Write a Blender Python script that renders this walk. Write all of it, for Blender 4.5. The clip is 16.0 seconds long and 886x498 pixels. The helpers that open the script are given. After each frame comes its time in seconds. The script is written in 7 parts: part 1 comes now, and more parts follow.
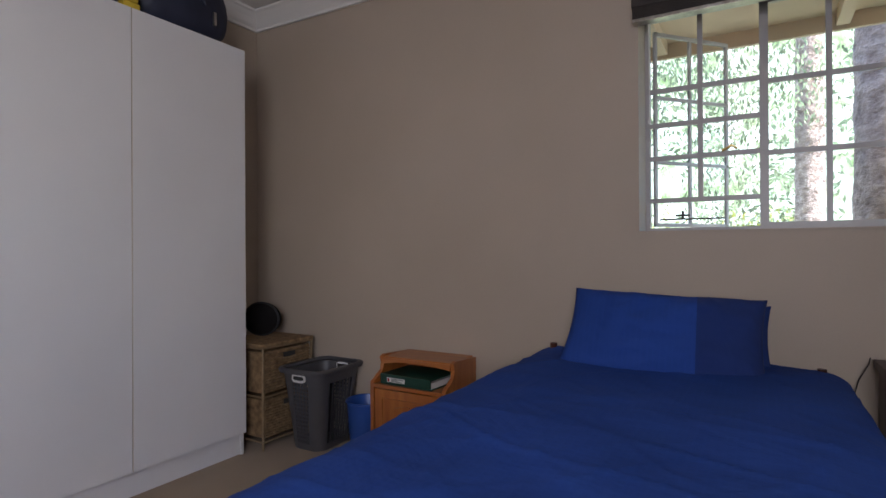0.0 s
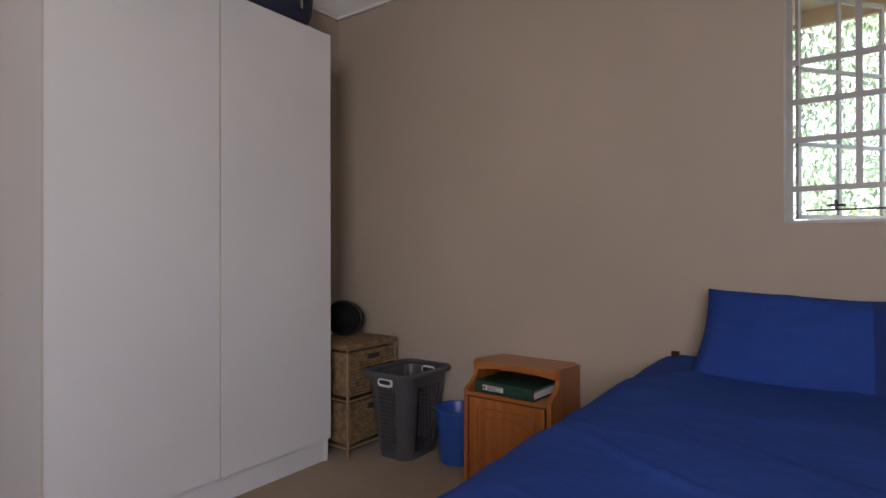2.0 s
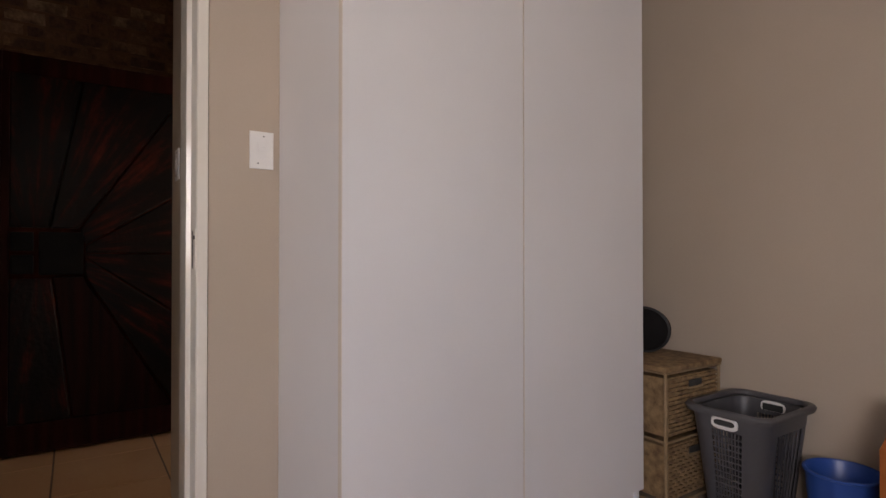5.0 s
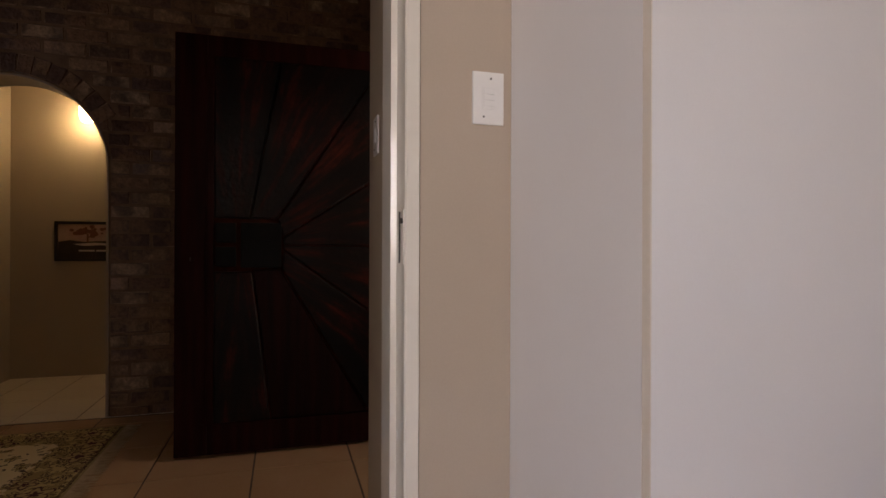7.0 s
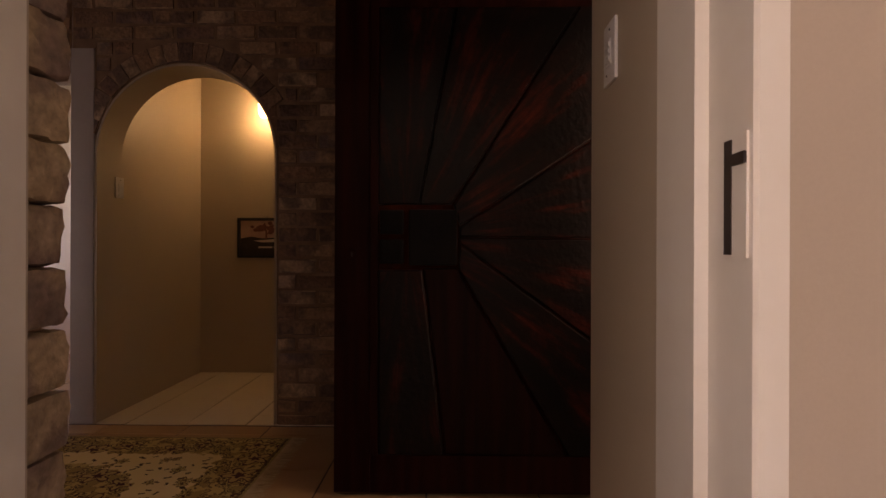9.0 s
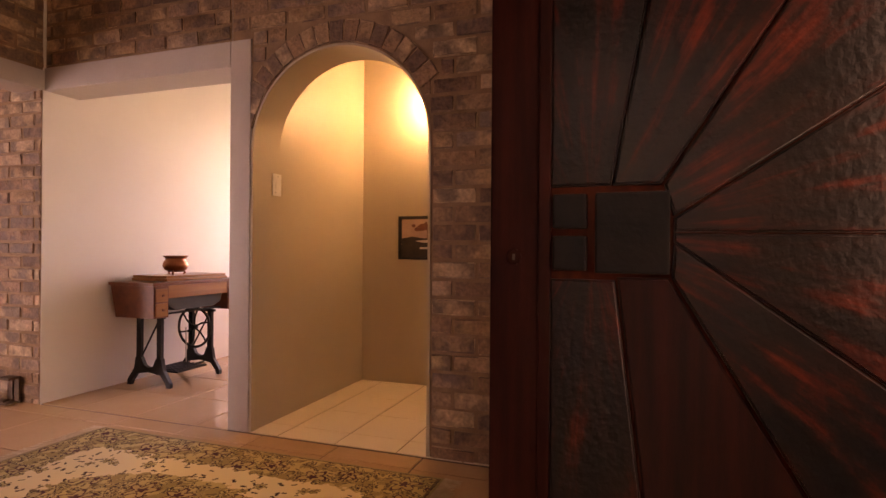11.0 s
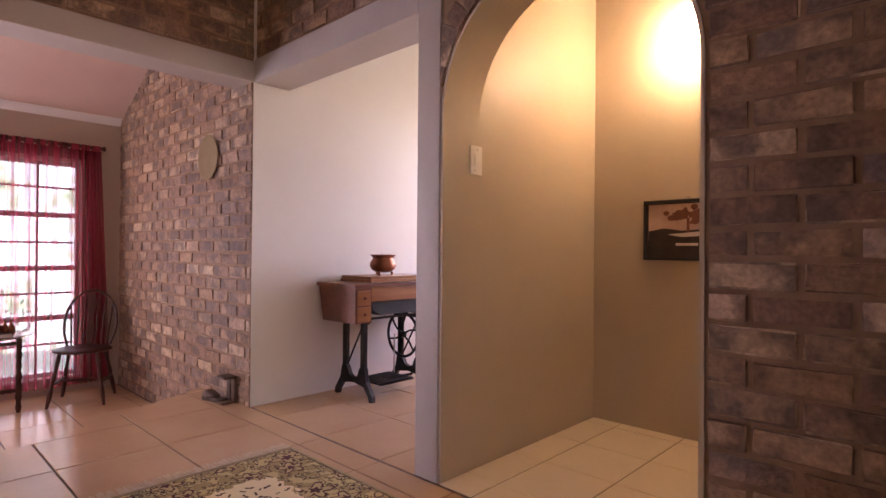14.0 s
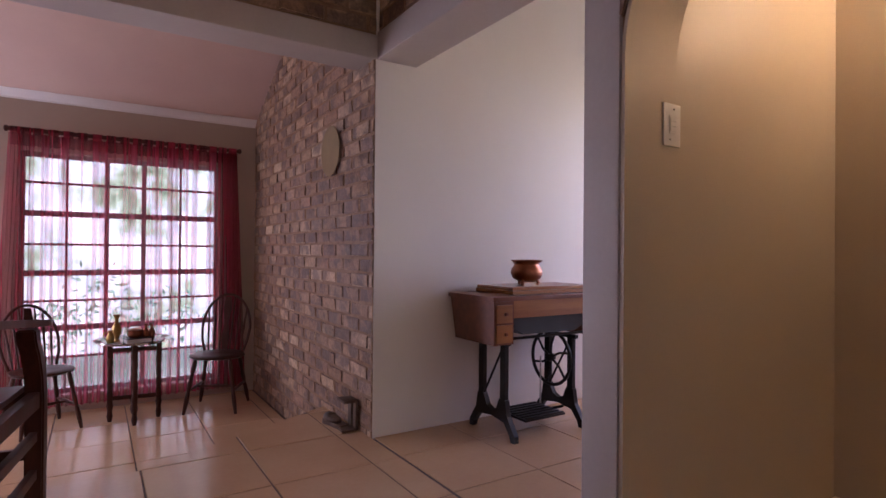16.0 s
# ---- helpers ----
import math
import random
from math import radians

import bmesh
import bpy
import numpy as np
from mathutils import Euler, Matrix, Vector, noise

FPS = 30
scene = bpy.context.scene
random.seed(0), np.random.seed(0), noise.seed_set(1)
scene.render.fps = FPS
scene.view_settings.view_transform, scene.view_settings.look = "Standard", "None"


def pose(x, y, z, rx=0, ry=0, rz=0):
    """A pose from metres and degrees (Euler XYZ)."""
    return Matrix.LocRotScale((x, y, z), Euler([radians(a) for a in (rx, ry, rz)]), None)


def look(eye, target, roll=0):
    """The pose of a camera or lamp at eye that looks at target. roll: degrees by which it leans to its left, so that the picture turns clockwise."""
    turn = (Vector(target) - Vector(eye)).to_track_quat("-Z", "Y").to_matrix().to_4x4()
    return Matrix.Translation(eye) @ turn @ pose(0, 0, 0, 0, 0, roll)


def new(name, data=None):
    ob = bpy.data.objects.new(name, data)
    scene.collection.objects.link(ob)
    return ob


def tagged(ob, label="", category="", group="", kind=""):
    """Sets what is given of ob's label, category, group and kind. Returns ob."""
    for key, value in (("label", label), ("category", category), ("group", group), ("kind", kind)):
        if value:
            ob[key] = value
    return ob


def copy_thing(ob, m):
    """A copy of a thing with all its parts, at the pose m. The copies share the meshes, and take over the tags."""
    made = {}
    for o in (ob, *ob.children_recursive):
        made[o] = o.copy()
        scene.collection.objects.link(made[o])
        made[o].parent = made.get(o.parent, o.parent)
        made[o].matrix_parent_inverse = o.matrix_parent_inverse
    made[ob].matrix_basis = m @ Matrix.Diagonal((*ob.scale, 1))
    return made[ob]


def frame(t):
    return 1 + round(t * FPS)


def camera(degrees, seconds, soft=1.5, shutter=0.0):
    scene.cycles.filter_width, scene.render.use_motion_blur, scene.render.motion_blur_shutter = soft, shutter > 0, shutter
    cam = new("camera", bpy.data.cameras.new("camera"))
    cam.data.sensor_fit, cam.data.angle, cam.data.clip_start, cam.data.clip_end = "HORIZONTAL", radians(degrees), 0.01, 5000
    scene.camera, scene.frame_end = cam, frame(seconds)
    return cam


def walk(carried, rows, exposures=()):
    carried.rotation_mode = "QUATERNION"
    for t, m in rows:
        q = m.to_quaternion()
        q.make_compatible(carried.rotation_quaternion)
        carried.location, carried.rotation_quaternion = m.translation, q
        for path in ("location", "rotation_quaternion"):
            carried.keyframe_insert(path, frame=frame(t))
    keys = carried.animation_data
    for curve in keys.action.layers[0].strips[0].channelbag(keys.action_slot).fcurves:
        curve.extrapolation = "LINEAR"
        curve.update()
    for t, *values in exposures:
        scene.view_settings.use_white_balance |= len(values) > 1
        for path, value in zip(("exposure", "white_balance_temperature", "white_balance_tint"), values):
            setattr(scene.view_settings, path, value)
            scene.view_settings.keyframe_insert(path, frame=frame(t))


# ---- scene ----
cam = camera(78.0, 16.0)
PATH = [
    (0, (0.08, 0.06, 1.089), (-0.92, 1.792, 1.095), -0.3),
    (0.5, (0.037, 0.069, 1.09), (-0.99, 1.785, 1.093), -0.2),
    (1, (-0.023, 0.089, 1.083), (-1.092, 1.779, 1.089), -0.2),
    (1.5, (-0.118, 0.11, 1.08), (-1.228, 1.773, 1.084), -0.1),
    (2, (-0.213, 0.154, 1.069), (-1.385, 1.774, 1.076), -0.1),
    (2.5, (-0.333, 0.183, 1.059), (-1.572, 1.753, 1.069), -0.1),
    (3, (-0.459, 0.172, 1.053), (-1.761, 1.69, 1.061), -0.1),
    (3.5, (-0.59, 0.164, 1.064), (-1.952, 1.629, 1.062), -0.0),
    (4, (-0.719, 0.198, 1.059), (-2.174, 1.57, 1.056), -0.1),
    (4.5, (-0.865, 0.239, 1.042), (-2.422, 1.495, 1.052), -0.1),
    (5, (-0.997, 0.263, 1.016), (-2.654, 1.381, 1.037), -0.0),
    (7.5, (-1.785, 0.317, 0.997), (-3.739, 0.745, 0.996), 0.2),
    (8, (-1.949, 0.299, 0.987), (-3.927, 0.594, 0.987), 0.2),
    (8.5, (-2.136, 0.29, 0.988), (-4.131, 0.43, 0.987), 0.2),
    (9, (-2.298, 0.286, 0.978), (-4.297, 0.252, 0.978), 0.2),
    (9.5, (-2.455, 0.285, 0.975), (-4.444, 0.08, 0.975), 0.2),
    (10, (-2.62, 0.281, 0.978), (-4.584, -0.098, 0.978), 0.3),
    (12.5, (-3.298, 0.046, 0.952), (-5.023, -0.967, 0.963), 0.5),
    (13, (-3.456, -0.001, 0.945), (-5.093, -1.15, 0.955), 0.5),
    (13.5, (-3.588, -0.068, 0.94), (-5.132, -1.339, 0.95), 0.5),
    (14, (-3.702, -0.164, 0.937), (-5.152, -1.542, 0.948), 0.5),
    (14.5, (-3.807, -0.267, 0.945), (-5.16, -1.741, 0.955), 0.5),
    (15, (-3.906, -0.387, 0.944), (-5.169, -1.938, 0.955), 0.5),
    (15.5, (-4.009, -0.535, 0.951), (-5.175, -2.16, 0.964), 0.6),
    (16, (-4.081, -0.69, 0.953), (-5.153, -2.378, 0.966), 0.5),
]
EXPOSURES = [(0, 1.88, 5850, 14), (2.5, 2.1, 6300, 16), (4.0, 2.25, 6500, 17), (5.2, 2.35, 6600, 17), (7.5, 2.3, 6800, 20), (8.5, 2.25, 7600, 29), (9.5, 2.95, 9300, 41), (10.2, 3.85, 10200, 48), (12.3, 5.05, 7400, 40), (13.5, 4.87, 6700, 37), (14.5, 4.44, 6300, 36), (16, 3.84, 5900, 35)]
walk(cam, [(t, look(e, g, r)) for t, e, g, r in PATH], EXPOSURES)

# ---- world, sun, large lights ----
world = bpy.data.worlds.new("world")
scene.world = world
world.use_nodes = True
sky = world.node_tree.nodes.new("ShaderNodeTexSky")
sky.sky_type, sky.sun_disc = "NISHITA", False
sky.sun_elevation, sky.sun_rotation = radians(50), radians(114)
world.node_tree.nodes["Background"].inputs["Strength"].default_value = 0.15
world.node_tree.links.new(sky.outputs[0], world.node_tree.nodes["Background"].inputs["Color"])


def lamp(name, kind, energy, color, m, size=0.1, size_y=None):
    data = bpy.data.lights.new(name, kind)
    data.energy, data.color = energy, color
    if kind == "AREA":
        data.shape, data.size, data.size_y = "RECTANGLE", size, size_y or size
    elif kind == "POINT":
        data.shadow_soft_size = size
    else:
        data.angle = radians(0.5)
    ob = new(name, data)
    ob.matrix_world = m
    return ob


lamp("sun", "SUN", 5.0, (1.0, 0.95, 0.88), look((0, 0, 20), (-9.0, 4.0, 8.0)))
# light at the openings assumed behind and beside the view
lamp("bedroom_south_window_light", "AREA", 17.2, (1.0, 0.95, 0.94), look((0.5, -1.66, 1.55), (-2.8, 0.2, 1.5)), 1.5, 1.1)
lamp("front_doorway_light", "AREA", 0.55, (1.0, 0.72, 0.54), look((-4.06, 1.10, 1.4), (-4.2, -2.0, 1.3)), 0.72, 1.3)
lamp("sewing_room_window_light", "AREA", 0.8, (1.0, 0.62, 0.40), look((-8.25, -2.25, 1.5), (-6.1, -2.35, 0.2)), 1.1, 1.2)
# added fill light against solid wall, with no window behind it
lamp("sitting_room_fill_light", "AREA", 5.6, (0.86, 0.87, 0.95), look((-2.2, -5.66, 0.9), (-4.4, -3.6, 0.6)), 1.0, 1.9)
lamp("niche_lamp_bulb", "POINT", 0.86, (1.0, 0.725, 0.36), pose(-6.42, -1.16, 1.99), 0.05)
# ---- materials ----
def nodes_of(name):
    m = bpy.data.materials.new(name)
    m.use_nodes = True
    return m, m.node_tree.nodes, m.node_tree.links, m.node_tree.nodes["Principled BSDF"]


def ramp_node(nodes, stops):
    r = nodes.new("ShaderNodeValToRGB")
    while len(r.color_ramp.elements) < len(stops):
        r.color_ramp.elements.new(0.5)
    for el, (p, c) in zip(r.color_ramp.elements, stops):
        el.position, el.color = p, (*c, 1)
    return r


def surface(name, c1, c2, scale=6.0, rough=0.6, bump=0.1, fine=120.0, metal=0.0, vary=0.0, stretch=(1, 1, 1), sheen=0.0, coat=0.0, dist=0.004, spec=0.5):
    """A painted, wooden, stone or metal surface: broad patches of two tones, fine grain and relief."""
    m, nodes, links, bsdf = nodes_of(name)
    co = nodes.new("ShaderNodeTexCoord")
    mp = nodes.new("ShaderNodeMapping")
    mp.inputs["Scale"].default_value = stretch
    links.new(co.outputs["Object"], mp.inputs["Vector"])
    n1, n2 = nodes.new("ShaderNodeTexNoise"), nodes.new("ShaderNodeTexNoise")
    n1.inputs["Scale"].default_value, n1.inputs["Detail"].default_value = scale, 5
    n2.inputs["Scale"].default_value, n2.inputs["Detail"].default_value = fine, 3
    for n in (n1, n2):
        links.new(mp.outputs[0], n.inputs["Vector"])
    mixf = nodes.new("ShaderNodeMath")
    mixf.operation = "MULTIPLY_ADD"
    mixf.inputs[1].default_value = 0.3
    links.new(n2.outputs["Fac"], mixf.inputs[0])
    links.new(n1.outputs["Fac"], mixf.inputs[2])
    r = ramp_node(nodes, [(0.45, c1), (0.85, c2)])
    links.new(mixf.outputs[0], r.inputs[0])
    col = r.outputs[0]
    if vary:
        info = nodes.new("ShaderNodeObjectInfo")
        hsv = nodes.new("ShaderNodeHueSaturation")
        rng = nodes.new("ShaderNodeMapRange")
        rng.inputs["To Min"].default_value, rng.inputs["To Max"].default_value = 1 - vary, 1 + vary
        links.new(info.outputs["Random"], rng.inputs["Value"])
        links.new(rng.outputs[0], hsv.inputs["Value"])
        links.new(col, hsv.inputs["Color"])
        col = hsv.outputs[0]
    links.new(col, bsdf.inputs["Base Color"])
    rr = nodes.new("ShaderNodeMapRange")
    lo = max(0.03, rough - 0.08)
    lo = 0.29 if lo < 0.28 < rough + 0.08 else lo
    rr.inputs["To Min"].default_value, rr.inputs["To Max"].default_value = lo, min(1, max(rough, lo) + 0.08)
    links.new(n1.outputs["Fac"], rr.inputs["Value"])
    links.new(rr.outputs[0], bsdf.inputs["Roughness"])
    bsdf.inputs["Metallic"].default_value = metal
    bsdf.inputs["Specular IOR Level"].default_value = spec
    bsdf.inputs["Sheen Weight"].default_value = sheen
    bsdf.inputs["Coat Weight"].default_value = coat
    if bump:
        b = nodes.new("ShaderNodeBump")
        b.inputs["Strength"].default_value, b.inputs["Distance"].default_value = bump, dist
        links.new(mixf.outputs[0], b.inputs["Height"])
        links.new(b.outputs[0], bsdf.inputs["Normal"])
    return m


def wood(name, c1, c2, axis=2, rough=0.4, coat=0.2, scale=9.0, spec=0.5):
    st = [14.0, 14.0, 14.0]
    st[axis] = 1.0
    return surface(name, c1, c2, scale / 5, rough, 0.15, 30, stretch=st, coat=coat, dist=0.002, spec=spec)


def brick_material(name, stops, burn, joint_end=0.45):
    """Flashed clay brick: a body tone of its own, a burnt dark patch that covers part of each face, pitted skin."""
    m, nodes, links, bsdf = nodes_of(name)
    info, geo = nodes.new("ShaderNodeObjectInfo"), nodes.new("ShaderNodeNewGeometry")
    add = nodes.new("ShaderNodeMath")
    add.operation = "ADD"
    links.new(info.outputs["Random"], add.inputs[0])
    links.new(geo.outputs["Random Per Island"], add.inputs[1])
    fr = nodes.new("ShaderNodeMath")
    fr.operation = "FRACT"
    links.new(add.outputs[0], fr.inputs[0])
    r = ramp_node(nodes, stops)
    links.new(fr.outputs[0], r.inputs[0])
    # every brick reads another part of the pattern
    far = nodes.new("ShaderNodeMath")
    far.operation = "MULTIPLY"
    far.inputs[1].default_value = 173.0
    links.new(fr.outputs[0], far.inputs[0])
    comb = nodes.new("ShaderNodeCombineXYZ")
    for k in range(3):
        links.new(far.outputs[0], comb.inputs[k])
    shift = nodes.new("ShaderNodeVectorMath")
    links.new(geo.outputs["Position"], shift.inputs[0])
    links.new(comb.outputs[0], shift.inputs[1])
    n1, n2, n3 = (nodes.new("ShaderNodeTexNoise") for _ in range(3))
    for n, sc, de in ((n1, 6.5, 3), (n2, 70, 5), (n3, 28, 4)):
        n.inputs["Scale"].default_value, n.inputs["Detail"].default_value = sc, de
        links.new(shift.outputs[0], n.inputs["Vector"])
    mix = nodes.new("ShaderNodeMix")
    mix.data_type = "RGBA"
    rr = nodes.new("ShaderNodeMapRange")
    rr.inputs["From Min"].default_value, rr.inputs["From Max"].default_value = joint_end, joint_end + 0.12
    rr.inputs["To Max"].default_value = 0.72
    links.new(n1.outputs["Fac"], rr.inputs["Value"])
    links.new(rr.outputs[0], mix.inputs["Factor"])
    links.new(r.outputs[0], mix.inputs["A"])
    mix.inputs["B"].default_value = (*burn, 1)
    last = mix.outputs["Result"]
    for n, f in ((n3, 0.55), (n2, 0.6)):
        mx = nodes.new("ShaderNodeMix")
        mx.data_type, mx.blend_type = "RGBA", "OVERLAY"
        mx.inputs["Factor"].default_value = f
        links.new(last, mx.inputs["A"])
        links.new(n.outputs["Fac"], mx.inputs["B"])
        last = mx.outputs["Result"]
    links.new(last, bsdf.inputs["Base Color"])
    bsdf.inputs["Roughness"].default_value = 0.55
    b, b2 = nodes.new("ShaderNodeBump"), nodes.new("ShaderNodeBump")
    b.inputs["Strength"].default_value, b.inputs["Distance"].default_value = 0.7, 0.004
    links.new(n2.outputs["Fac"], b.inputs["Height"])
    b2.inputs["Strength"].default_value, b2.inputs["Distance"].default_value = 0.6, 0.012
    links.new(n3.outputs["Fac"], b2.inputs["Height"])
    links.new(b.outputs[0], b2.inputs["Normal"])
    links.new(b2.outputs[0], bsdf.inputs["Normal"])
    return m


def glass(name, tint=(0.97, 0.99, 0.98)):
    m, nodes, links, bsdf = nodes_of(name)
    tr, gl, fr, mx = (nodes.new("ShaderNode" + k) for k in ("BsdfTransparent", "BsdfGlossy", "Fresnel", "MixShader"))
    tr.inputs["Color"].default_value = (*tint, 1)
    gl.inputs["Roughness"].default_value = 0.02
    fr.inputs["IOR"].default_value = 1.14
    links.new(fr.outputs[0], mx.inputs[0])
    links.new(tr.outputs[0], mx.inputs[1])
    links.new(gl.outputs[0], mx.inputs[2])
    links.new(mx.outputs[0], nodes["Material Output"].inputs["Surface"])
    return m


def sheer(name, color, density):
    """Thin woven voile: part of the light goes straight through, part is scattered in the cloth's colour."""
    m, nodes, links, bsdf = nodes_of(name)
    tr, tl, df, m1, m2 = (nodes.new("ShaderNode" + k) for k in ("BsdfTransparent", "BsdfTranslucent", "BsdfDiffuse", "MixShader", "MixShader"))
    n = nodes.new("ShaderNodeTexNoise")
    co, mp = nodes.new("ShaderNodeTexCoord"), nodes.new("ShaderNodeMapping")
    mp.inputs["Scale"].default_value = (15, 1, 0.22)
    links.new(co.outputs["Object"], mp.inputs["Vector"])
    links.new(mp.outputs[0], n.inputs["Vector"])
    n.inputs["Scale"].default_value = 1.6
    rr = nodes.new("ShaderNodeMapRange")
    rr.inputs["From Min"].default_value, rr.inputs["From Max"].default_value = 0.3, 0.7
    rr.inputs["To Min"].default_value, rr.inputs["To Max"].default_value = max(0.08, density - 0.40), min(0.95, density + 0.42)
    links.new(n.outputs["Fac"], rr.inputs["Value"])
    for k in (tl, df):
        k.inputs["Color"].default_value = (*color, 1)
    tr.inputs["Color"].default_value = (1.0, 0.86, 0.9, 1)
    m1.inputs[0].default_value = 0.5
    links.new(tl.outputs[0], m1.inputs[1])
    links.new(df.outputs[0], m1.inputs[2])
    links.new(rr.outputs[0], m2.inputs[0])
    links.new(tr.outputs[0], m2.inputs[1])
    links.new(m1.outputs[0], m2.inputs[2])
    links.new(m2.outputs[0], nodes["Material Output"].inputs["Surface"])
    return m


def glow(name, color, strength):
    m, nodes, links, bsdf = nodes_of(name)
    bsdf.inputs["Base Color"].default_value = (*color, 1)
    bsdf.inputs["Emission Color"].default_value = (*color, 1)
    bsdf.inputs["Emission Strength"].default_value = strength
    return m


def leaf(name, color):
    """Thin leaves that let part of the sun through."""
    m, nodes, links, bsdf = nodes_of(name)
    geo = nodes.new("ShaderNodeNewGeometry")
    hsv = nodes.new("ShaderNodeHueSaturation")
    hsv.inputs["Color"].default_value = (*color, 1)
    rng = nodes.new("ShaderNodeMapRange")
    rng.inputs["To Min"].default_value, rng.inputs["To Max"].default_value = 0.55, 1.5
    links.new(geo.outputs["Random Per Island"], rng.inputs["Value"])
    links.new(rng.outputs[0], hsv.inputs["Value"])
    df, tl, mx = (nodes.new("ShaderNode" + k) for k in ("BsdfDiffuse", "BsdfTranslucent", "MixShader"))
    links.new(hsv.outputs[0], df.inputs["Color"])
    links.new(hsv.outputs[0], tl.inputs["Color"])
    mx.inputs[0].default_value = 0.5
    links.new(df.outputs[0], mx.inputs[1])
    links.new(tl.outputs[0], mx.inputs[2])
    links.new(mx.outputs[0], nodes["Material Output"].inputs["Surface"])
    return m


# Blotched emission: outdoor brightness and haze put into a self-lit colour.
def glowing_backdrop(name, strength, stops, scale):
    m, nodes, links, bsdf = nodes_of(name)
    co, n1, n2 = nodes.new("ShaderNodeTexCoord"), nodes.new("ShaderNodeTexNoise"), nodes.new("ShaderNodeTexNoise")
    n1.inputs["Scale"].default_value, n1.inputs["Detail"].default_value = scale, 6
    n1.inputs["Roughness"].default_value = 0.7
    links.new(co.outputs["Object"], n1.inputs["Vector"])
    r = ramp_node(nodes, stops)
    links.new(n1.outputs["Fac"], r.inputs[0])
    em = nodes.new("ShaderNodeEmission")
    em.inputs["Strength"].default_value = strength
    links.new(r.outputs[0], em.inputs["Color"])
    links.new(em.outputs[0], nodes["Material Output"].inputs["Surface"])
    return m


def tile_material(name, c1, c2, rough):
    """Glazed floor tile: soft clouding, faint speckle, slightly uneven gloss, each tile a touch lighter or darker."""
    m, nodes, links, bsdf = nodes_of(name)
    geo, info = nodes.new("ShaderNodeNewGeometry"), nodes.new("ShaderNodeObjectInfo")
    n1, n2 = nodes.new("ShaderNodeTexNoise"), nodes.new("ShaderNodeTexNoise")
    for n, s in ((n1, 2.6), (n2, 46)):
        n.inputs["Scale"].default_value, n.inputs["Detail"].default_value = s, 3
        links.new(geo.outputs["Position"], n.inputs["Vector"])
    parts = []
    for out, k in ((n1.outputs["Fac"], 0.55), (n2.outputs["Fac"], 0.2), (info.outputs["Random"], 0.12)):
        mu = nodes.new("ShaderNodeMath")
        mu.operation = "MULTIPLY"
        mu.inputs[1].default_value = k
        links.new(out, mu.inputs[0])
        parts.append(mu.outputs[0])
    total = parts[0]
    for p in parts[1:]:
        ad = nodes.new("ShaderNodeMath")
        links.new(total, ad.inputs[0])
        links.new(p, ad.inputs[1])
        total = ad.outputs[0]
    r = ramp_node(nodes, [(0.3, c1), (0.7, c2)])
    links.new(total, r.inputs[0])
    links.new(r.outputs[0], bsdf.inputs["Base Color"])
    rr = nodes.new("ShaderNodeMapRange")
    rr.inputs["To Min"].default_value, rr.inputs["To Max"].default_value = rough - 0.06, rough + 0.06
    links.new(n1.outputs["Fac"], rr.inputs["Value"])
    links.new(rr.outputs[0], bsdf.inputs["Roughness"])
    return m


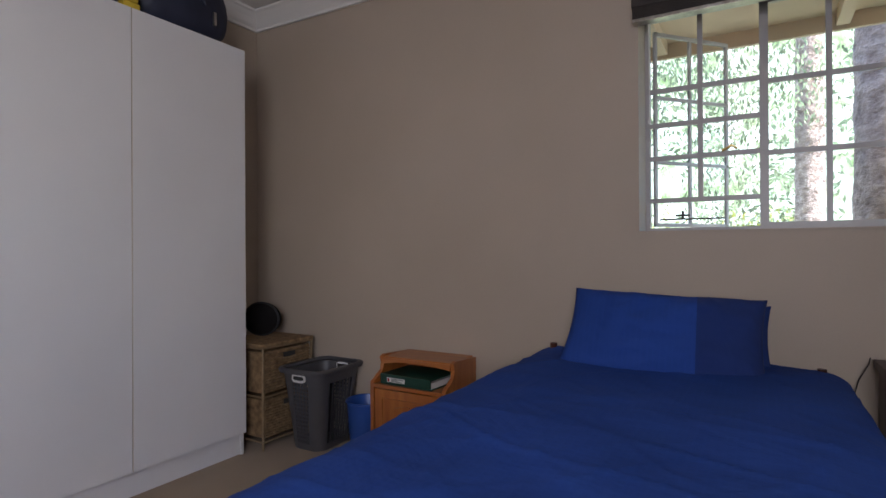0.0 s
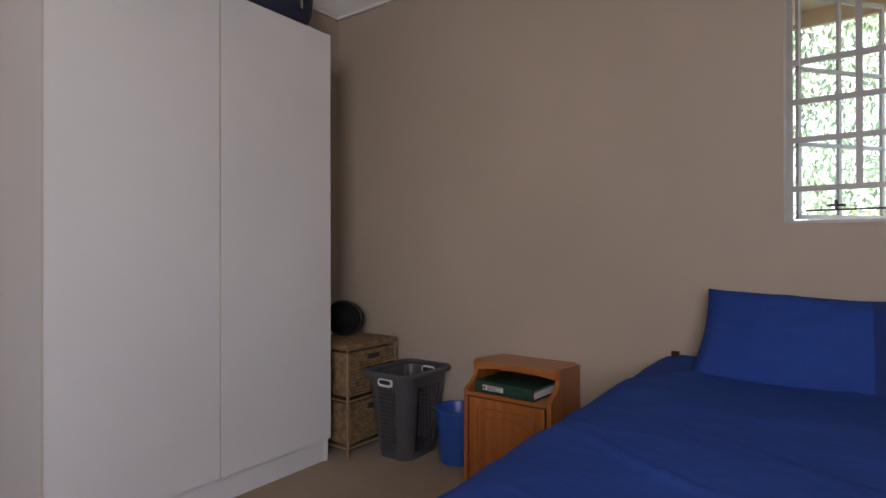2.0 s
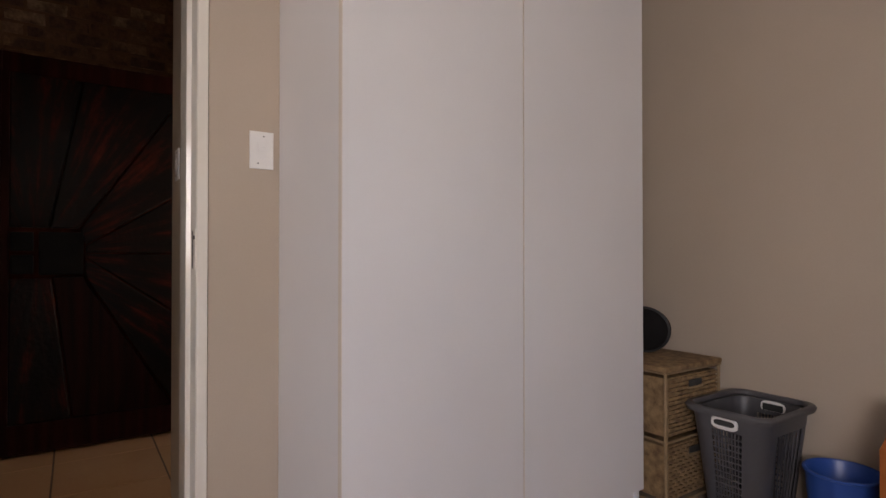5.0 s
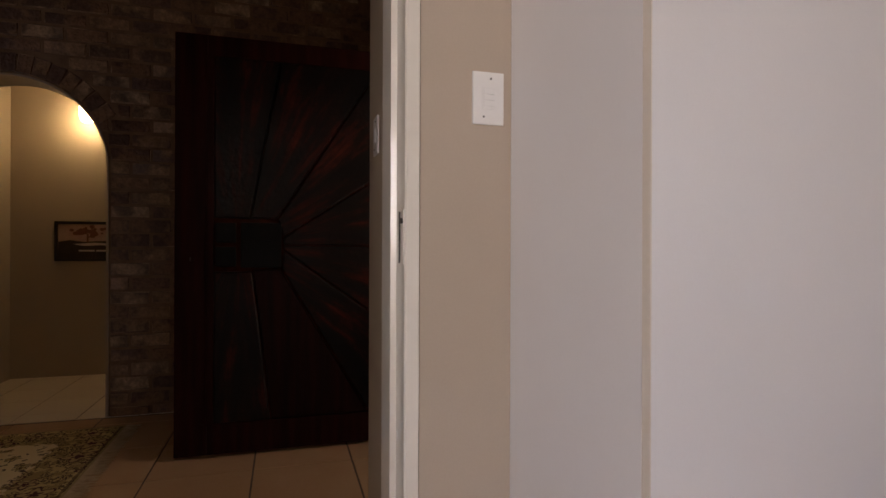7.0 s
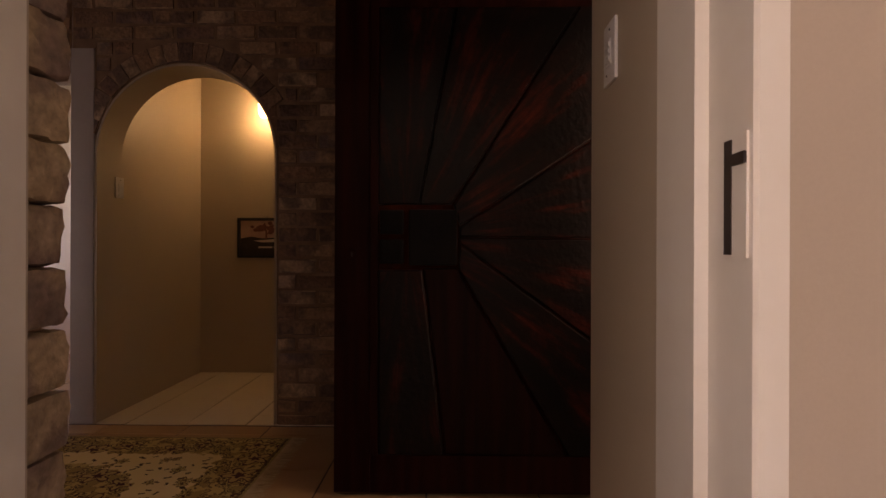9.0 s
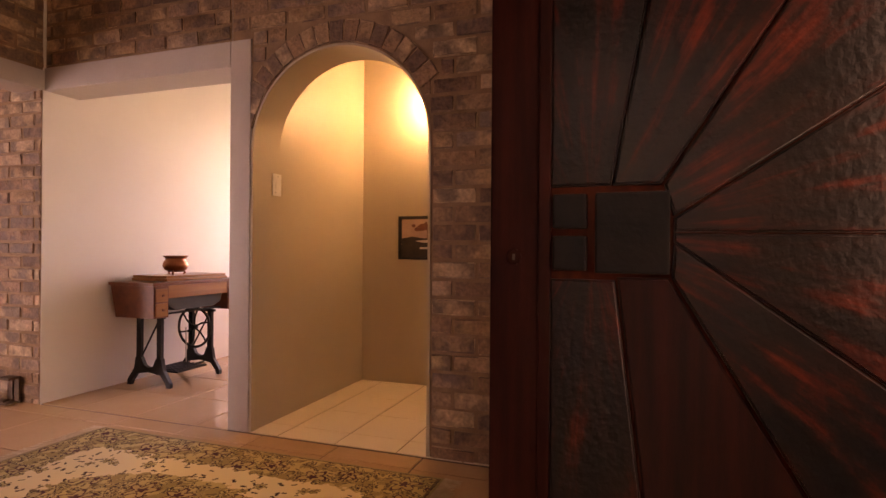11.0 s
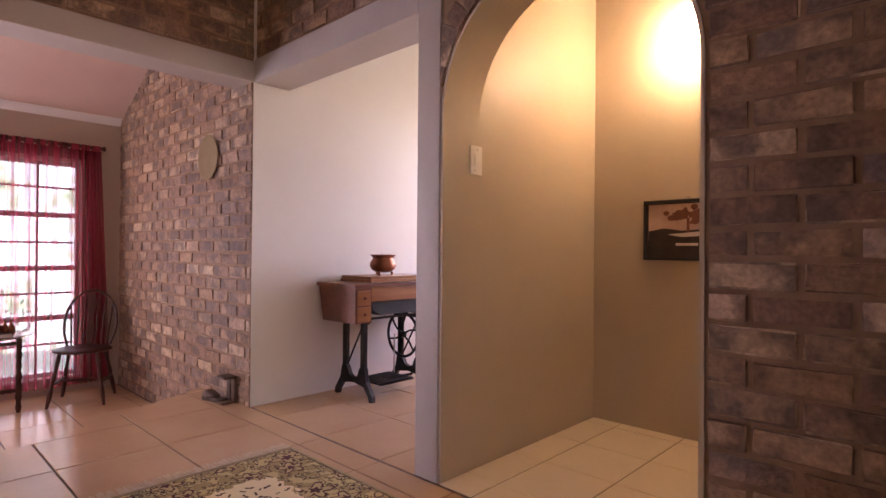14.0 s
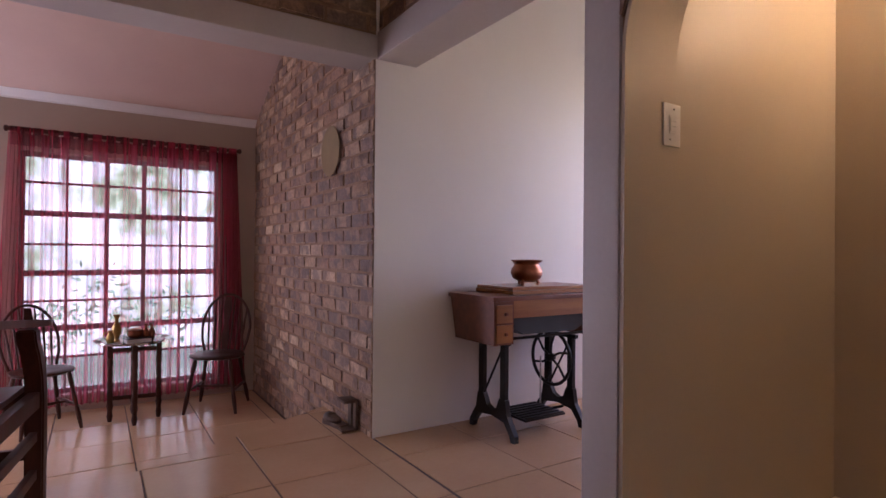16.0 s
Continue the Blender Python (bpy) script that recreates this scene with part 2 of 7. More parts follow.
def woven_cloth(name, c1, c2):
    """Washed cotton with a fine square dobby weave and soft creases."""
    m, nodes, links, bsdf = nodes_of(name)
    co = nodes.new("ShaderNodeTexCoord")
    waves = []
    for axis in ("X", "Y"):
        w = nodes.new("ShaderNodeTexWave")
        w.bands_direction = axis
        w.inputs["Scale"].default_value, w.inputs["Distortion"].default_value, w.inputs["Detail"].default_value = 14.0, 0.6, 2
        links.new(co.outputs["Object"], w.inputs["Vector"])
        waves.append(w.outputs["Fac"])
    mx = nodes.new("ShaderNodeMath")
    mx.operation = "MAXIMUM"
    links.new(waves[0], mx.inputs[0])
    links.new(waves[1], mx.inputs[1])
    cr, n1 = nodes.new("ShaderNodeTexNoise"), nodes.new("ShaderNodeTexNoise")
    mp = nodes.new("ShaderNodeMapping")
    mp.inputs["Scale"].default_value, mp.inputs["Rotation"].default_value = (2.2, 4.2, 3.0), (0, 0, 0.6)
    links.new(co.outputs["Object"], mp.inputs["Vector"])
    links.new(mp.outputs[0], cr.inputs["Vector"])
    cr.inputs["Scale"].default_value, cr.inputs["Detail"].default_value, cr.inputs["Distortion"].default_value = 1.3, 4, 1.2
    n1.inputs["Scale"].default_value = 3
    links.new(co.outputs["Object"], n1.inputs["Vector"])
    r = ramp_node(nodes, [(0.3, c1), (0.7, c2)])
    links.new(n1.outputs["Fac"], r.inputs[0])
    hsv, rg = nodes.new("ShaderNodeHueSaturation"), nodes.new("ShaderNodeMapRange")
    rg.inputs["From Min"].default_value = 0.6
    rg.inputs["To Min"].default_value, rg.inputs["To Max"].default_value = 0.985, 1.03
    links.new(mx.outputs[0], rg.inputs["Value"])
    links.new(rg.outputs[0], hsv.inputs["Value"])
    links.new(r.outputs[0], hsv.inputs["Color"])
    links.new(hsv.outputs[0], bsdf.inputs["Base Color"])
    bsdf.inputs["Roughness"].default_value, bsdf.inputs["Specular IOR Level"].default_value = 0.9, 0.2
    bsdf.inputs["Sheen Weight"].default_value = 0.0
    b1, b2 = nodes.new("ShaderNodeBump"), nodes.new("ShaderNodeBump")
    b1.inputs["Strength"].default_value, b1.inputs["Distance"].default_value = 0.3, 0.03
    links.new(cr.outputs["Fac"], b1.inputs["Height"])
    b2.inputs["Strength"].default_value, b2.inputs["Distance"].default_value = 0.14, 0.002
    links.new(mx.outputs[0], b2.inputs["Height"])
    links.new(b1.outputs[0], b2.inputs["Normal"])
    links.new(b2.outputs[0], bsdf.inputs["Normal"])
    return m


def streaked_plank(name):
    """Blackened planks with worn red streaks running outwards from the middle of the sunburst."""
    m, nodes, links, bsdf = nodes_of(name)

    def calc(op, a, b):
        n = nodes.new("ShaderNodeMath")
        n.operation = op
        for k, v in enumerate((a, b)):
            if isinstance(v, (int, float)):
                n.inputs[k].default_value = v
            else:
                links.new(v, n.inputs[k])
        return n.outputs[0]

    co, sep, comb = nodes.new("ShaderNodeTexCoord"), nodes.new("ShaderNodeSeparateXYZ"), nodes.new("ShaderNodeCombineXYZ")
    links.new(co.outputs["Object"], sep.inputs[0])
    dy, dz = calc("SUBTRACT", sep.outputs[1], 0.10), calc("SUBTRACT", sep.outputs[2], 1.02)
    links.new(calc("MULTIPLY", calc("ARCTAN2", dz, dy), 5.0), comb.inputs[0])
    links.new(calc("POWER", calc("ADD", calc("MULTIPLY", dy, dy), calc("MULTIPLY", dz, dz)), 0.5), comb.inputs[1])
    n1, n2, n3 = (nodes.new("ShaderNodeTexNoise") for _ in range(3))
    links.new(comb.outputs[0], n1.inputs["Vector"])
    n1.inputs["Scale"].default_value, n1.inputs["Detail"].default_value, n1.inputs["Roughness"].default_value = 2.3, 4, 0.62
    links.new(co.outputs["Object"], n2.inputs["Vector"])
    n2.inputs["Scale"].default_value, n2.inputs["Detail"].default_value = 42, 5
    links.new(co.outputs["Object"], n3.inputs["Vector"])
    n3.inputs["Scale"].default_value = 5
    fac = calc("ADD", calc("MULTIPLY", n1.outputs["Fac"], 0.75), calc("ADD", calc("MULTIPLY", n2.outputs["Fac"], 0.12), calc("MULTIPLY", n3.outputs["Fac"], 0.2)))
    r = ramp_node(nodes, [(0.47, (0.0055, 0.0052, 0.0060)), (0.56, (0.011, 0.0062, 0.0060)), (0.62, (0.034, 0.0078, 0.0062)), (0.73, (0.095, 0.017, 0.010))])
    links.new(fac, r.inputs[0])
    links.new(r.outputs[0], bsdf.inputs["Base Color"])
    bsdf.inputs["Roughness"].default_value, bsdf.inputs["Specular IOR Level"].default_value = 0.3, 0.2
    b = nodes.new("ShaderNodeBump")
    b.inputs["Strength"].default_value, b.inputs["Distance"].default_value = 0.7, 0.004
    links.new(n2.outputs["Fac"], b.inputs["Height"])
    links.new(b.outputs[0], bsdf.inputs["Normal"])
    return m


PAINT_BEIGE = surface("beige_wall_paint", (0.425, 0.352, 0.278), (0.465, 0.388, 0.31), 1.5, 0.55, 0.12, 220)
PAINT_HALL = surface("hall_wall_paint", (0.45, 0.375, 0.28), (0.50, 0.42, 0.32), 1.5, 0.5, 0.12, 220)
PAINT_CREAM = surface("cream_wall_paint", (0.70, 0.64, 0.58), (0.75, 0.69, 0.63), 1.5, 0.55, 0.1, 220)
PAINT_GREY = surface("grey_plaster_trim", (0.45, 0.395, 0.36), (0.51, 0.45, 0.41), 3.0, 0.5, 0.25, 60)
PAINT_CEILING = surface("ceiling_paint", (0.74, 0.72, 0.69), (0.79, 0.77, 0.74), 2.0, 0.7, 0.08, 200)
PAINT_PINK = surface("pink_ceiling_paint", (0.60, 0.425, 0.35), (0.66, 0.485, 0.40), 2.0, 0.65, 0.08, 200)
PAINT_WHITE = surface("white_gloss_paint", (0.70, 0.66, 0.58), (0.76, 0.72, 0.65), 3.0, 0.28, 0.1, 40, coat=0.3)
MELAMINE = surface("white_melamine", (0.66, 0.645, 0.65), (0.70, 0.685, 0.69), 2.0, 0.42, 0.04, 300)
EDGING = surface("cream_edging", (0.60, 0.54, 0.47), (0.66, 0.60, 0.53), 8.0, 0.4, 0.1)
MORTAR = surface("mortar", (0.21, 0.125, 0.075), (0.32, 0.205, 0.125), 14, 0.9, 0.6, 150)
CARPET = surface("brown_carpet", (0.23, 0.155, 0.085), (0.29, 0.20, 0.115), 4, 0.95, 0.8, 420, sheen=0.2, dist=0.006)
TILE = tile_material("terracotta_beige_tile", (0.54, 0.338, 0.185), (0.63, 0.428, 0.25), 0.17)
TILE_LIGHT = tile_material("cream_floor_tile", (0.69, 0.595, 0.455), (0.75, 0.655, 0.525), 0.36)
GROUT = surface("dark_grout", (0.09, 0.06, 0.045), (0.16, 0.11, 0.08), 20, 0.9, 0.3)
GROUT_LIGHT = surface("brown_grout", (0.17, 0.115, 0.065), (0.24, 0.17, 0.10), 20, 0.9, 0.3)
BRICK = brick_material("brown_brick", [(0.0, (0.31, 0.178, 0.10)), (0.22, (0.22, 0.122, 0.075)), (0.45, (0.42, 0.268, 0.15)), (0.68, (0.27, 0.152, 0.09)), (0.86, (0.54, 0.385, 0.24)), (1.0, (0.35, 0.208, 0.12))], (0.095, 0.058, 0.046))
BRICK_ROUGH = brick_material("rough_pitted_brick", [(0.0, (0.34, 0.25, 0.16)), (0.5, (0.40, 0.30, 0.19)), (1.0, (0.22, 0.155, 0.13))], (0.13, 0.085, 0.085), 0.5)
BLUE_CLOTH = woven_cloth("royal_blue_cotton", (0.018, 0.052, 0.245), (0.025, 0.068, 0.31))
BLUE_DARK = surface("navy_blue_cotton", (0.008, 0.026, 0.13), (0.012, 0.034, 0.175), 3, 0.92, 0.35, 500, sheen=0.0, dist=0.002)
PINE = wood("orange_pine", (0.29, 0.082, 0.015), (0.46, 0.165, 0.034), 0, 0.35, 0.3)
PINE_UP = wood("orange_pine_upright", (0.29, 0.080, 0.015), (0.44, 0.155, 0.032), 2, 0.35, 0.3)
DARK_WOOD = wood("dark_stained_wood", (0.034, 0.010, 0.0065), (0.080, 0.024, 0.014), 2, 0.4, 0.05, spec=0.3)
DOOR_WOOD = wood("red_brown_door_wood", (0.014, 0.0036, 0.0034), (0.034, 0.0075, 0.0062), 2, 0.4, 0.0, spec=0.1)
DOOR_BACK = wood("orange_red_backing", (0.05, 0.010, 0.005), (0.13, 0.027, 0.011), 2, 0.5, 0.0, spec=0.1)
DOOR_PLANK = surface("blackened_door_plank", (0.004, 0.0046, 0.0054), (0.010, 0.0088, 0.0092), 9, 0.3, 0.9, 60, spec=0.1)
DOOR_RAY = streaked_plank("charred_door_plank")
# brighter red for one moulding: doorway light along that edge, put into colour
DOOR_LIT_EDGE = wood("lit_red_edge", (0.06, 0.011, 0.006), (0.16, 0.03, 0.014), 2, 0.4, 0.0, spec=0.15)
OAK = wood("amber_oak_veneer", (0.25, 0.085, 0.019), (0.40, 0.155, 0.038), 0, 0.3, 0.4)
OAK_RED = wood("red_oak_veneer", (0.125, 0.032, 0.012), (0.20, 0.055, 0.021), 0, 0.3, 0.4)
IRON = surface("black_cast_iron", (0.010, 0.009, 0.009), (0.024, 0.021, 0.02), 12, 0.42, 0.2, metal=0.4)
STEEL = surface("worn_steel", (0.30, 0.27, 0.24), (0.5, 0.47, 0.43), 25, 0.35, 0.2, metal=1.0)
COPPER = surface("aged_copper", (0.24, 0.09, 0.05), (0.38, 0.155, 0.09), 8, 0.28, 0.15, metal=1.0)
BRASS = surface("aged_brass", (0.36, 0.23, 0.07), (0.55, 0.38, 0.13), 10, 0.3, 0.15, metal=1.0)
BRASS_DULL = surface("dull_brass_plate", (0.20, 0.135, 0.055), (0.25, 0.175, 0.075), 10, 0.55, 0.2, metal=0.3)
PLASTIC_GREY = surface("grey_plastic", (0.062, 0.060, 0.066), (0.08, 0.077, 0.083), 5, 0.4, 0.03)
PLASTIC_WHITE = surface("white_plastic", (0.72, 0.71, 0.69), (0.78, 0.77, 0.75), 5, 0.35, 0.02)
PLASTIC_BLUE = surface("blue_plastic", (0.022, 0.07, 0.30), (0.03, 0.09, 0.36), 5, 0.35, 0.03)
BLACK = surface("black_plastic", (0.012, 0.012, 0.013), (0.022, 0.022, 0.024), 6, 0.45, 0.05)
FELT = surface("black_felt", (0.006, 0.005, 0.005), (0.012, 0.010, 0.010), 8, 0.85, 0.4, 260, spec=0.15)
NAVY_BAG = surface("navy_nylon", (0.010, 0.012, 0.028), (0.02, 0.024, 0.05), 8, 0.6, 0.3, 300)
YELLOW = surface("yellow_cloth", (0.55, 0.38, 0.02), (0.65, 0.48, 0.04), 8, 0.7, 0.2)
RATTAN = surface("woven_seagrass", (0.12, 0.07, 0.032), (0.30, 0.195, 0.095), 30, 0.8, 0.8, 160)
CANE_DARK = surface("brown_cane", (0.20, 0.135, 0.07), (0.29, 0.20, 0.11), 20, 0.6, 0.2)
FRINGE = surface("pale_cotton_fringe", (0.44, 0.32, 0.19), (0.55, 0.42, 0.27), 40, 0.9, 0.3)
DOOR_WORN = wood("worn_brown_plank", (0.007, 0.0036, 0.0036), (0.026, 0.0064, 0.0054), 2, 0.34, 0.0, spec=0.12)
RUSTY = surface("brown_rusted_iron", (0.060, 0.034, 0.022), (0.15, 0.088, 0.055), 14, 0.6, 0.5, 60, metal=0.2)
GREEN = surface("dark_green_binder", (0.006, 0.035, 0.022), (0.01, 0.05, 0.032), 10, 0.4, 0.15)
PAPER = surface("paper_label", (0.66, 0.65, 0.62), (0.72, 0.71, 0.68), 9, 0.7, 0.0)
RED = surface("red_print", (0.35, 0.02, 0.02), (0.42, 0.03, 0.03), 9, 0.6, 0.0)
# print, screws and knot; also the shade in recesses and holes
INK_SHADE = surface("dark_print_and_shade", (0.02, 0.02, 0.02), (0.035, 0.035, 0.035), 9, 0.6, 0.0)
FRAME_BROWN = surface("dark_blind_slat", (0.018, 0.013, 0.012), (0.035, 0.026, 0.022), 9, 0.4, 0.05)
WINDOW_PAINT = surface("white_window_enamel", (0.40, 0.385, 0.385), (0.46, 0.44, 0.44), 9, 0.35, 0.1)
SOFFIT = surface("peach_soffit_paint", (0.60, 0.45, 0.34), (0.66, 0.51, 0.39), 3, 0.7, 0.1)
GLASS = glass("window_glass")
TRAY = surface("etched_tray_metal", (0.55, 0.57, 0.58), (0.68, 0.70, 0.70), 30, 0.18, 0.2, metal=0.9)
CURTAIN = sheer("raspberry_voile", (0.58, 0.12, 0.19), 0.5)
CURTAIN_SIDE = sheer("gathered_raspberry_voile", (0.42, 0.065, 0.10), 0.74)
LEAF = leaf("sunlit_leaf", (0.33, 0.38, 0.25))
LEAF_YELLOW = leaf("yellow_green_leaf", (0.38, 0.40, 0.12))
LEAF_SHADE = leaf("shaded_fern_leaf", (0.26, 0.38, 0.26))
BARK = surface("palm_bark", (0.27, 0.19, 0.16), (0.62, 0.47, 0.42), 9, 0.9, 1.0, 34, stretch=(1.4, 1.4, 1.6), dist=0.04)
GRASS = surface("garden_ground", (0.11, 0.14, 0.08), (0.22, 0.23, 0.16), 1.5, 0.9, 0.4, 40)
# self-lit panels for the view outside; they also light the rooms
BACKDROP = glowing_backdrop("glowing_garden_haze", 0.85, [(0.36, (0.20, 0.30, 0.13)), (0.45, (0.42, 0.54, 0.33)), (0.53, (0.66, 0.78, 0.70)), (0.64, (1.0, 1.0, 1.0))], 0.5)
BACKDROP_SOUTH = glowing_backdrop("glowing_pale_garden", 0.165, [(0.36, (0.16, 0.26, 0.16)), (0.44, (0.42, 0.60, 0.42)), (0.50, (0.66, 0.82, 0.90)), (0.58, (0.95, 0.99, 1.0))], 1.3)
LAMP_GLASS = glow("lit_lamp_glass", (1.0, 0.70, 0.36), 2.6)
ART_SKY = surface("picture_pink_sky", (0.42, 0.27, 0.22), (0.62, 0.46, 0.40), 6, 0.3, 0.0)
ART_DARK = surface("picture_dark_hill", (0.025, 0.018, 0.016), (0.05, 0.035, 0.03), 12, 0.3, 0.0)
ART_PALE = surface("picture_pale_path", (0.50, 0.45, 0.42), (0.66, 0.60, 0.57), 12, 0.3, 0.0)
ART_RED = surface("picture_russet_tree", (0.16, 0.06, 0.04), (0.24, 0.10, 0.07), 25, 0.3, 0.0)


def rug_material():
    """A machine-woven floral carpet: cream field with brown sprays, olive border between dark lines."""
    m, nodes, links, bsdf = nodes_of("floral_rug")

    def math_node(op, a, b=None, clamp=False):
        n = nodes.new("ShaderNodeMath")
        n.operation, n.use_clamp = op, clamp
        for k, v in enumerate((a, b)):
            if v is None:
                continue
            if isinstance(v, (int, float)):
                n.inputs[k].default_value = v
            else:
                links.new(v, n.inputs[k])
        return n.outputs[0]

    def blend(fac, a, b):
        n = nodes.new("ShaderNodeMix")
        n.data_type = "RGBA"
        for sock, v in ((n.inputs["Factor"], fac), (n.inputs["A"], a), (n.inputs["B"], b)):
            if isinstance(v, tuple):
                sock.default_value = (*v, 1)
            else:
                links.new(v, sock)
        return n.outputs["Result"]

    co = nodes.new("ShaderNodeTexCoord")
    sep = nodes.new("ShaderNodeSeparateXYZ")
    links.new(co.outputs["Object"], sep.inputs[0])
    ex = math_node("SUBTRACT", 0.675, math_node("ABSOLUTE", sep.outputs[0]))
    ey = math_node("SUBTRACT", 0.975, math_node("ABSOLUTE", sep.outputs[1]))
    edge = math_node("MINIMUM", ex, ey)
    warp = nodes.new("ShaderNodeTexNoise")
    warp.inputs["Scale"].default_value = 24
    links.new(co.outputs["Object"], warp.inputs["Vector"])
    wv = nodes.new("ShaderNodeVectorMath")
    wv.operation = "MULTIPLY_ADD"
    links.new(warp.outputs["Color"], wv.inputs[0])
    wv.inputs[1].default_value = (0.03, 0.03, 0.0)
    links.new(co.outputs["Object"], wv.inputs[2])

    def flowers(scale, scatter, petals, radius, wave, line):
        """Petalled outlines round scattered centres: the outline, the inside and the eye of each flower."""
        vor = nodes.new("ShaderNodeTexVoronoi")
        vor.voronoi_dimensions = "2D"
        vor.inputs["Scale"].default_value, vor.inputs["Randomness"].default_value = scale, scatter
        links.new(wv.outputs[0], vor.inputs["Vector"])
        d = nodes.new("ShaderNodeVectorMath")
        d.operation = "SUBTRACT"
        links.new(wv.outputs[0], d.inputs[0])
        links.new(vor.outputs["Position"], d.inputs[1])
        sp, tone = nodes.new("ShaderNodeSeparateXYZ"), nodes.new("ShaderNodeSeparateColor")
        links.new(d.outputs[0], sp.inputs[0])
        links.new(vor.outputs["Color"], tone.inputs[0])
        r = math_node("DIVIDE", vor.outputs["Distance"], scale)
        turn = math_node("ADD", math_node("MULTIPLY", math_node("ARCTAN2", sp.outputs[1], sp.outputs[0]), petals), math_node("MULTIPLY", tone.outputs[0], 6.28))
        size = math_node("ADD", 0.75, math_node("MULTIPLY", tone.outputs[1], 0.5))
        edge_r = math_node("MULTIPLY", size, math_node("ADD", radius, math_node("MULTIPLY", math_node("COSINE", turn), wave)))
        outline = math_node("LESS_THAN", math_node("ABSOLUTE", math_node("SUBTRACT", r, edge_r)), line)
        return outline, math_node("LESS_THAN", r, edge_r), math_node("LESS_THAN", r, math_node("MULTIPLY", edge_r, 0.42)), tone.outputs[2]

    curl = nodes.new("ShaderNodeTexNoise")
    curl.inputs["Scale"].default_value, curl.inputs["Detail"].default_value = 20, 2.0
    links.new(co.outputs["Object"], curl.inputs["Vector"])
    vine = math_node("LESS_THAN", math_node("ABSOLUTE", math_node("SUBTRACT", curl.outputs["Fac"], 0.5)), 0.014)
    dark, plum, olive, gold, cream = (0.060, 0.030, 0.016), (0.085, 0.022, 0.022), (0.36, 0.26, 0.10), (0.56, 0.43, 0.18), (0.80, 0.66, 0.38)
    big = flowers(5.2, 0.7, 5.0, 0.046, 0.016, 0.0055)
    mid = flowers(11.0, 0.85, 6.0, 0.021, 0.007, 0.0035)
    leaves = flowers(26.0, 1.0, 2.0, 0.0085, 0.0055, 0.002)
    border = blend(math_node("GREATER_THAN", curl.outputs["Fac"], 0.53), gold, olive)
    border = blend(vine, border, dark)
    border = blend(math_node("MULTIPLY", leaves[1], math_node("GREATER_THAN", leaves[3], 0.35)), border, (0.15, 0.095, 0.035))
    border = blend(mid[1], border, gold)
    border = blend(math_node("MAXIMUM", mid[0], mid[2]), border, dark)
    border = blend(big[1], border, (0.50, 0.37, 0.16))
    border = blend(math_node("MAXIMUM", big[0], big[2]), border, plum)
    field = blend(math_node("MULTIPLY", leaves[1], math_node("GREATER_THAN", leaves[3], 0.62)), cream, dark)
    sprig = math_node("GREATER_THAN", mid[3], 0.55)
    field = blend(math_node("MULTIPLY", mid[1], sprig), field, gold)
    field = blend(math_node("MULTIPLY", math_node("MAXIMUM", mid[0], mid[2]), sprig), field, (0.10, 0.055, 0.02))
    scallop = math_node("MULTIPLY", math_node("SUBTRACT", warp.outputs["Fac"], 0.5), 0.12)
    wav = math_node("ADD", edge, scallop)
    rx, ry = math_node("DIVIDE", sep.outputs[0], 0.30), math_node("DIVIDE", sep.outputs[1], 0.50)
    oval = math_node("ADD", math_node("POWER", math_node("ADD", math_node("MULTIPLY", rx, rx), math_node("MULTIPLY", ry, ry)), 0.5), math_node("MULTIPLY", scallop, 2.4))
    inside = math_node("MULTIPLY", math_node("GREATER_THAN", wav, 0.25), math_node("GREATER_THAN", oval, 1.0))
    col = blend(inside, border, field)
    line = math_node("LESS_THAN", math_node("ABSOLUTE", math_node("SUBTRACT", edge, 0.022)), 0.006)
    col = blend(math_node("MULTIPLY", line, 0.7), col, dark)
    col = blend(math_node("LESS_THAN", edge, 0.014), col, (0.34, 0.27, 0.12))
    links.new(col, bsdf.inputs["Base Color"])
    bsdf.inputs["Roughness"].default_value, bsdf.inputs["Sheen Weight"].default_value = 0.95, 0.0
    fine = nodes.new("ShaderNodeTexNoise")
    fine.inputs["Scale"].default_value = 350
    links.new(co.outputs["Object"], fine.inputs["Vector"])
    b = nodes.new("ShaderNodeBump")
    b.inputs["Strength"].default_value, b.inputs["Distance"].default_value = 0.6, 0.004
    links.new(fine.outputs["Fac"], b.inputs["Height"])
    links.new(b.outputs[0], bsdf.inputs["Normal"])
    return m


RUG = rug_material()
# ---- mesh helpers ----
def add_box(bm, x0, x1, y0, y1, z0, z1, m=None, bevel=0.0):
    vs = [Vector((x, y, z)) for x in (x0, x1) for y in (y0, y1) for z in (z0, z1)]
    made = [bm.verts.new(m @ v if m else v) for v in vs]
    faces = [bm.faces.new([made[k] for k in q]) for q in ((0, 1, 3, 2), (4, 6, 7, 5), (0, 4, 5, 1), (2, 3, 7, 6), (0, 2, 6, 4), (1, 5, 7, 3))]
    if bevel:
        edges = list({e for f in faces for e in f.edges})
        bmesh.ops.bevel(bm, geom=edges, offset=bevel, segments=2, affect="EDGES", profile=0.7)
    return made


def box(*args, **kw):
    bm = bmesh.new()
    add_box(bm, *args, **kw)
    return bm


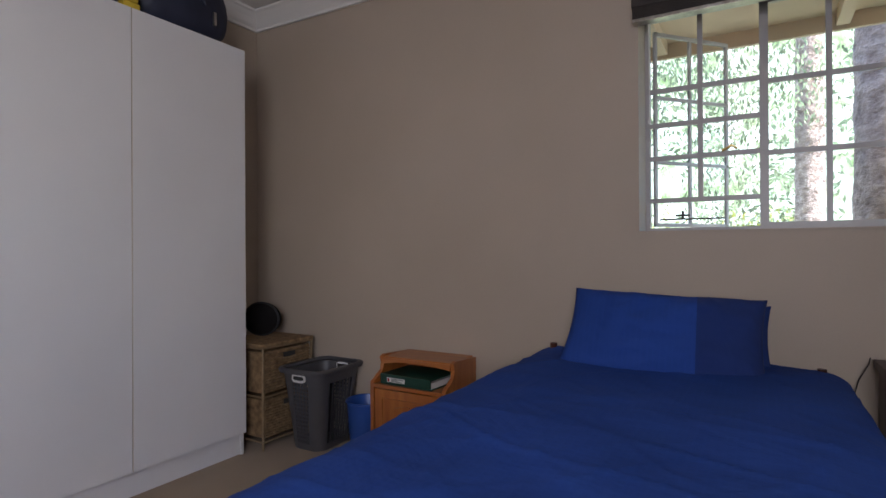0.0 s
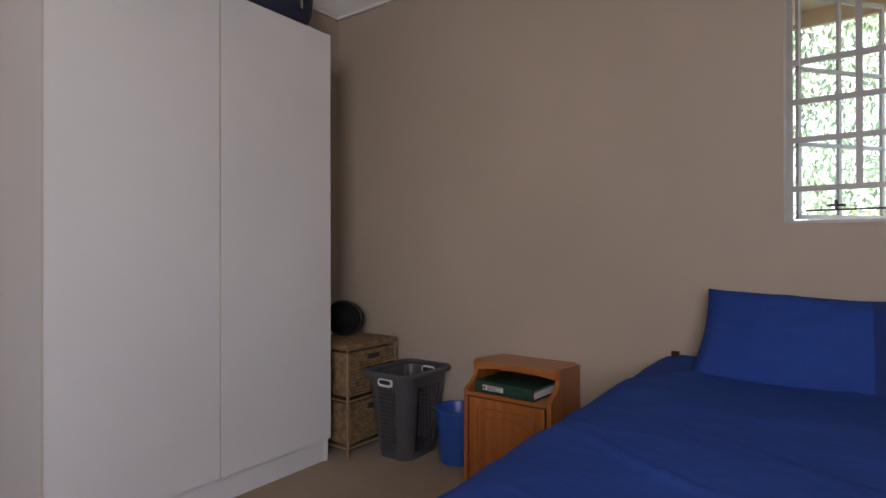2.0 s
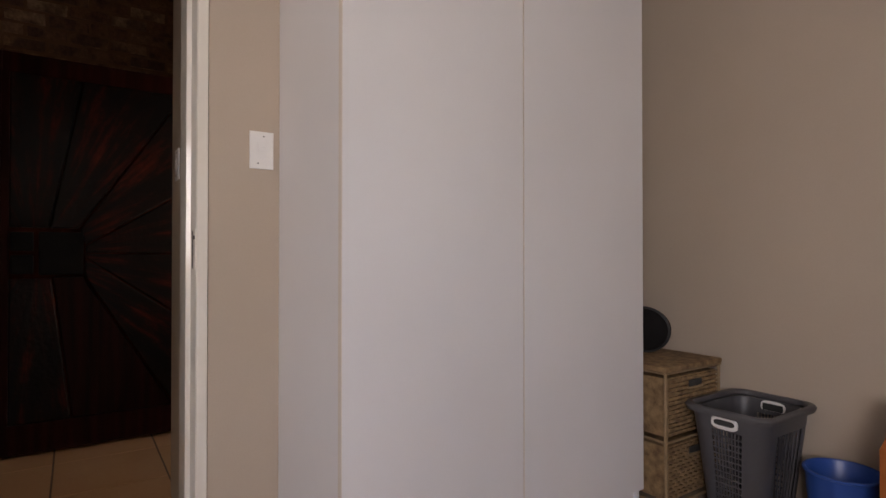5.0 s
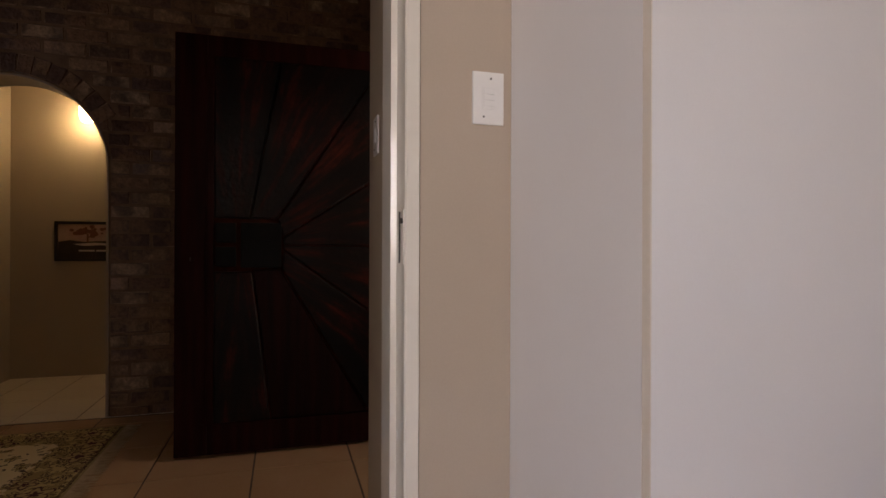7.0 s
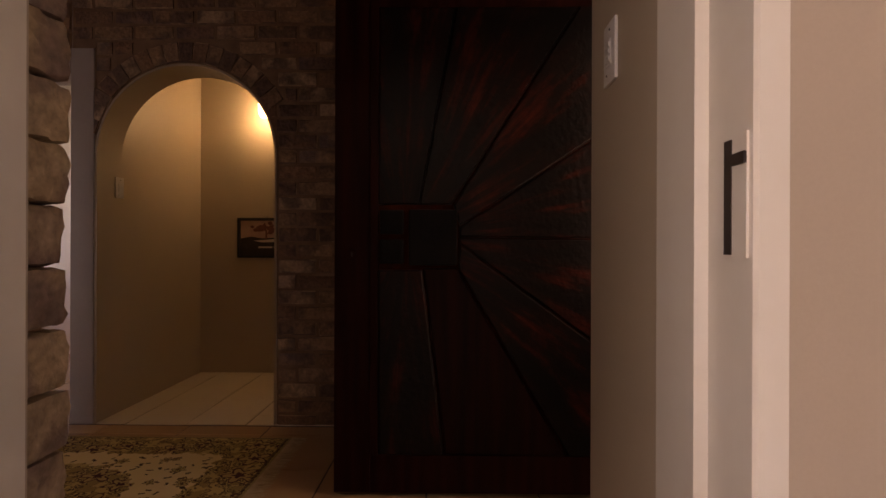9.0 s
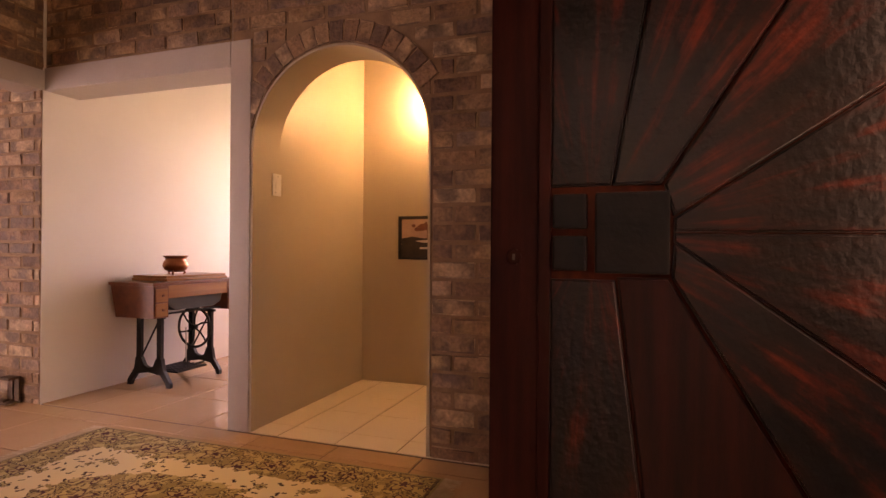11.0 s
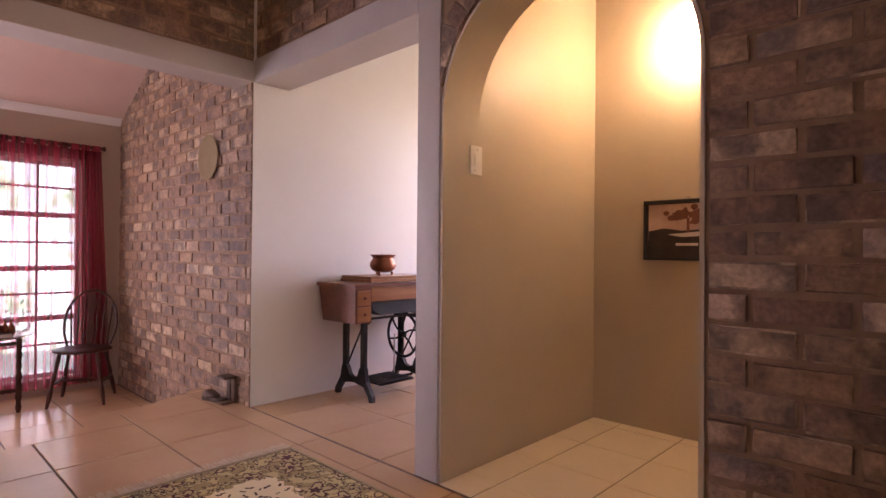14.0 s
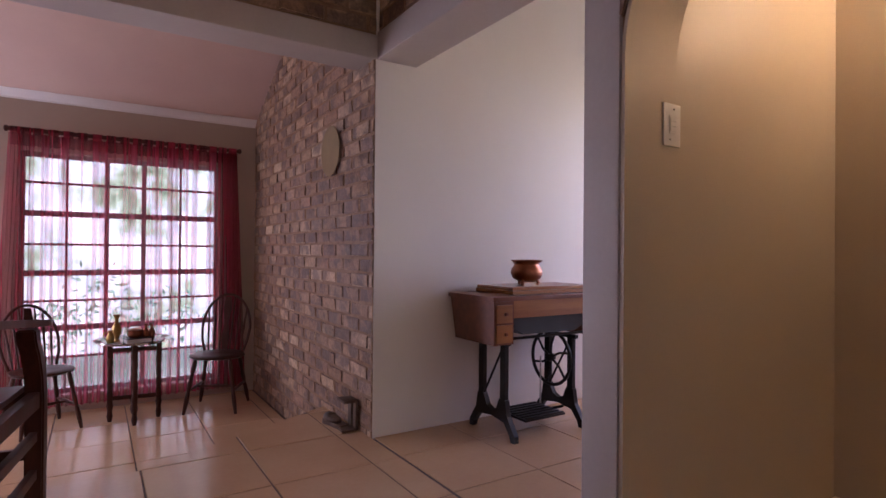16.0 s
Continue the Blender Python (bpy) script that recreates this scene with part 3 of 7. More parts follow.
def prism(points, a0, a1, axis=0):
    """A flat outline, pushed along an axis: 0 takes (y, z), 1 takes (x, z), 2 takes (x, y)."""
    bm = bmesh.new()
    place = ((lambda p, a: (a, p[0], p[1])), (lambda p, a: (p[0], a, p[1])), (lambda p, a: (p[0], p[1], a)))[axis]
    low = [bm.verts.new(place(p, a0)) for p in points]
    top = [bm.verts.new(place(p, a1)) for p in points]
    bm.faces.new(low)
    bm.faces.new(top)
    for k in range(len(points)):
        n = (k + 1) % len(points)
        bm.faces.new((low[k], low[n], top[n], top[k]))
    bmesh.ops.recalc_face_normals(bm, faces=bm.faces)
    return bm


def lathe(profile, steps=24, m=None, bm=None):
    """A turned form from (radius, height) pairs."""
    bm = bm or bmesh.new()
    rings = []
    for r, z in profile:
        ring = []
        for k in range(steps):
            a = 2 * math.pi * k / steps
            v = Vector((r * math.cos(a), r * math.sin(a), z))
            ring.append(bm.verts.new(m @ v if m else v))
        rings.append(ring)
    for lo, hi in zip(rings, rings[1:]):
        for k in range(steps):
            n = (k + 1) % steps
            bm.faces.new((lo[k], lo[n], hi[n], hi[k]))
    bm.faces.new(rings[0][::-1])
    bm.faces.new(rings[-1])
    return bm


def tube(points, radius, steps=8, bm=None, radii=None, closed=False):
    """A round bar along a line of points."""
    bm = bm or bmesh.new()
    pts = [Vector(p) for p in points]
    n = len(pts)
    rings = []
    up = Vector((0.13, 0.37, 0.92)).normalized()
    for k, p in enumerate(pts):
        if closed:
            d = (pts[(k + 1) % n] - pts[k - 1]).normalized()
        else:
            d = (pts[min(k + 1, n - 1)] - pts[max(k - 1, 0)]).normalized()
        side = d.cross(up)
        if side.length < 0.05:
            side = d.cross(Vector((1, 0, 0)))
        side.normalize()
        other = d.cross(side)
        r = radii[k] if radii else radius
        rings.append([bm.verts.new(p + r * (math.cos(2 * math.pi * j / steps) * side + math.sin(2 * math.pi * j / steps) * other)) for j in range(steps)])
    pairs = list(zip(rings, rings[1:])) + ([(rings[-1], rings[0])] if closed else [])
    for lo, hi in pairs:
        for j in range(steps):
            i = (j + 1) % steps
            bm.faces.new((lo[j], lo[i], hi[i], hi[j]))
    if not closed:
        bm.faces.new(rings[0][::-1])
        bm.faces.new(rings[-1])
    return bm


def mesh_of(name, bm, material, smooth=None):
    bmesh.ops.recalc_face_normals(bm, faces=bm.faces)
    me = bpy.data.meshes.new(name)
    bm.to_mesh(me)
    bm.free()
    for mat_ in material if isinstance(material, (list, tuple)) else [material]:
        me.materials.append(mat_)
    if smooth:
        me.shade_smooth()
        me.set_sharp_from_angle(angle=radians(smooth))
    return me


def part(name, bm, material, parent, label="", smooth=35, at=None):
    ob = new(name, mesh_of(name, bm, material, smooth))
    ob.parent = parent
    if at is not None:
        ob.matrix_basis = at
    return tagged(ob, label)


def thing(name, label, category, group="", m=None):
    ob = tagged(new(name), label, category, group)
    ob.empty_display_size = 0.1
    if m is not None:
        ob.matrix_basis = m
    return ob


def setting(name, bm, material, label="", category="", smooth=None):
    ob = new(name, mesh_of(name, bm, material, smooth))
    return tagged(ob, label, category, kind="structure")


def paint_faces(ob, index, test):
    for p in ob.data.polygons:
        if test(p):
            p.material_index = index


# ---- the large structure ----
BX, BY, BZ = -2.835, 2.62, 2.66        # bedroom: west face, north face, ceiling
HX, HY = -5.30, 0.61                   # hall: west face, north face
SY, SX, SZ = -5.74, -5.28, -0.285      # sitting room: south face, brick face, floor
CORNER_Y, BEAM = -3.25, 1.945          # hall corner and underside of the beams
TOP = 3.3

# bedroom
bm = box(BX, 2.3, -1.7, BY, -0.12, 0.0)
setting("floor_bedroom", bm, CARPET, "brown short-pile bedroom carpet", "floor")
setting("ceiling_bedroom", box(BX - 0.2, 2.5, -1.9, BY + 0.2, BZ, BZ + 0.1), PAINT_CEILING, "white painted bedroom ceiling", "ceiling")
bm = bmesh.new()
WX0, WX1, WZ0, WZ1 = -0.383, 1.62, 1.167, 2.19
add_box(bm, -3.1, WX0, BY, BY + 0.24, -0.12, BZ)
add_box(bm, WX1, 2.5, BY, BY + 0.24, -0.12, BZ)
add_box(bm, WX0, WX1, BY, BY + 0.24, -0.12, WZ0)
add_box(bm, WX0, WX1, BY, BY + 0.24, WZ1, BZ)
setting("wall_bedroom_north", bm, PAINT_BEIGE, "beige painted wall with a window opening", "wall")
bm = bmesh.new()
DY0, DY1, DZ = -0.352, 0.612, 2.06
add_box(bm, -3.11, BX, DY1, BY, -0.12, BZ)
add_box(bm, -3.11, BX, -1.9, DY0, -0.12, BZ)
add_box(bm, -3.11, BX, DY0, DY1, DZ, BZ)
setting("wall_bedroom_west", bm, PAINT_BEIGE, "beige painted wall with a doorway", "wall")
setting("wall_bedroom_east", box(2.3, 2.5, -1.9, BY + 0.24, -0.12, BZ), PAINT_BEIGE, "beige painted wall", "wall")
bm = bmesh.new()
add_box(bm, -3.1, 0.1, -1.9, -1.7, -0.12, BZ)
add_box(bm, 1.7, 2.5, -1.9, -1.7, -0.12, BZ)
add_box(bm, 0.1, 1.7, -1.9, -1.7, -0.12, 0.9)
add_box(bm, 0.1, 1.7, -1.9, -1.7, 2.1, BZ)
setting("wall_bedroom_south", bm, PAINT_BEIGE, "beige painted wall", "wall")
cove = [(0, 0), (0.10, 0), (0.10, -0.012), (0.085, -0.02), (0.06, -0.045), (0.035, -0.075), (0.02, -0.09), (0.018, -0.105), (0, -0.105)]
bm = prism([(BY - a, BZ + b) for a, b in cove], BX, 2.3, 0)
setting("cornice_north", bm, PAINT_CEILING, "white moulded ceiling cornice", "cornice")
bm = prism([(BX + a, BZ + b) for a, b in cove], -1.7, BY - 0.001, 1)
setting("cornice_west", bm, PAINT_CEILING, "white moulded ceiling cornice", "cornice")

# bedroom door frame of pressed steel
frame_d = tagged(new("door_frame"), "cream gloss painted steel door frame", "door frame", kind="structure")


def jamb_outline(inner, s):
    return [(-2.829, inner + s * 0.033), (-2.829, inner + s * 0.004), (-2.833, inner), (-2.925, inner), (-2.93, inner - s * 0.014),
            (-3.045, inner - s * 0.014), (-3.05, inner - s * 0.010), (-3.05, inner + s * 0.02), (-3.02, inner + s * 0.035)]


part("jamb", prism(jamb_outline(0.577, 1), 0, 2.03, 2), PAINT_WHITE, frame_d, smooth=None)
part("jamb", prism(jamb_outline(-0.318, -1), 0, 2.03, 2), PAINT_WHITE, frame_d, smooth=None)
part("head", prism([(-2.822, 2.065), (-2.822, 2.034), (-2.827, 2.03), (-2.925, 2.03), (-2.93, 2.016), (-3.045, 2.016), (-3.05, 2.02), (-3.05, 2.05), (-3.02, 2.065)], -0.350, 0.629, 1), PAINT_WHITE, frame_d, smooth=None)
strike = part("strike_plate", box(-2.886, -2.840, 0.5745, 0.577, 0.970, 1.096), PAINT_WHITE, frame_d, "painted steel strike plate", None)
# latch hole drawn as a dark plate, its shade put into the colour
part("strike_hole", box(-2.883, -2.868, 0.5735, 0.5746, 0.973, 1.092), FRAME_BROWN, strike, "dark plate for the shade in the latch hole", None)
part("latch_catch", box(-2.868, -2.840, 0.5715, 0.5746, 1.064, 1.076), FRAME_BROWN, strike, "", None)

# unseen bedroom door, added and angled to keep bedroom light off the hall
blocker_door = tagged(new("door_1"), "unseen cream bedroom door, added to shade the hall wall", "door", kind="structure")
blocker_door.matrix_basis = pose(-2.826, -0.322, 0, 0, 0, 15)
part("door_leaf", box(0.004, 0.885, -0.042, 0, 0.008, 2.01, bevel=0.002), PAINT_WHITE, blocker_door, smooth=None)
part("handle_plate", box(0.80, 0.84, 0.0, 0.004, 0.93, 1.10), STEEL, blocker_door, smooth=None)
part("lever", tube([(0.82, 0.004, 1.04), (0.82, 0.05, 1.04), (0.72, 0.052, 1.04)], 0.008), STEEL, blocker_door)

# hall and niche, beyond the doorway
setting("wall_hall_north", box(-3.58, -3.0, HY, 1.35, -0.12, TOP), PAINT_HALL, "beige painted hall wall", "wall")
bm = bmesh.new()
add_box(bm, -5.6, -4.50, 1.12, 1.35, -0.12, TOP)
add_box(bm, -3.66, -3.58, 1.12, 1.35, -0.12, TOP)
add_box(bm, -4.50, -3.66, 1.12, 1.35, 2.1, TOP)
setting("wall_entrance", bm, PAINT_HALL, "beige painted entrance wall with the open front doorway", "wall")
bm = bmesh.new()
add_box(bm, -3.20, -3.112, -3.6, -0.40, -0.12, TOP)
add_box(bm, -3.20, -3.112, -0.40, HY, 2.08, TOP)
setting("wall_hall_east", bm, MORTAR, "rough brick skin beside the bedroom door", "wall")
east_wall = bpy.data.objects["wall_hall_east"]
setting("ceiling_hall", box(-8.5, -3.0, CORNER_Y - 0.25, 1.35, 3.0, 3.1), PAINT_CEILING, "white painted hall ceiling", "ceiling")

ARCH_Y, ARCH_R, ARCH_Z = -1.1925, 0.4975, 1.495
arc = [(ARCH_Y + ARCH_R * math.cos(a), ARCH_Z + ARCH_R * math.sin(a)) for a in [math.pi * k / 28 for k in range(29)]]
outline = [(1.12, 0), (-0.695, 0)] + arc + [(-1.69, 0), (-1.83, 0), (-1.83, 3.0), (1.12, 3.0)]
arch_wall = setting("wall_arch", prism(outline, -5.525, HX - 0.007, 0), [PAINT_HALL, MORTAR], "brown facebrick wall with a round arched opening", "wall")
paint_faces(arch_wall, 1, lambda p: p.normal.x > 0.9)
lip = [(ARCH_Y + (ARCH_R + 0.010) * math.cos(a), ARCH_Z + (ARCH_R + 0.010) * math.sin(a)) for a in [math.pi * k / 28 for k in range(29)]]
ring = [(-0.681, 0)] + lip + [(-1.704, 0), (-1.688, 0)] + [(y, z) for y, z in reversed([(ARCH_Y + (ARCH_R - 0.002) * math.cos(a), ARCH_Z + (ARCH_R - 0.002) * math.sin(a)) for a in [math.pi * k / 28 for k in range(29)]])] + [(-0.697, 0)]
part("arch_lining", prism(ring, -5.527, HX - 0.001, 0), PAINT_HALL, arch_wall, "smooth plastered arch reveal", 30)
part("plaster_post", box(-5.529, HX + 0.006, -1.832, -1.702, 0, 2.085, bevel=0.008), PAINT_GREY, arch_wall, "grey plastered post")
over = setting("wall_over_opening", box(-5.525, HX - 0.007, CORNER_Y - 0.02, -1.832, 2.087, 3.0), [PAINT_CREAM, MORTAR], "facebrick over the sewing room opening", "wall")
paint_faces(over, 1, lambda p: p.normal.x > 0.9)
setting("beam_west", box(-5.527, HX + 0.005, CORNER_Y - 0.002, -1.834, BEAM, 2.085, bevel=0.006), PAINT_GREY, "grey plastered beam over the sewing room opening", "beam")
south_over = setting("wall_over_step", box(-5.32, -1.2, CORNER_Y - 0.22, CORNER_Y - 0.007, 2.072, TOP), [PAINT_PINK, MORTAR], "facebrick above the beam at the step", "wall")
paint_faces(south_over, 1, lambda p: p.normal.y > 0.9)
setting("beam_south", box(-5.31, -1.2, CORNER_Y - 0.222, CORNER_Y + 0.004, BEAM, 2.070, bevel=0.006), PAINT_GREY, "grey plastered beam above the step", "beam")

# unseen porch outside the front door, added to block sky light
bm = bmesh.new()
add_box(bm, -6.2, -3.115, 1.352, 4.6, 2.36, 2.48)
add_box(bm, -6.2, -6.0, 1.352, 4.6, -0.5, 2.358)
add_box(bm, -5.998, -3.115, 4.4, 4.6, -0.5, 2.358)
setting("porch", bm, PAINT_HALL, "unseen plastered enclosure, added to keep sky light out of the hall", "porch")
setting("floor_porch", box(-5.998, -3.115, 1.352, 4.398, -0.5, -0.02), TILE, "tiled floor of the added enclosure", "floor")

# niche behind the arch
bm = bmesh.new()
add_box(bm, -6.76, -6.56, -1.89, 0.6, -0.12, 3.0)
setting("wall_niche_back", bm, PAINT_HALL, "beige painted wall lit by a wall lamp", "wall")
setting("wall_niche_left", box(-6.56, -5.526, -1.83, -1.69, -0.12, 3.0), PAINT_HALL, "beige painted niche wall", "wall")
setting("wall_niche_right", box(-6.56, -5.526, 0.4, 0.6, -0.12, 3.0), PAINT_HALL, "beige painted niche wall", "wall")

# sewing room
setting("wall_sewing_south", box(-8.5, SX - 0.009, CORNER_Y - 0.2, CORNER_Y, -0.4, 3.0), PAINT_CREAM, "cream painted sewing room wall", "wall")
bm = bmesh.new()
add_box(bm, -8.6, -8.4, CORNER_Y, -1.69, -0.12, 0.8)
add_box(bm, -8.6, -8.4, CORNER_Y, -1.69, 2.2, 3.0)
add_box(bm, -8.6, -8.4, CORNER_Y, -3.0, 0.8, 2.2)
add_box(bm, -8.6, -8.4, -1.8, -1.69, 0.8, 2.2)
setting("wall_sewing_west", bm, PAINT_CREAM, "cream painted wall with a window opening", "wall")
setting("wall_sewing_north", box(-8.6, -6.76, -1.89, -1.69, -0.12, 3.0), PAINT_CREAM, "cream painted wall", "wall")

# sitting room
brick_wall = setting("wall_sitting_brick", box(-5.56, SX - 0.007, SY - 0.2, CORNER_Y - 0.004, -0.4, TOP), MORTAR, "brown facebrick wall of the sunken sitting room", "wall")
WS0, WS1, WSB, WST = -4.99, -3.60, -0.16, 1.68
bm = bmesh.new()
add_box(bm, -5.5, WS0, SY - 0.2, SY, -0.4, TOP)
add_box(bm, WS1, -1.2, SY - 0.2, SY, -0.4, TOP)
add_box(bm, WS0, WS1, SY - 0.2, SY, -0.4, WSB)
add_box(bm, WS0, WS1, SY - 0.2, SY, WST, TOP)
setting("wall_sitting_south", bm, PAINT_BEIGE, "beige painted wall round a full-height window", "wall")
setting("wall_sitting_east", box(-1.4, -1.2, SY - 0.2, CORNER_Y, -0.4, TOP), PAINT_BEIGE, "beige painted wall", "wall")
slope = [(SY - 0.2, 1.985), (SY - 0.2, 2.085), (CORNER_Y - 0.1, 3.345), (CORNER_Y - 0.1, 3.225)]
setting("ceiling_sitting", prism(slope, -5.45, -1.2, 0), PAINT_PINK, "pinkish sloping ceiling", "ceiling")
bm = prism([(SY + a * 0.7, 2.118 + b * 0.62) for a, b in cove], SX, -1.4, 0)
setting("cornice_sitting", bm, PAINT_CEILING, "white moulded cornice over the curtain", "cornice")
setting("wall_passage_south", box(-3.11, -1.2, CORNER_Y - 0.22, CORNER_Y, -0.4, BEAM), PAINT_BEIGE, "beige painted wall", "wall")

# floors
PLAT = [(-8.4, 1.12), (-8.4, CORNER_Y), (-5.285, CORNER_Y), (-5.285, -3.94), (-4.24, -3.39), (-3.05, -3.39), (-3.05, 1.12)]
hall_floor = setting("floor_hall", prism(PLAT, -0.29, -0.004, 2), GROUT, "beige-brown ceramic tile floor with dark joints, stepping down", "floor")
sit_floor = setting("floor_sitting", box(-5.3, -1.3, SY, -3.2, SZ - 0.1, SZ - 0.004), GROUT, "sunken tiled sitting room floor", "floor")
setting("floor_doorway", box(-3.055, BX, -0.33, 0.605, -0.05, -0.001), TILE, "tiled threshold in the doorway", "floor")
niche_floor = setting("floor_niche", box(-6.56, HX + 0.002, -1.69, 0.4, -0.003, 0.001), GROUT_LIGHT, "cream tiled niche floor", "floor")

# outside
setting("ground", box(-150, 150, -150, 150, -0.62, -0.5), GRASS, "dry sunlit garden ground", "ground")
# ---- bedroom ----
def wardrobe():
    w = thing("wardrobe", "tall white melamine two-door wardrobe against the beige wall", "wardrobe")
    x0, x1, y0, y1 = BX + 0.004, -2.333, 0.835, 2.078
    bm = box(x0, x1, y0, y0 + 0.018, 0, 2.17)
    part("side_panel", bm, MELAMINE, w, smooth=None)
    part("side_panel", box(x0, x1, y1 - 0.018, y1, 0, 2.17), MELAMINE, w, smooth=None)
    part("top_panel", box(x0, x1 - 0.001, y0 + 0.018, y1 - 0.018, 2.152, 2.169), MELAMINE, w, smooth=None)
    part("base_panel", box(x0, x1 - 0.001, y0 + 0.018, y1 - 0.018, 0.13, 0.148), MELAMINE, w, smooth=None)
    part("back_panel", box(x0, x0 + 0.006, y0 + 0.018, y1 - 0.018, 0.148, 2.152), MELAMINE, w, smooth=None)
    part("plinth", box(x1 - 0.03, x1 - 0.012, y0 + 0.018, y1 - 0.018, 0, 0.13), MELAMINE, w, smooth=None)
    for a, b in ((y0, 1.4615), (1.4655, y1)):
        d = part("door", box(x1 + 0.002, -2.312, a, b, 0.118, 2.17, bevel=0.0015), MELAMINE, w, "white flush wardrobe door", None)
        part("edging", box(x1 + 0.002, -2.3115, a - 0.0008, a + 0.0012, 0.119, 2.169), EDGING, d, "cream door edging", None)


def travel_bag():
    b = thing("travel_bag", "dark navy nylon bag lying on the wardrobe", "bag", m=pose(-2.52, 1.79, 2.17) @ Matrix.Diagonal((1.05, 0.56, 1.35, 1)))
    bm = bmesh.new()
    bmesh.ops.create_uvsphere(bm, u_segments=32, v_segments=18, radius=1)
    for v in bm.verts:
        x, y, z = v.co
        s = lambda q, e: math.copysign(abs(q) ** e, q)
        n = noise.noise(Vector((x * 2, y * 3, z * 2))) * 0.05 + noise.noise(Vector((x * 6, y * 7, z * 5))) * 0.02
        v.co = Vector((s(x, 0.6) * 0.17, s(y, 0.55) * 0.47, 0.12 + s(z, 0.6) * 0.12)) * (1 + n)
        v.co.z = max(v.co.z, 0.002)
    part("bag_body", bm, NAVY_BAG, b, smooth=60)
    part("handle", tube([(0.17, -0.16 + 0.02 * k, 0.13 + 0.05 * math.sin(k * math.pi / 14)) for k in range(15)], 0.012), NAVY_BAG, b)
    part("zip", tube([(0.155, -0.36 + 0.05 * k, 0.19 + 0.006 * (k % 2)) for k in range(15)], 0.006), BLACK, b)
    part("buckle", box(0.168, 0.182, 0.20, 0.225, 0.06, 0.11, bevel=0.003), STEEL, b)
    y = thing("folded_cloth", "yellow folded cloth on the wardrobe", "cloth", m=pose(-2.43, 1.49, 2.17) @ Matrix.Diagonal((0.8, 0.30, 1.5, 1)))
    bm = bmesh.new()
    for k in range(3):
        add_box(bm, -0.10 + 0.006 * k, 0.10 - 0.008 * k, -0.13, 0.12 - 0.01 * k, 0.002 + 0.03 * k, 0.03 + 0.03 * k, bevel=0.012)
    part("fold", bm, YELLOW, y, smooth=60)
    d = thing("folded_blanket", "dark brown folded blanket on the wardrobe", "blanket", m=pose(-2.46, 1.30, 2.17))
    for k in range(3):
        part("fold", box(-0.12 + 0.008 * k, 0.11 - 0.01 * k, -0.20, 0.13 - 0.006 * k, 0.002 + 0.045 * k, 0.045 + 0.045 * k, bevel=0.016), RATTAN if k == 1 else NAVY_BAG, d, smooth=60)


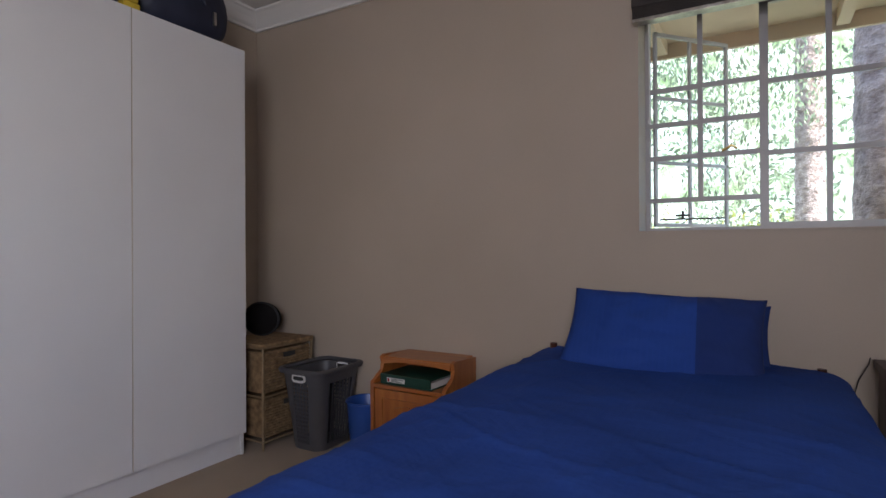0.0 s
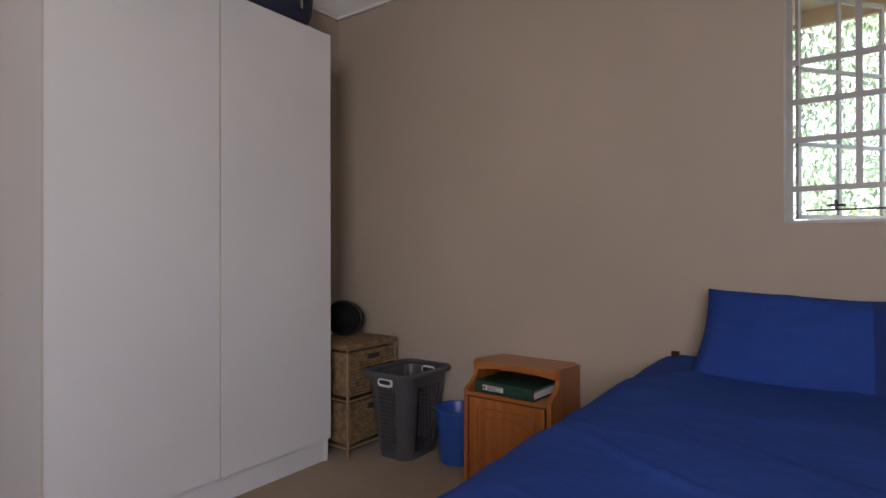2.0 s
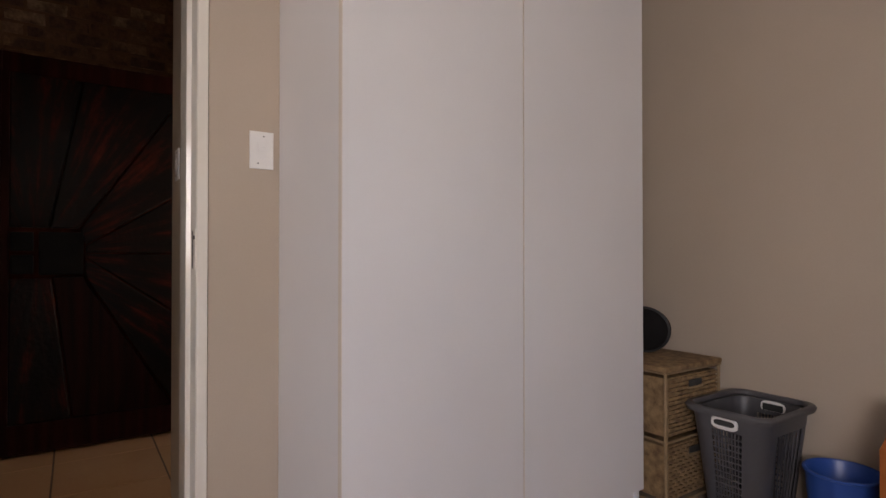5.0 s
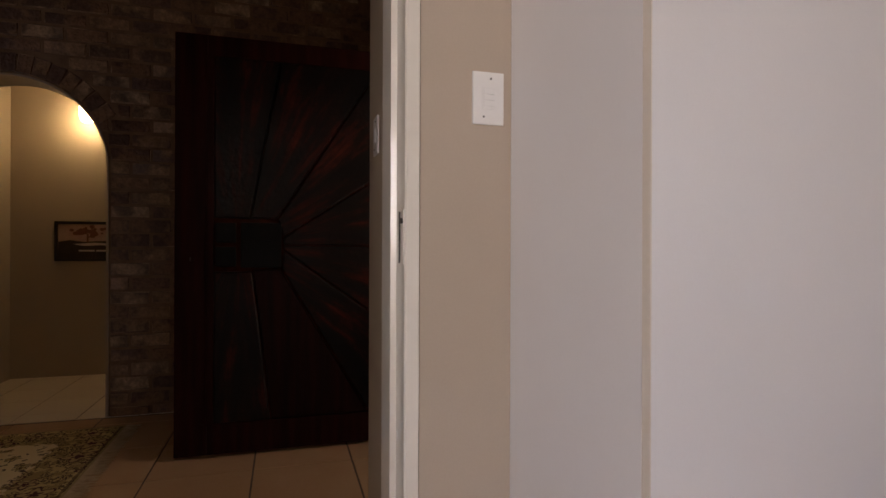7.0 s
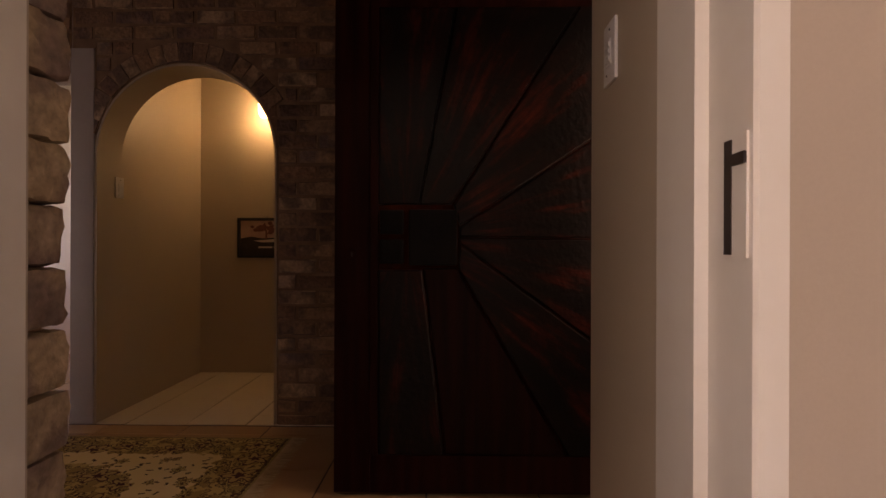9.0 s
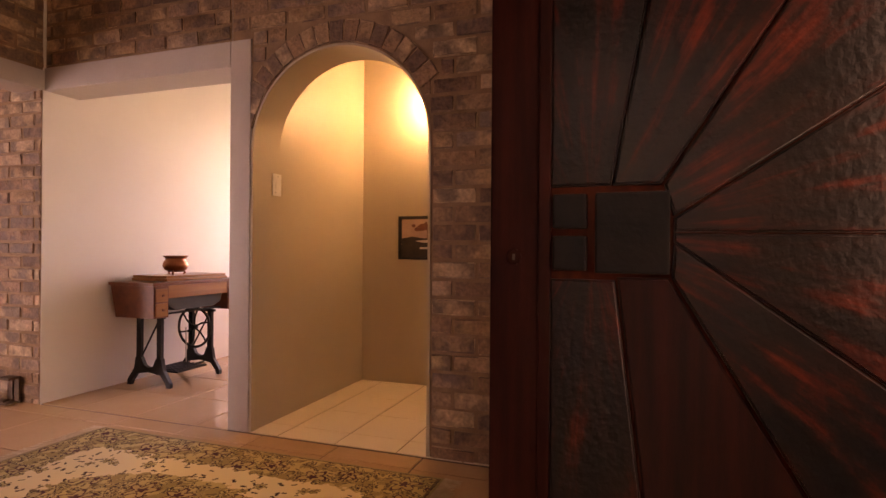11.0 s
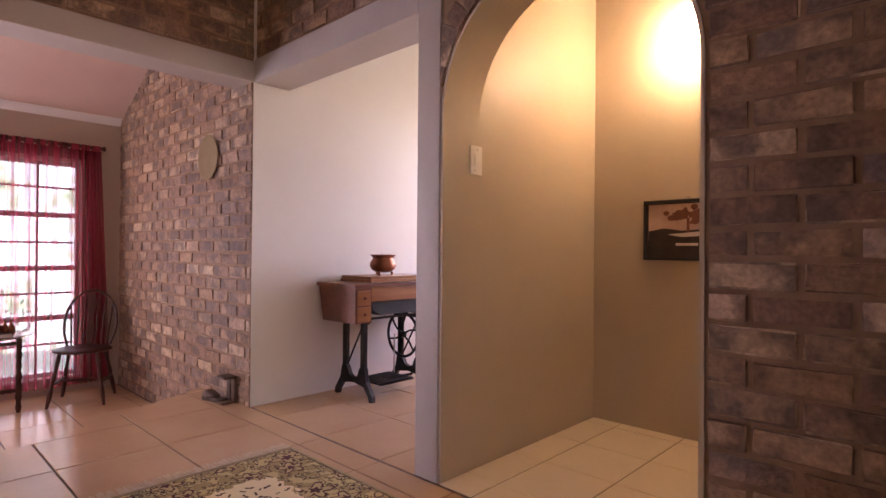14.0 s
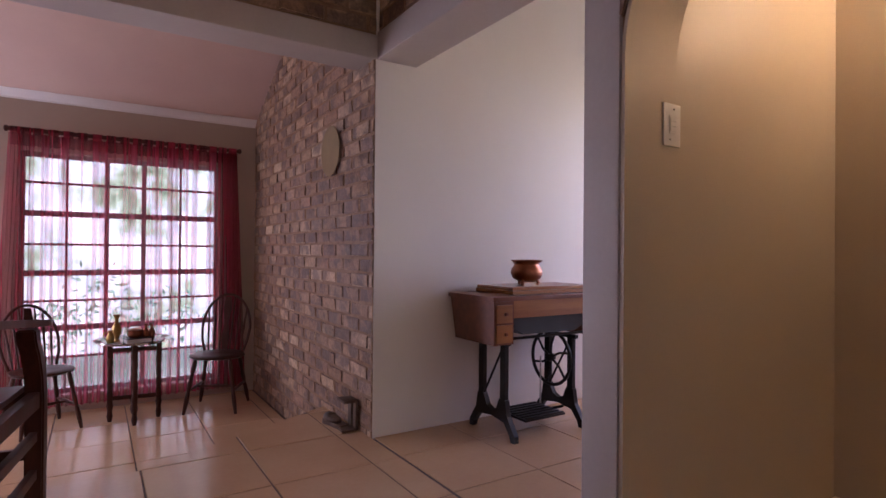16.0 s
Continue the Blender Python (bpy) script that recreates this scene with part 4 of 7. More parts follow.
def bed():
    b = thing("bed", "made bed under a rumpled royal blue duvet cover", "bed")
    x0, x1, y0, y1, top = -0.862, 0.375, 0.66, 2.585, 0.632
    part("bed_base", box(x0 + 0.05, x1 - 0.05, y0 + 0.05, y1, 0.12, 0.32, bevel=0.01), BLUE_DARK, b, "dark blue bed base")
    part("mattress", box(x0 + 0.03, x1 - 0.03, y0 + 0.04, y1, 0.325, 0.56, bevel=0.04), PLASTIC_WHITE, b)
    for x in (x0 + 0.12, x1 - 0.12):
        for y in (y0 + 0.15, y1 - 0.12):
            part("leg", lathe([(0.03, 0), (0.035, 0.02), (0.03, 0.12)], 14, Matrix.Translation((x, y, 0))), DARK_WOOD, b)
    bm = bmesh.new()
    nx, ny = 150, 190
    grid = {}
    drop = 0.40

    def fold(u, lo, hi):
        # u runs over the cover; past the edge it hangs down
        if u < 0:
            return lo, -u
        if u > hi - lo:
            return hi, u - (hi - lo)
        return lo + u, 0.0

    for i in range(nx + 1):
        for j in range(ny + 1):
            u = -drop + (x1 - x0 + 2 * drop) * i / nx
            v = -drop + (y1 - y0 + drop) * j / ny
            x, hx = fold(u, x0, x1)
            y, hy = fold(v, y0, y1 + 1)
            y = min(y, y1)
            h = max(hx, hy)
            z = top - 0.055 - h
            flare = 0.02 * h / drop
            if hx:
                x += math.copysign(flare + 0.022 * noise.noise(Vector((y * 6, h * 2, 3))) * h / 0.2, x - (x0 + x1) / 2)
            if hy:
                y -= flare + 0.022 * noise.noise(Vector((x * 6, h * 2, 7))) * h / 0.2
            if not h:
                z = top
                ex = min(x - x0, x1 - x)
                z -= 0.055 * max(math.exp(-ex / 0.05), math.exp(-(y - y0) / 0.05))
                p = Vector((x, y, 0))
                z += 0.011 * noise.noise(p * 2.3) + 0.006 * noise.noise(p * 7)
                w = x * 9.0 + y * 4.0 + 2.2 * noise.noise(p * 2.6 + Vector((3, 3, 0)))
                z += 0.005 * (1 - abs(math.sin(w * 1.9))) ** 7 * (0.5 + noise.noise(p * 3.3))
                w = x * 3.1 + y * 5.5 + 1.7 * noise.noise(p * 2.1)
                z += 0.006 * (1 - abs(math.sin(w * 2.3))) ** 7 * (0.5 + noise.noise(p * 3 + Vector((5, 1, 0))))
                w = x * 6.0 - y * 3.2 + 2.0 * noise.noise(p * 1.7 + Vector((9, 0, 0)))
                z += 0.007 * (1 - abs(math.sin(w * 1.7))) ** 8 * (0.4 + noise.noise(p * 2 + Vector((2, 7, 0))))
                # long soft tucks and sharp small creases across the middle
                w = y * 7.5 + x * 2.4 + 1.1 * noise.noise(p * 1.6 + Vector((4, 8, 0)))
                band = math.exp(-((y - 1.45 - 0.25 * x) / 0.42) ** 2)
                z += 0.011 * band * (1 - abs(math.sin(w * 1.5))) ** 12 * (0.6 + noise.noise(p * 2.8 + Vector((1, 4, 0))))
                w = x * 16 - y * 11 + 3.0 * noise.noise(p * 3.1)
                z += 0.004 * band * (1 - abs(math.sin(w))) ** 6 * (0.5 + noise.noise(p * 5))
            grid[i, j] = bm.verts.new((x, y, max(z, 0.16)))
    for i in range(nx):
        for j in range(ny):
            bm.faces.new((grid[i, j], grid[i + 1, j], grid[i + 1, j + 1], grid[i, j + 1]))
    part("duvet", bm, BLUE_CLOTH, b, "creased royal blue duvet cover", 80)
    for x, z in ((x0 + 0.095, 0.648), (x1 - 0.09, 0.632)):
        part("headboard_post", tube([(x, y1 - 0.01, 0.1), (x, y1 - 0.01, z)], 0.016), DARK_WOOD, b)


def pillow(label, mat_a, mat_b, m, w=0.38, h=0.185, d=0.085, split=0.15):
    p = thing("pillow", label, "pillow", "pillows on the bed", m)
    for name, mat_, lo, hi in (("pillow_main", mat_a, -1.0, split), ("pillow_panel", mat_b, split, 1.0)):
        bm = bmesh.new()
        n, k = 44, 36
        sides = []
        for sgn in (1, -1):
            g = {}
            for i in range(n + 1):
                for j in range(k + 1):
                    a, b = lo + (hi - lo) * i / n, -1 + 2 * j / k
                    t = max(0.0, (1 - a ** 4) * (1 - b ** 4)) ** 0.55
                    pinch = 1 - 0.06 * (1 - b * b) * abs(a) ** 3
                    q = Vector((a * 3, b * 2.5, sgn))
                    bulge = d * t * (1 + 0.22 * noise.noise(q)) + 0.009 * noise.noise(q * 2.4) * t + 0.007 * (1 - abs(math.sin(5 * a + 4 * b + 3 * noise.noise(q)))) ** 6 * t
                    g[i, j] = bm.verts.new((a * w * pinch * (1 - (0.07 * b if a < 0 else 0.02 * b)), sgn * bulge, b * h * (1 - 0.07 * (1 - a * a) * abs(b) ** 3)))
            for i in range(n):
                for j in range(k):
                    bm.faces.new((g[i, j], g[i + 1, j], g[i + 1, j + 1], g[i, j + 1]))
        bmesh.ops.remove_doubles(bm, verts=bm.verts, dist=0.0004)
        part(name, bm, mat_, p, "", 80)
    part("seam", tube([(split * w, 0.0, -h * 0.9 + 1.8 * h * k / 12) for k in range(13)], 0.0015, 6), mat_b, p)
    return p


def nightstand():
    n = thing("nightstand", "orange varnished pine bedside cabinet with an open top shelf", "bedside cabinet", m=pose(-1.415, 2.45, 0) @ Matrix.Diagonal((1, 1, 1.04, 1)))
    w, y0, y1 = 0.22, -0.165, 0.155
    side = [(y1, 0), (y1, 0.515), (-0.06, 0.53), (-0.085, 0.52), (-0.075, 0.485), (-0.085, 0.455), (-0.125, 0.43), (y0, 0.41), (y0, 0)]
    for x in (-w, w - 0.02):
        part("side_panel", prism(side, x, x + 0.02, 0), PINE_UP, n, smooth=None)
    bm = bmesh.new()
    add_box(bm, -w + 0.02, w - 0.02, -0.08, y1, 0.505, 0.522, bevel=0.003)
    part("top_board", bm, PINE, n, "", None)
    bm = prism([(-0.2, 0.515), (-0.2, 0.485), (-0.12, 0.497), (0, 0.501), (0.12, 0.497), (0.2, 0.485), (0.2, 0.515)], -0.085, -0.07, 1)
    part("top_rail", bm, PINE, n, "curved front rail", None)
    part("shelf", box(-w + 0.02, w - 0.02, y0 - 0.004, y1, 0.385, 0.402, bevel=0.003), PINE, n, "", None)
    part("back_board", box(-w + 0.02, w - 0.02, y1 - 0.012, y1 - 0.004, 0.03, 0.50), PINE_UP, n, "", None)
    part("plinth", box(-w + 0.02, w - 0.02, y0 + 0.01, y0 + 0.03, 0, 0.05), PINE, n, "", None)
    door = part("door", box(-0.19, 0.19, y0 - 0.002, y0 + 0.016, 0.055, 0.38, bevel=0.003), PINE_UP, n, "panelled pine door", None)
    for a, b, c, d in ((-0.145, 0.145, 0.335, 0.34), (-0.145, 0.145, 0.095, 0.10), (-0.147, -0.142, 0.095, 0.34), (0.142, 0.147, 0.095, 0.34)):
        part("bead", box(a, b, y0 - 0.007, y0 - 0.001, c, d, bevel=0.002), PINE, door, "", None)
    bm = prism([(-0.115, 0.12), (0.115, 0.12), (0.115, 0.28), (0.07, 0.30), (0, 0.315), (-0.07, 0.30), (-0.115, 0.28)], y0 - 0.009, y0 - 0.001, 1)
    part("raised_panel", bm, PINE_UP, door, "arched raised panel", None)
    turn = Matrix.Translation((0.168, y0 - 0.002, 0.235)) @ Matrix.Rotation(radians(90), 4, "X")
    part("knob", lathe([(0.007, 0), (0.007, 0.012), (0.016, 0.018), (0.018, 0.025), (0.012, 0.032)], 18, turn), PINE, door, "turned pine knob")
    f = thing("ring_binder", "dark green ring binder lying on the cabinet shelf", "binder", m=pose(-1.415, 2.42, 0.4195, 0, 0, -4))
    part("cover", box(-0.16, 0.15, -0.125, 0.11, 0, 0.004, bevel=0.001), GREEN, f)
    part("cover", box(-0.16, 0.15, -0.125, 0.11, 0.047, 0.051, bevel=0.001), GREEN, f)
    part("spine", box(-0.16, 0.15, -0.130, -0.124, 0, 0.051, bevel=0.002), GREEN, f)
    part("pages", box(-0.15, 0.145, -0.12, 0.10, 0.006, 0.034), PAPER, f)
    lab = part("spine_label", box(-0.115, -0.005, -0.1325, -0.1298, 0.014, 0.036), PAPER, f, "white printed label", None)
    part("red_mark", box(-0.112, -0.100, -0.1332, -0.1322, 0.017, 0.033), RED, lab, "", None)
    for k, (a, b) in enumerate(((-0.090, -0.02), (-0.090, -0.045), (-0.090, -0.012))):
        part("print_bar", box(a, b, -0.1332, -0.1322, 0.018 + 0.006 * k, 0.0205 + 0.006 * k), INK_SHADE, lab, "", None)


def rounded_rect(w, d, r, n=6):
    pts = []
    for cx, cy, a0 in ((w - r, d - r, 0), (-w + r, d - r, 90), (-w + r, -d + r, 180), (w - r, -d + r, 270)):
        for k in range(n + 1):
            a = radians(a0 + 90 * k / n)
            pts.append((cx + r * math.cos(a), cy + r * math.sin(a)))
    return pts


def laundry_basket():
    b = thing("laundry_basket", "tall grey plastic laundry basket with slotted sides and white handles", "laundry basket", m=pose(-2.085, 2.42, 0) @ Matrix.Diagonal((0.91, 0.89, 1.0, 1)))
    h = 0.445

    def outline(z, grow=0.0):
        k = z / h
        return rounded_rect(0.118 + 0.045 * k + grow, 0.155 + 0.055 * k + grow, 0.07)

    def band(z0, z1, thick=0.006, mat_=PLASTIC_GREY, name="band"):
        bm = bmesh.new()
        rows = [[bm.verts.new((x, y, z)) for x, y in outline(z, g)] for z, g in ((z0, 0), (z1, 0), (z1, -thick), (z0, -thick))]
        n = len(rows[0])
        for a in range(4):
            for k in range(n):
                q = (k + 1) % n
                bm.faces.new((rows[a][k], rows[a][q], rows[(a + 1) % 4][q], rows[(a + 1) % 4][k]))
        return part(name, bm, mat_, b)

    band(0.0, 0.035, name="foot_band")
    bm = bmesh.new()
    bm.faces.new([bm.verts.new((x, y, 0.012)) for x, y in outline(0.0)])
    bm.faces.new([bm.verts.new((x, y, 0.006)) for x, y in outline(0.0)])
    part("bottom", bm, PLASTIC_GREY, b, smooth=None)
    band(0.37, 0.425, name="upper_band")
    bm = bmesh.new()
    rows = [[bm.verts.new((x, y, z)) for x, y in outline(h, g)] for z, g in ((h - 0.02, 0.0), (h - 0.022, 0.016), (h - 0.006, 0.022), (h + 0.004, 0.016), (h + 0.004, 0.0), (h - 0.01, -0.006))]
    n = len(rows[0])
    for a in range(6):
        for k in range(n):
            q = (k + 1) % n
            bm.faces.new((rows[a][k], rows[a][q], rows[(a + 1) % 6][q], rows[(a + 1) % 6][k]))
    part("rim", bm, PLASTIC_GREY, b, "rolled grey rim", 60)

    def along(z, s):
        pts = outline(z)
        per = [math.dist(pts[k], pts[(k + 1) % len(pts)]) for k in range(len(pts))]
        want, k = (s % 1.0) * sum(per), 0
        while want > per[k]:
            want -= per[k]
            k += 1
        a, c = pts[k], pts[(k + 1) % len(pts)]
        f = want / per[k]
        return Vector((a[0] + (c[0] - a[0]) * f, a[1] + (c[1] - a[1]) * f, z))

    def sheet(bm, s0, s1, z0, z1, steps):
        """A strip of the wall, 4 mm thick, between two places round it and two heights."""
        ring = []
        for k in range(steps + 1):
            s = s0 + (s1 - s0) * k / steps
            lo, hi = along(z0, s), along(z1, s)
            inw = Vector((-lo.x, -lo.y, 0)).normalized() * 0.004
            ring.append([bm.verts.new(q) for q in (lo, hi, hi + inw, lo + inw)])
        for a, c in zip(ring, ring[1:]):
            for k in range(4):
                n = (k + 1) % 4
                bm.faces.new((a[k], c[k], c[n], a[n]))
        bm.faces.new(ring[0])
        bm.faces.new(ring[-1])

    pts = outline(0.2)
    per = [math.dist(pts[k], pts[(k + 1) % len(pts)]) for k in range(len(pts))]
    total = sum(per)
    stops = [sum(per[:k]) / total for k in (0, 6, 7, 13, 14, 20, 21, 27)] + [1.0]
    pad = 0.012
    for c in range(4):
        bm = bmesh.new()
        sheet(bm, stops[2 * c] - pad, stops[2 * c + 1] + pad, 0.03, 0.375, 10)
        part("corner_panel", bm, PLASTIC_GREY, b, "", 60)
        a, e = stops[2 * c + 1] + pad, stops[2 * c + 2] - pad
        bm = bmesh.new()
        ends = c in (0, 2)
        bars = 9 if ends else 7
        for k in range(1, bars):
            mid = a + (e - a) * k / bars
            sheet(bm, mid - (0.0024 if ends else 0.0036), mid + (0.0024 if ends else 0.0036), 0.03, 0.375, 1)
        if ends:
            for k in range(1, 15):
                z = 0.035 + 0.335 * k / 15
                sheet(bm, a, e, z - 0.0032, z + 0.0032, 4)
        tagged(part("slotted_side", bm, PLASTIC_GREY, b, "grid of small square slots" if ends else "row of tall narrow slots", None), kind="stuff")
    for sgn in (-1, 1):
        pts = []
        for k in range(20):
            a = 2 * math.pi * k / 20
            c, s = math.cos(a), math.sin(a)
            pts.append((math.copysign(abs(c) ** 0.6, c) * 0.048, sgn * 0.2045, 0.400 + math.copysign(abs(s) ** 0.6, s) * 0.017))
        part("handle", tube(pts, 0.0085, 8, closed=True), PLASTIC_WHITE, b, "white plastic handle ring", 60)
        # solid dark block gives the shade of the opening inside the ring
        part("handle_slot", box(-0.042, 0.042, sgn * 0.2030 - 0.0065, sgn * 0.2030 + 0.0065, 0.386, 0.414), INK_SHADE, b, "dark block for the shade in the handle opening", None)


def waste_bin():
    b = thing("waste_bin", "plain blue plastic waste bin on the floor", "waste bin", m=pose(-1.795, 2.465, 0))
    part("bin_body", lathe([(0.088, 0), (0.092, 0.004), (0.112, 0.262), (0.117, 0.264), (0.118, 0.272), (0.112, 0.274), (0.108, 0.266), (0.088, 0.010), (0.0001, 0.008)], 40), PLASTIC_BLUE, b)
    part("rim", tube([(0.116 * math.cos(2 * math.pi * k / 40), 0.116 * math.sin(2 * math.pi * k / 40), 0.269) for k in range(40)], 0.005, 8, closed=True), PLASTIC_BLUE, b)


def rattan_drawers():
    r = thing("rattan_drawers", "small cane-framed chest with two woven seagrass drawers", "drawer unit", m=pose(-2.265, 2.34, 0) @ Matrix.Diagonal((1, 1, 1.02, 1)))
    d, w, h = 0.36, 0.195, 0.565
    for x in (-d, -0.012):
        for y in (-w, w - 0.018):
            part("post", lathe([(0.0065, 0), (0.007, 0.3), (0.0065, h)], 10, Matrix.Translation((x + 0.009, y + 0.009, 0))), CANE_DARK, r)
    for z in (0.045, 0.285, 0.545):
        for y in (-w + 0.009, w - 0.009):
            part("rail", tube([(-d, y, z), (0, y, z)], 0.0055), CANE_DARK, r)
        part("rail", tube([(0.0, -w, z), (0.0, w, z)], 0.0055), CANE_DARK, r)
        part("rail", tube([(-d, -w, z), (-d, w, z)], 0.007), CANE_DARK, r)
    part("top_mat", box(-d, 0.008, -w, w, 0.55, 0.57, bevel=0.006), RATTAN, r, "woven seagrass top")
    for z0, z1 in ((0.06, 0.265), (0.30, 0.525)):
        dr = part("drawer", box(-d + 0.01, -0.008, -w + 0.022, w - 0.022, z0, z1, bevel=0.008), RATTAN, r, "woven seagrass drawer")
        rows = 13
        for k in range(rows):
            z = z0 + 0.012 + (z1 - z0 - 0.024) * k / (rows - 1)
            pts = [(-0.005 + 0.004 * math.sin(j * math.pi / 1.5 + (k % 2) * math.pi), -w + 0.026 + (2 * w - 0.052) * j / 30, z) for j in range(31)]
            part("weave", tube(pts, 0.0075, 6), RATTAN, dr, "", 60)
        # no hole is cut; its shade is a dark plate on the front
        part("hand_hole", box(0.0045, 0.0065, -0.045, 0.045, z1 - 0.045, z1 - 0.018, bevel=0.001), INK_SHADE, dr, "dark plate for the shade in the hand hole", None)
        part("hole_trim", tube([(0.006, -0.05, z1 - 0.047), (0.008, 0, z1 - 0.050), (0.006, 0.05, z1 - 0.047)], 0.005), CANE_DARK, dr)
    c = thing("riding_hat", "black rounded hat standing on the rattan chest", "hat", m=pose(-2.53, 2.385, 0.583, 0, 0, 20))
    bm = bmesh.new()
    bmesh.ops.create_uvsphere(bm, u_segments=32, v_segments=20, radius=1)
    for v in bm.verts:
        v.co = Vector((v.co.x * 0.115, v.co.y * 0.07 * (1.2 if v.co.y > 0 else 0.6), 0.1 + v.co.z * 0.1))
    part("shell", bm, FELT, c, smooth=60)
    part("rim", tube([(0.112 * math.cos(2 * math.pi * k / 32), -0.012, 0.1 + 0.098 * math.sin(2 * math.pi * k / 32)) for k in range(32)], 0.006, 8, closed=True), BLACK, c)


def switch_plate(m, name="light_switch"):
    s = thing(name, "white plastic light switch with a small rocker", "light switch", "light switches", m)
    part("plate", box(-0.039, 0.039, 0, 0.007, -0.062, 0.062, bevel=0.003), PLASTIC_WHITE, s)
    part("switch_insert", box(-0.016, 0.016, 0.007, 0.009, -0.026, 0.026), PLASTIC_WHITE, s, "", None)
    for z in (-0.014, 0.0, 0.014):
        part("rocker", box(-0.013, 0.013, 0.009, 0.0115, z - 0.0055, z + 0.0055, bevel=0.001), PLASTIC_WHITE, s, "", None)
    for x, z in ((-0.006, 0.046), (0.012, -0.044)):
        part("screw", lathe([(0.0025, 0), (0.0025, 0.0085)], 8, Matrix.Translation((x, 0, z)) @ Matrix.Rotation(radians(-90), 4, "X")), INK_SHADE, s)
    return s


def casement_bars(parent, x0, x1, z0, z1, y, cols, rows, t=0.011, fr=0.016, depth=0.02):
    for a, b in ((x0, x0 + fr), (x1 - fr, x1)):
        part("stile", box(a, b, y, y + depth, z0, z1), WINDOW_PAINT, parent, "", None)
    for a, b in ((z0, z0 + fr), (z1 - fr, z1)):
        part("rail", box(x0 + fr, x1 - fr, y, y + depth, a, b), WINDOW_PAINT, parent, "", None)
    for x in cols:
        part("glazing_bar", box(x - t, x + t, y + 0.002, y + depth - 0.002, z0 + fr, z1 - fr), WINDOW_PAINT, parent, "", None)
    for z in rows:
        part("glazing_bar", box(x0 + fr, x1 - fr, y + 0.004, y + depth - 0.004, z - t, z + t), WINDOW_PAINT, parent, "", None)
    g = part("pane", box(x0 + fr, x1 - fr, y + depth / 2 - 0.001, y + depth / 2 + 0.001, z0 + fr, z1 - fr), GLASS, parent, "clear glass", None)
    g.visible_shadow = False


def bedroom_window():
    w = tagged(new("window_1"), "white steel cottage-pane window, one casement pushed open", "window", kind="structure")
    y = 2.80
    part("window_frame", box(WX0, WX1, y - 0.01, y + 0.03, WZ0, WZ0 + 0.022), WINDOW_PAINT, w, "", None)
    part("window_frame", box(WX0, WX1, y - 0.01, y + 0.03, WZ1 - 0.022, WZ1), WINDOW_PAINT, w, "", None)
    part("window_frame", box(WX0, WX0 + 0.02, y - 0.01, y + 0.03, WZ0 + 0.022, WZ1 - 0.022), WINDOW_PAINT, w, "", None)
    part("window_frame", box(WX1 - 0.02, WX1, y - 0.01, y + 0.03, WZ0 + 0.022, WZ1 - 0.022), WINDOW_PAINT, w, "", None)
    for x in (0.095, 1.10):
        part("mullion", box(x - 0.009, x + 0.009, y - 0.012, y + 0.03, WZ0 + 0.022, WZ1 - 0.022), WINDOW_PAINT, w, "", None)
    # grille in the plane of the wall side, open sash swung outwards behind it
    for z in (1.317, 1.515, 1.67, 1.832):
        part("guard_bar", box(WX0 + 0.02, 0.086, y - 0.008, y + 0.006, z - 0.011, z + 0.011), WINDOW_PAINT, w, "", None)
    part("guard_bar", box(-0.158, -0.136, y - 0.006, y + 0.008, 1.317, WZ1 - 0.022), WINDOW_PAINT, w, "", None)
    sash = part("open_sash", box(0.002, 0.005, 0, 0.46, 0, 0.93), GLASS, w, "casement sash pushed outwards", None, at=pose(WX0 + 0.03, y + 0.03, WZ0 + 0.03, 0, 0, -40))
    sash.visible_shadow = False
    for a, b, c, d in ((0, 0.016, 0, 0.93), (0.444, 0.46, 0, 0.93), (0.21, 0.224, 0, 0.93), (0, 0.46, 0, 0.018), (0, 0.46, 0.912, 0.93), (0, 0.46, 0.30, 0.316), (0, 0.46, 0.61, 0.626)):
        part("glazing_bar", box(-0.003, 0.010, a, b, c, d), WINDOW_PAINT, sash, "", None)
    casement_bars(w, 0.104, 1.091, WZ0 + 0.022, WZ1 - 0.022, y, (0.335, 0.575, 0.82), (1.505, 1.815))
    casement_bars(w, 1.109, WX1 - 0.02, WZ0 + 0.022, WZ1 - 0.022, y, (1.36,), (1.505, 1.815))
    stay = part("window_stay", tube([(-0.32, y - 0.015, 1.228), (-0.05, y - 0.015, 1.228)], 0.004), IRON, w, "dark window stay and catch")
    part("stay_peg", tube([(-0.22, y - 0.02, 1.225), (-0.22, y - 0.02, 1.265)], 0.006), IRON, stay)
    part("stay_peg", tube([(-0.25, y - 0.02, 1.245), (-0.19, y - 0.02, 1.245)], 0.005), IRON, stay)
    part("catch", tube([(-0.06, y - 0.02, 1.525), (-0.02, y - 0.028, 1.545), (0.0, y - 0.02, 1.53)], 0.006), BRASS, w)
    part("window_sill", box(WX0, WX1, BY - 0.004, y - 0.01, WZ0 - 0.004, WZ0 + 0.004), PAINT_BEIGE, w, "plastered sill", None)
    b = thing("venetian_blind", "raised venetian blind with dark slats over the window", "blind")
    part("head_rail", box(-0.402, 1.68, BY - 0.055, BY - 0.002, 2.155, 2.195, bevel=0.003), FRAME_BROWN, b, "", None)
    for k in range(9):
        z = 2.104 + 0.0055 * k
        part("slat", box(-0.398, 1.675, BY - 0.054, BY - 0.004, z, z + 0.0042), FRAME_BROWN, b, "", None)
    part("bottom_rail", box(-0.398, 1.675, BY - 0.056, BY - 0.003, 2.088, 2.102, bevel=0.002), STEEL, b, "pale bottom rail", None)
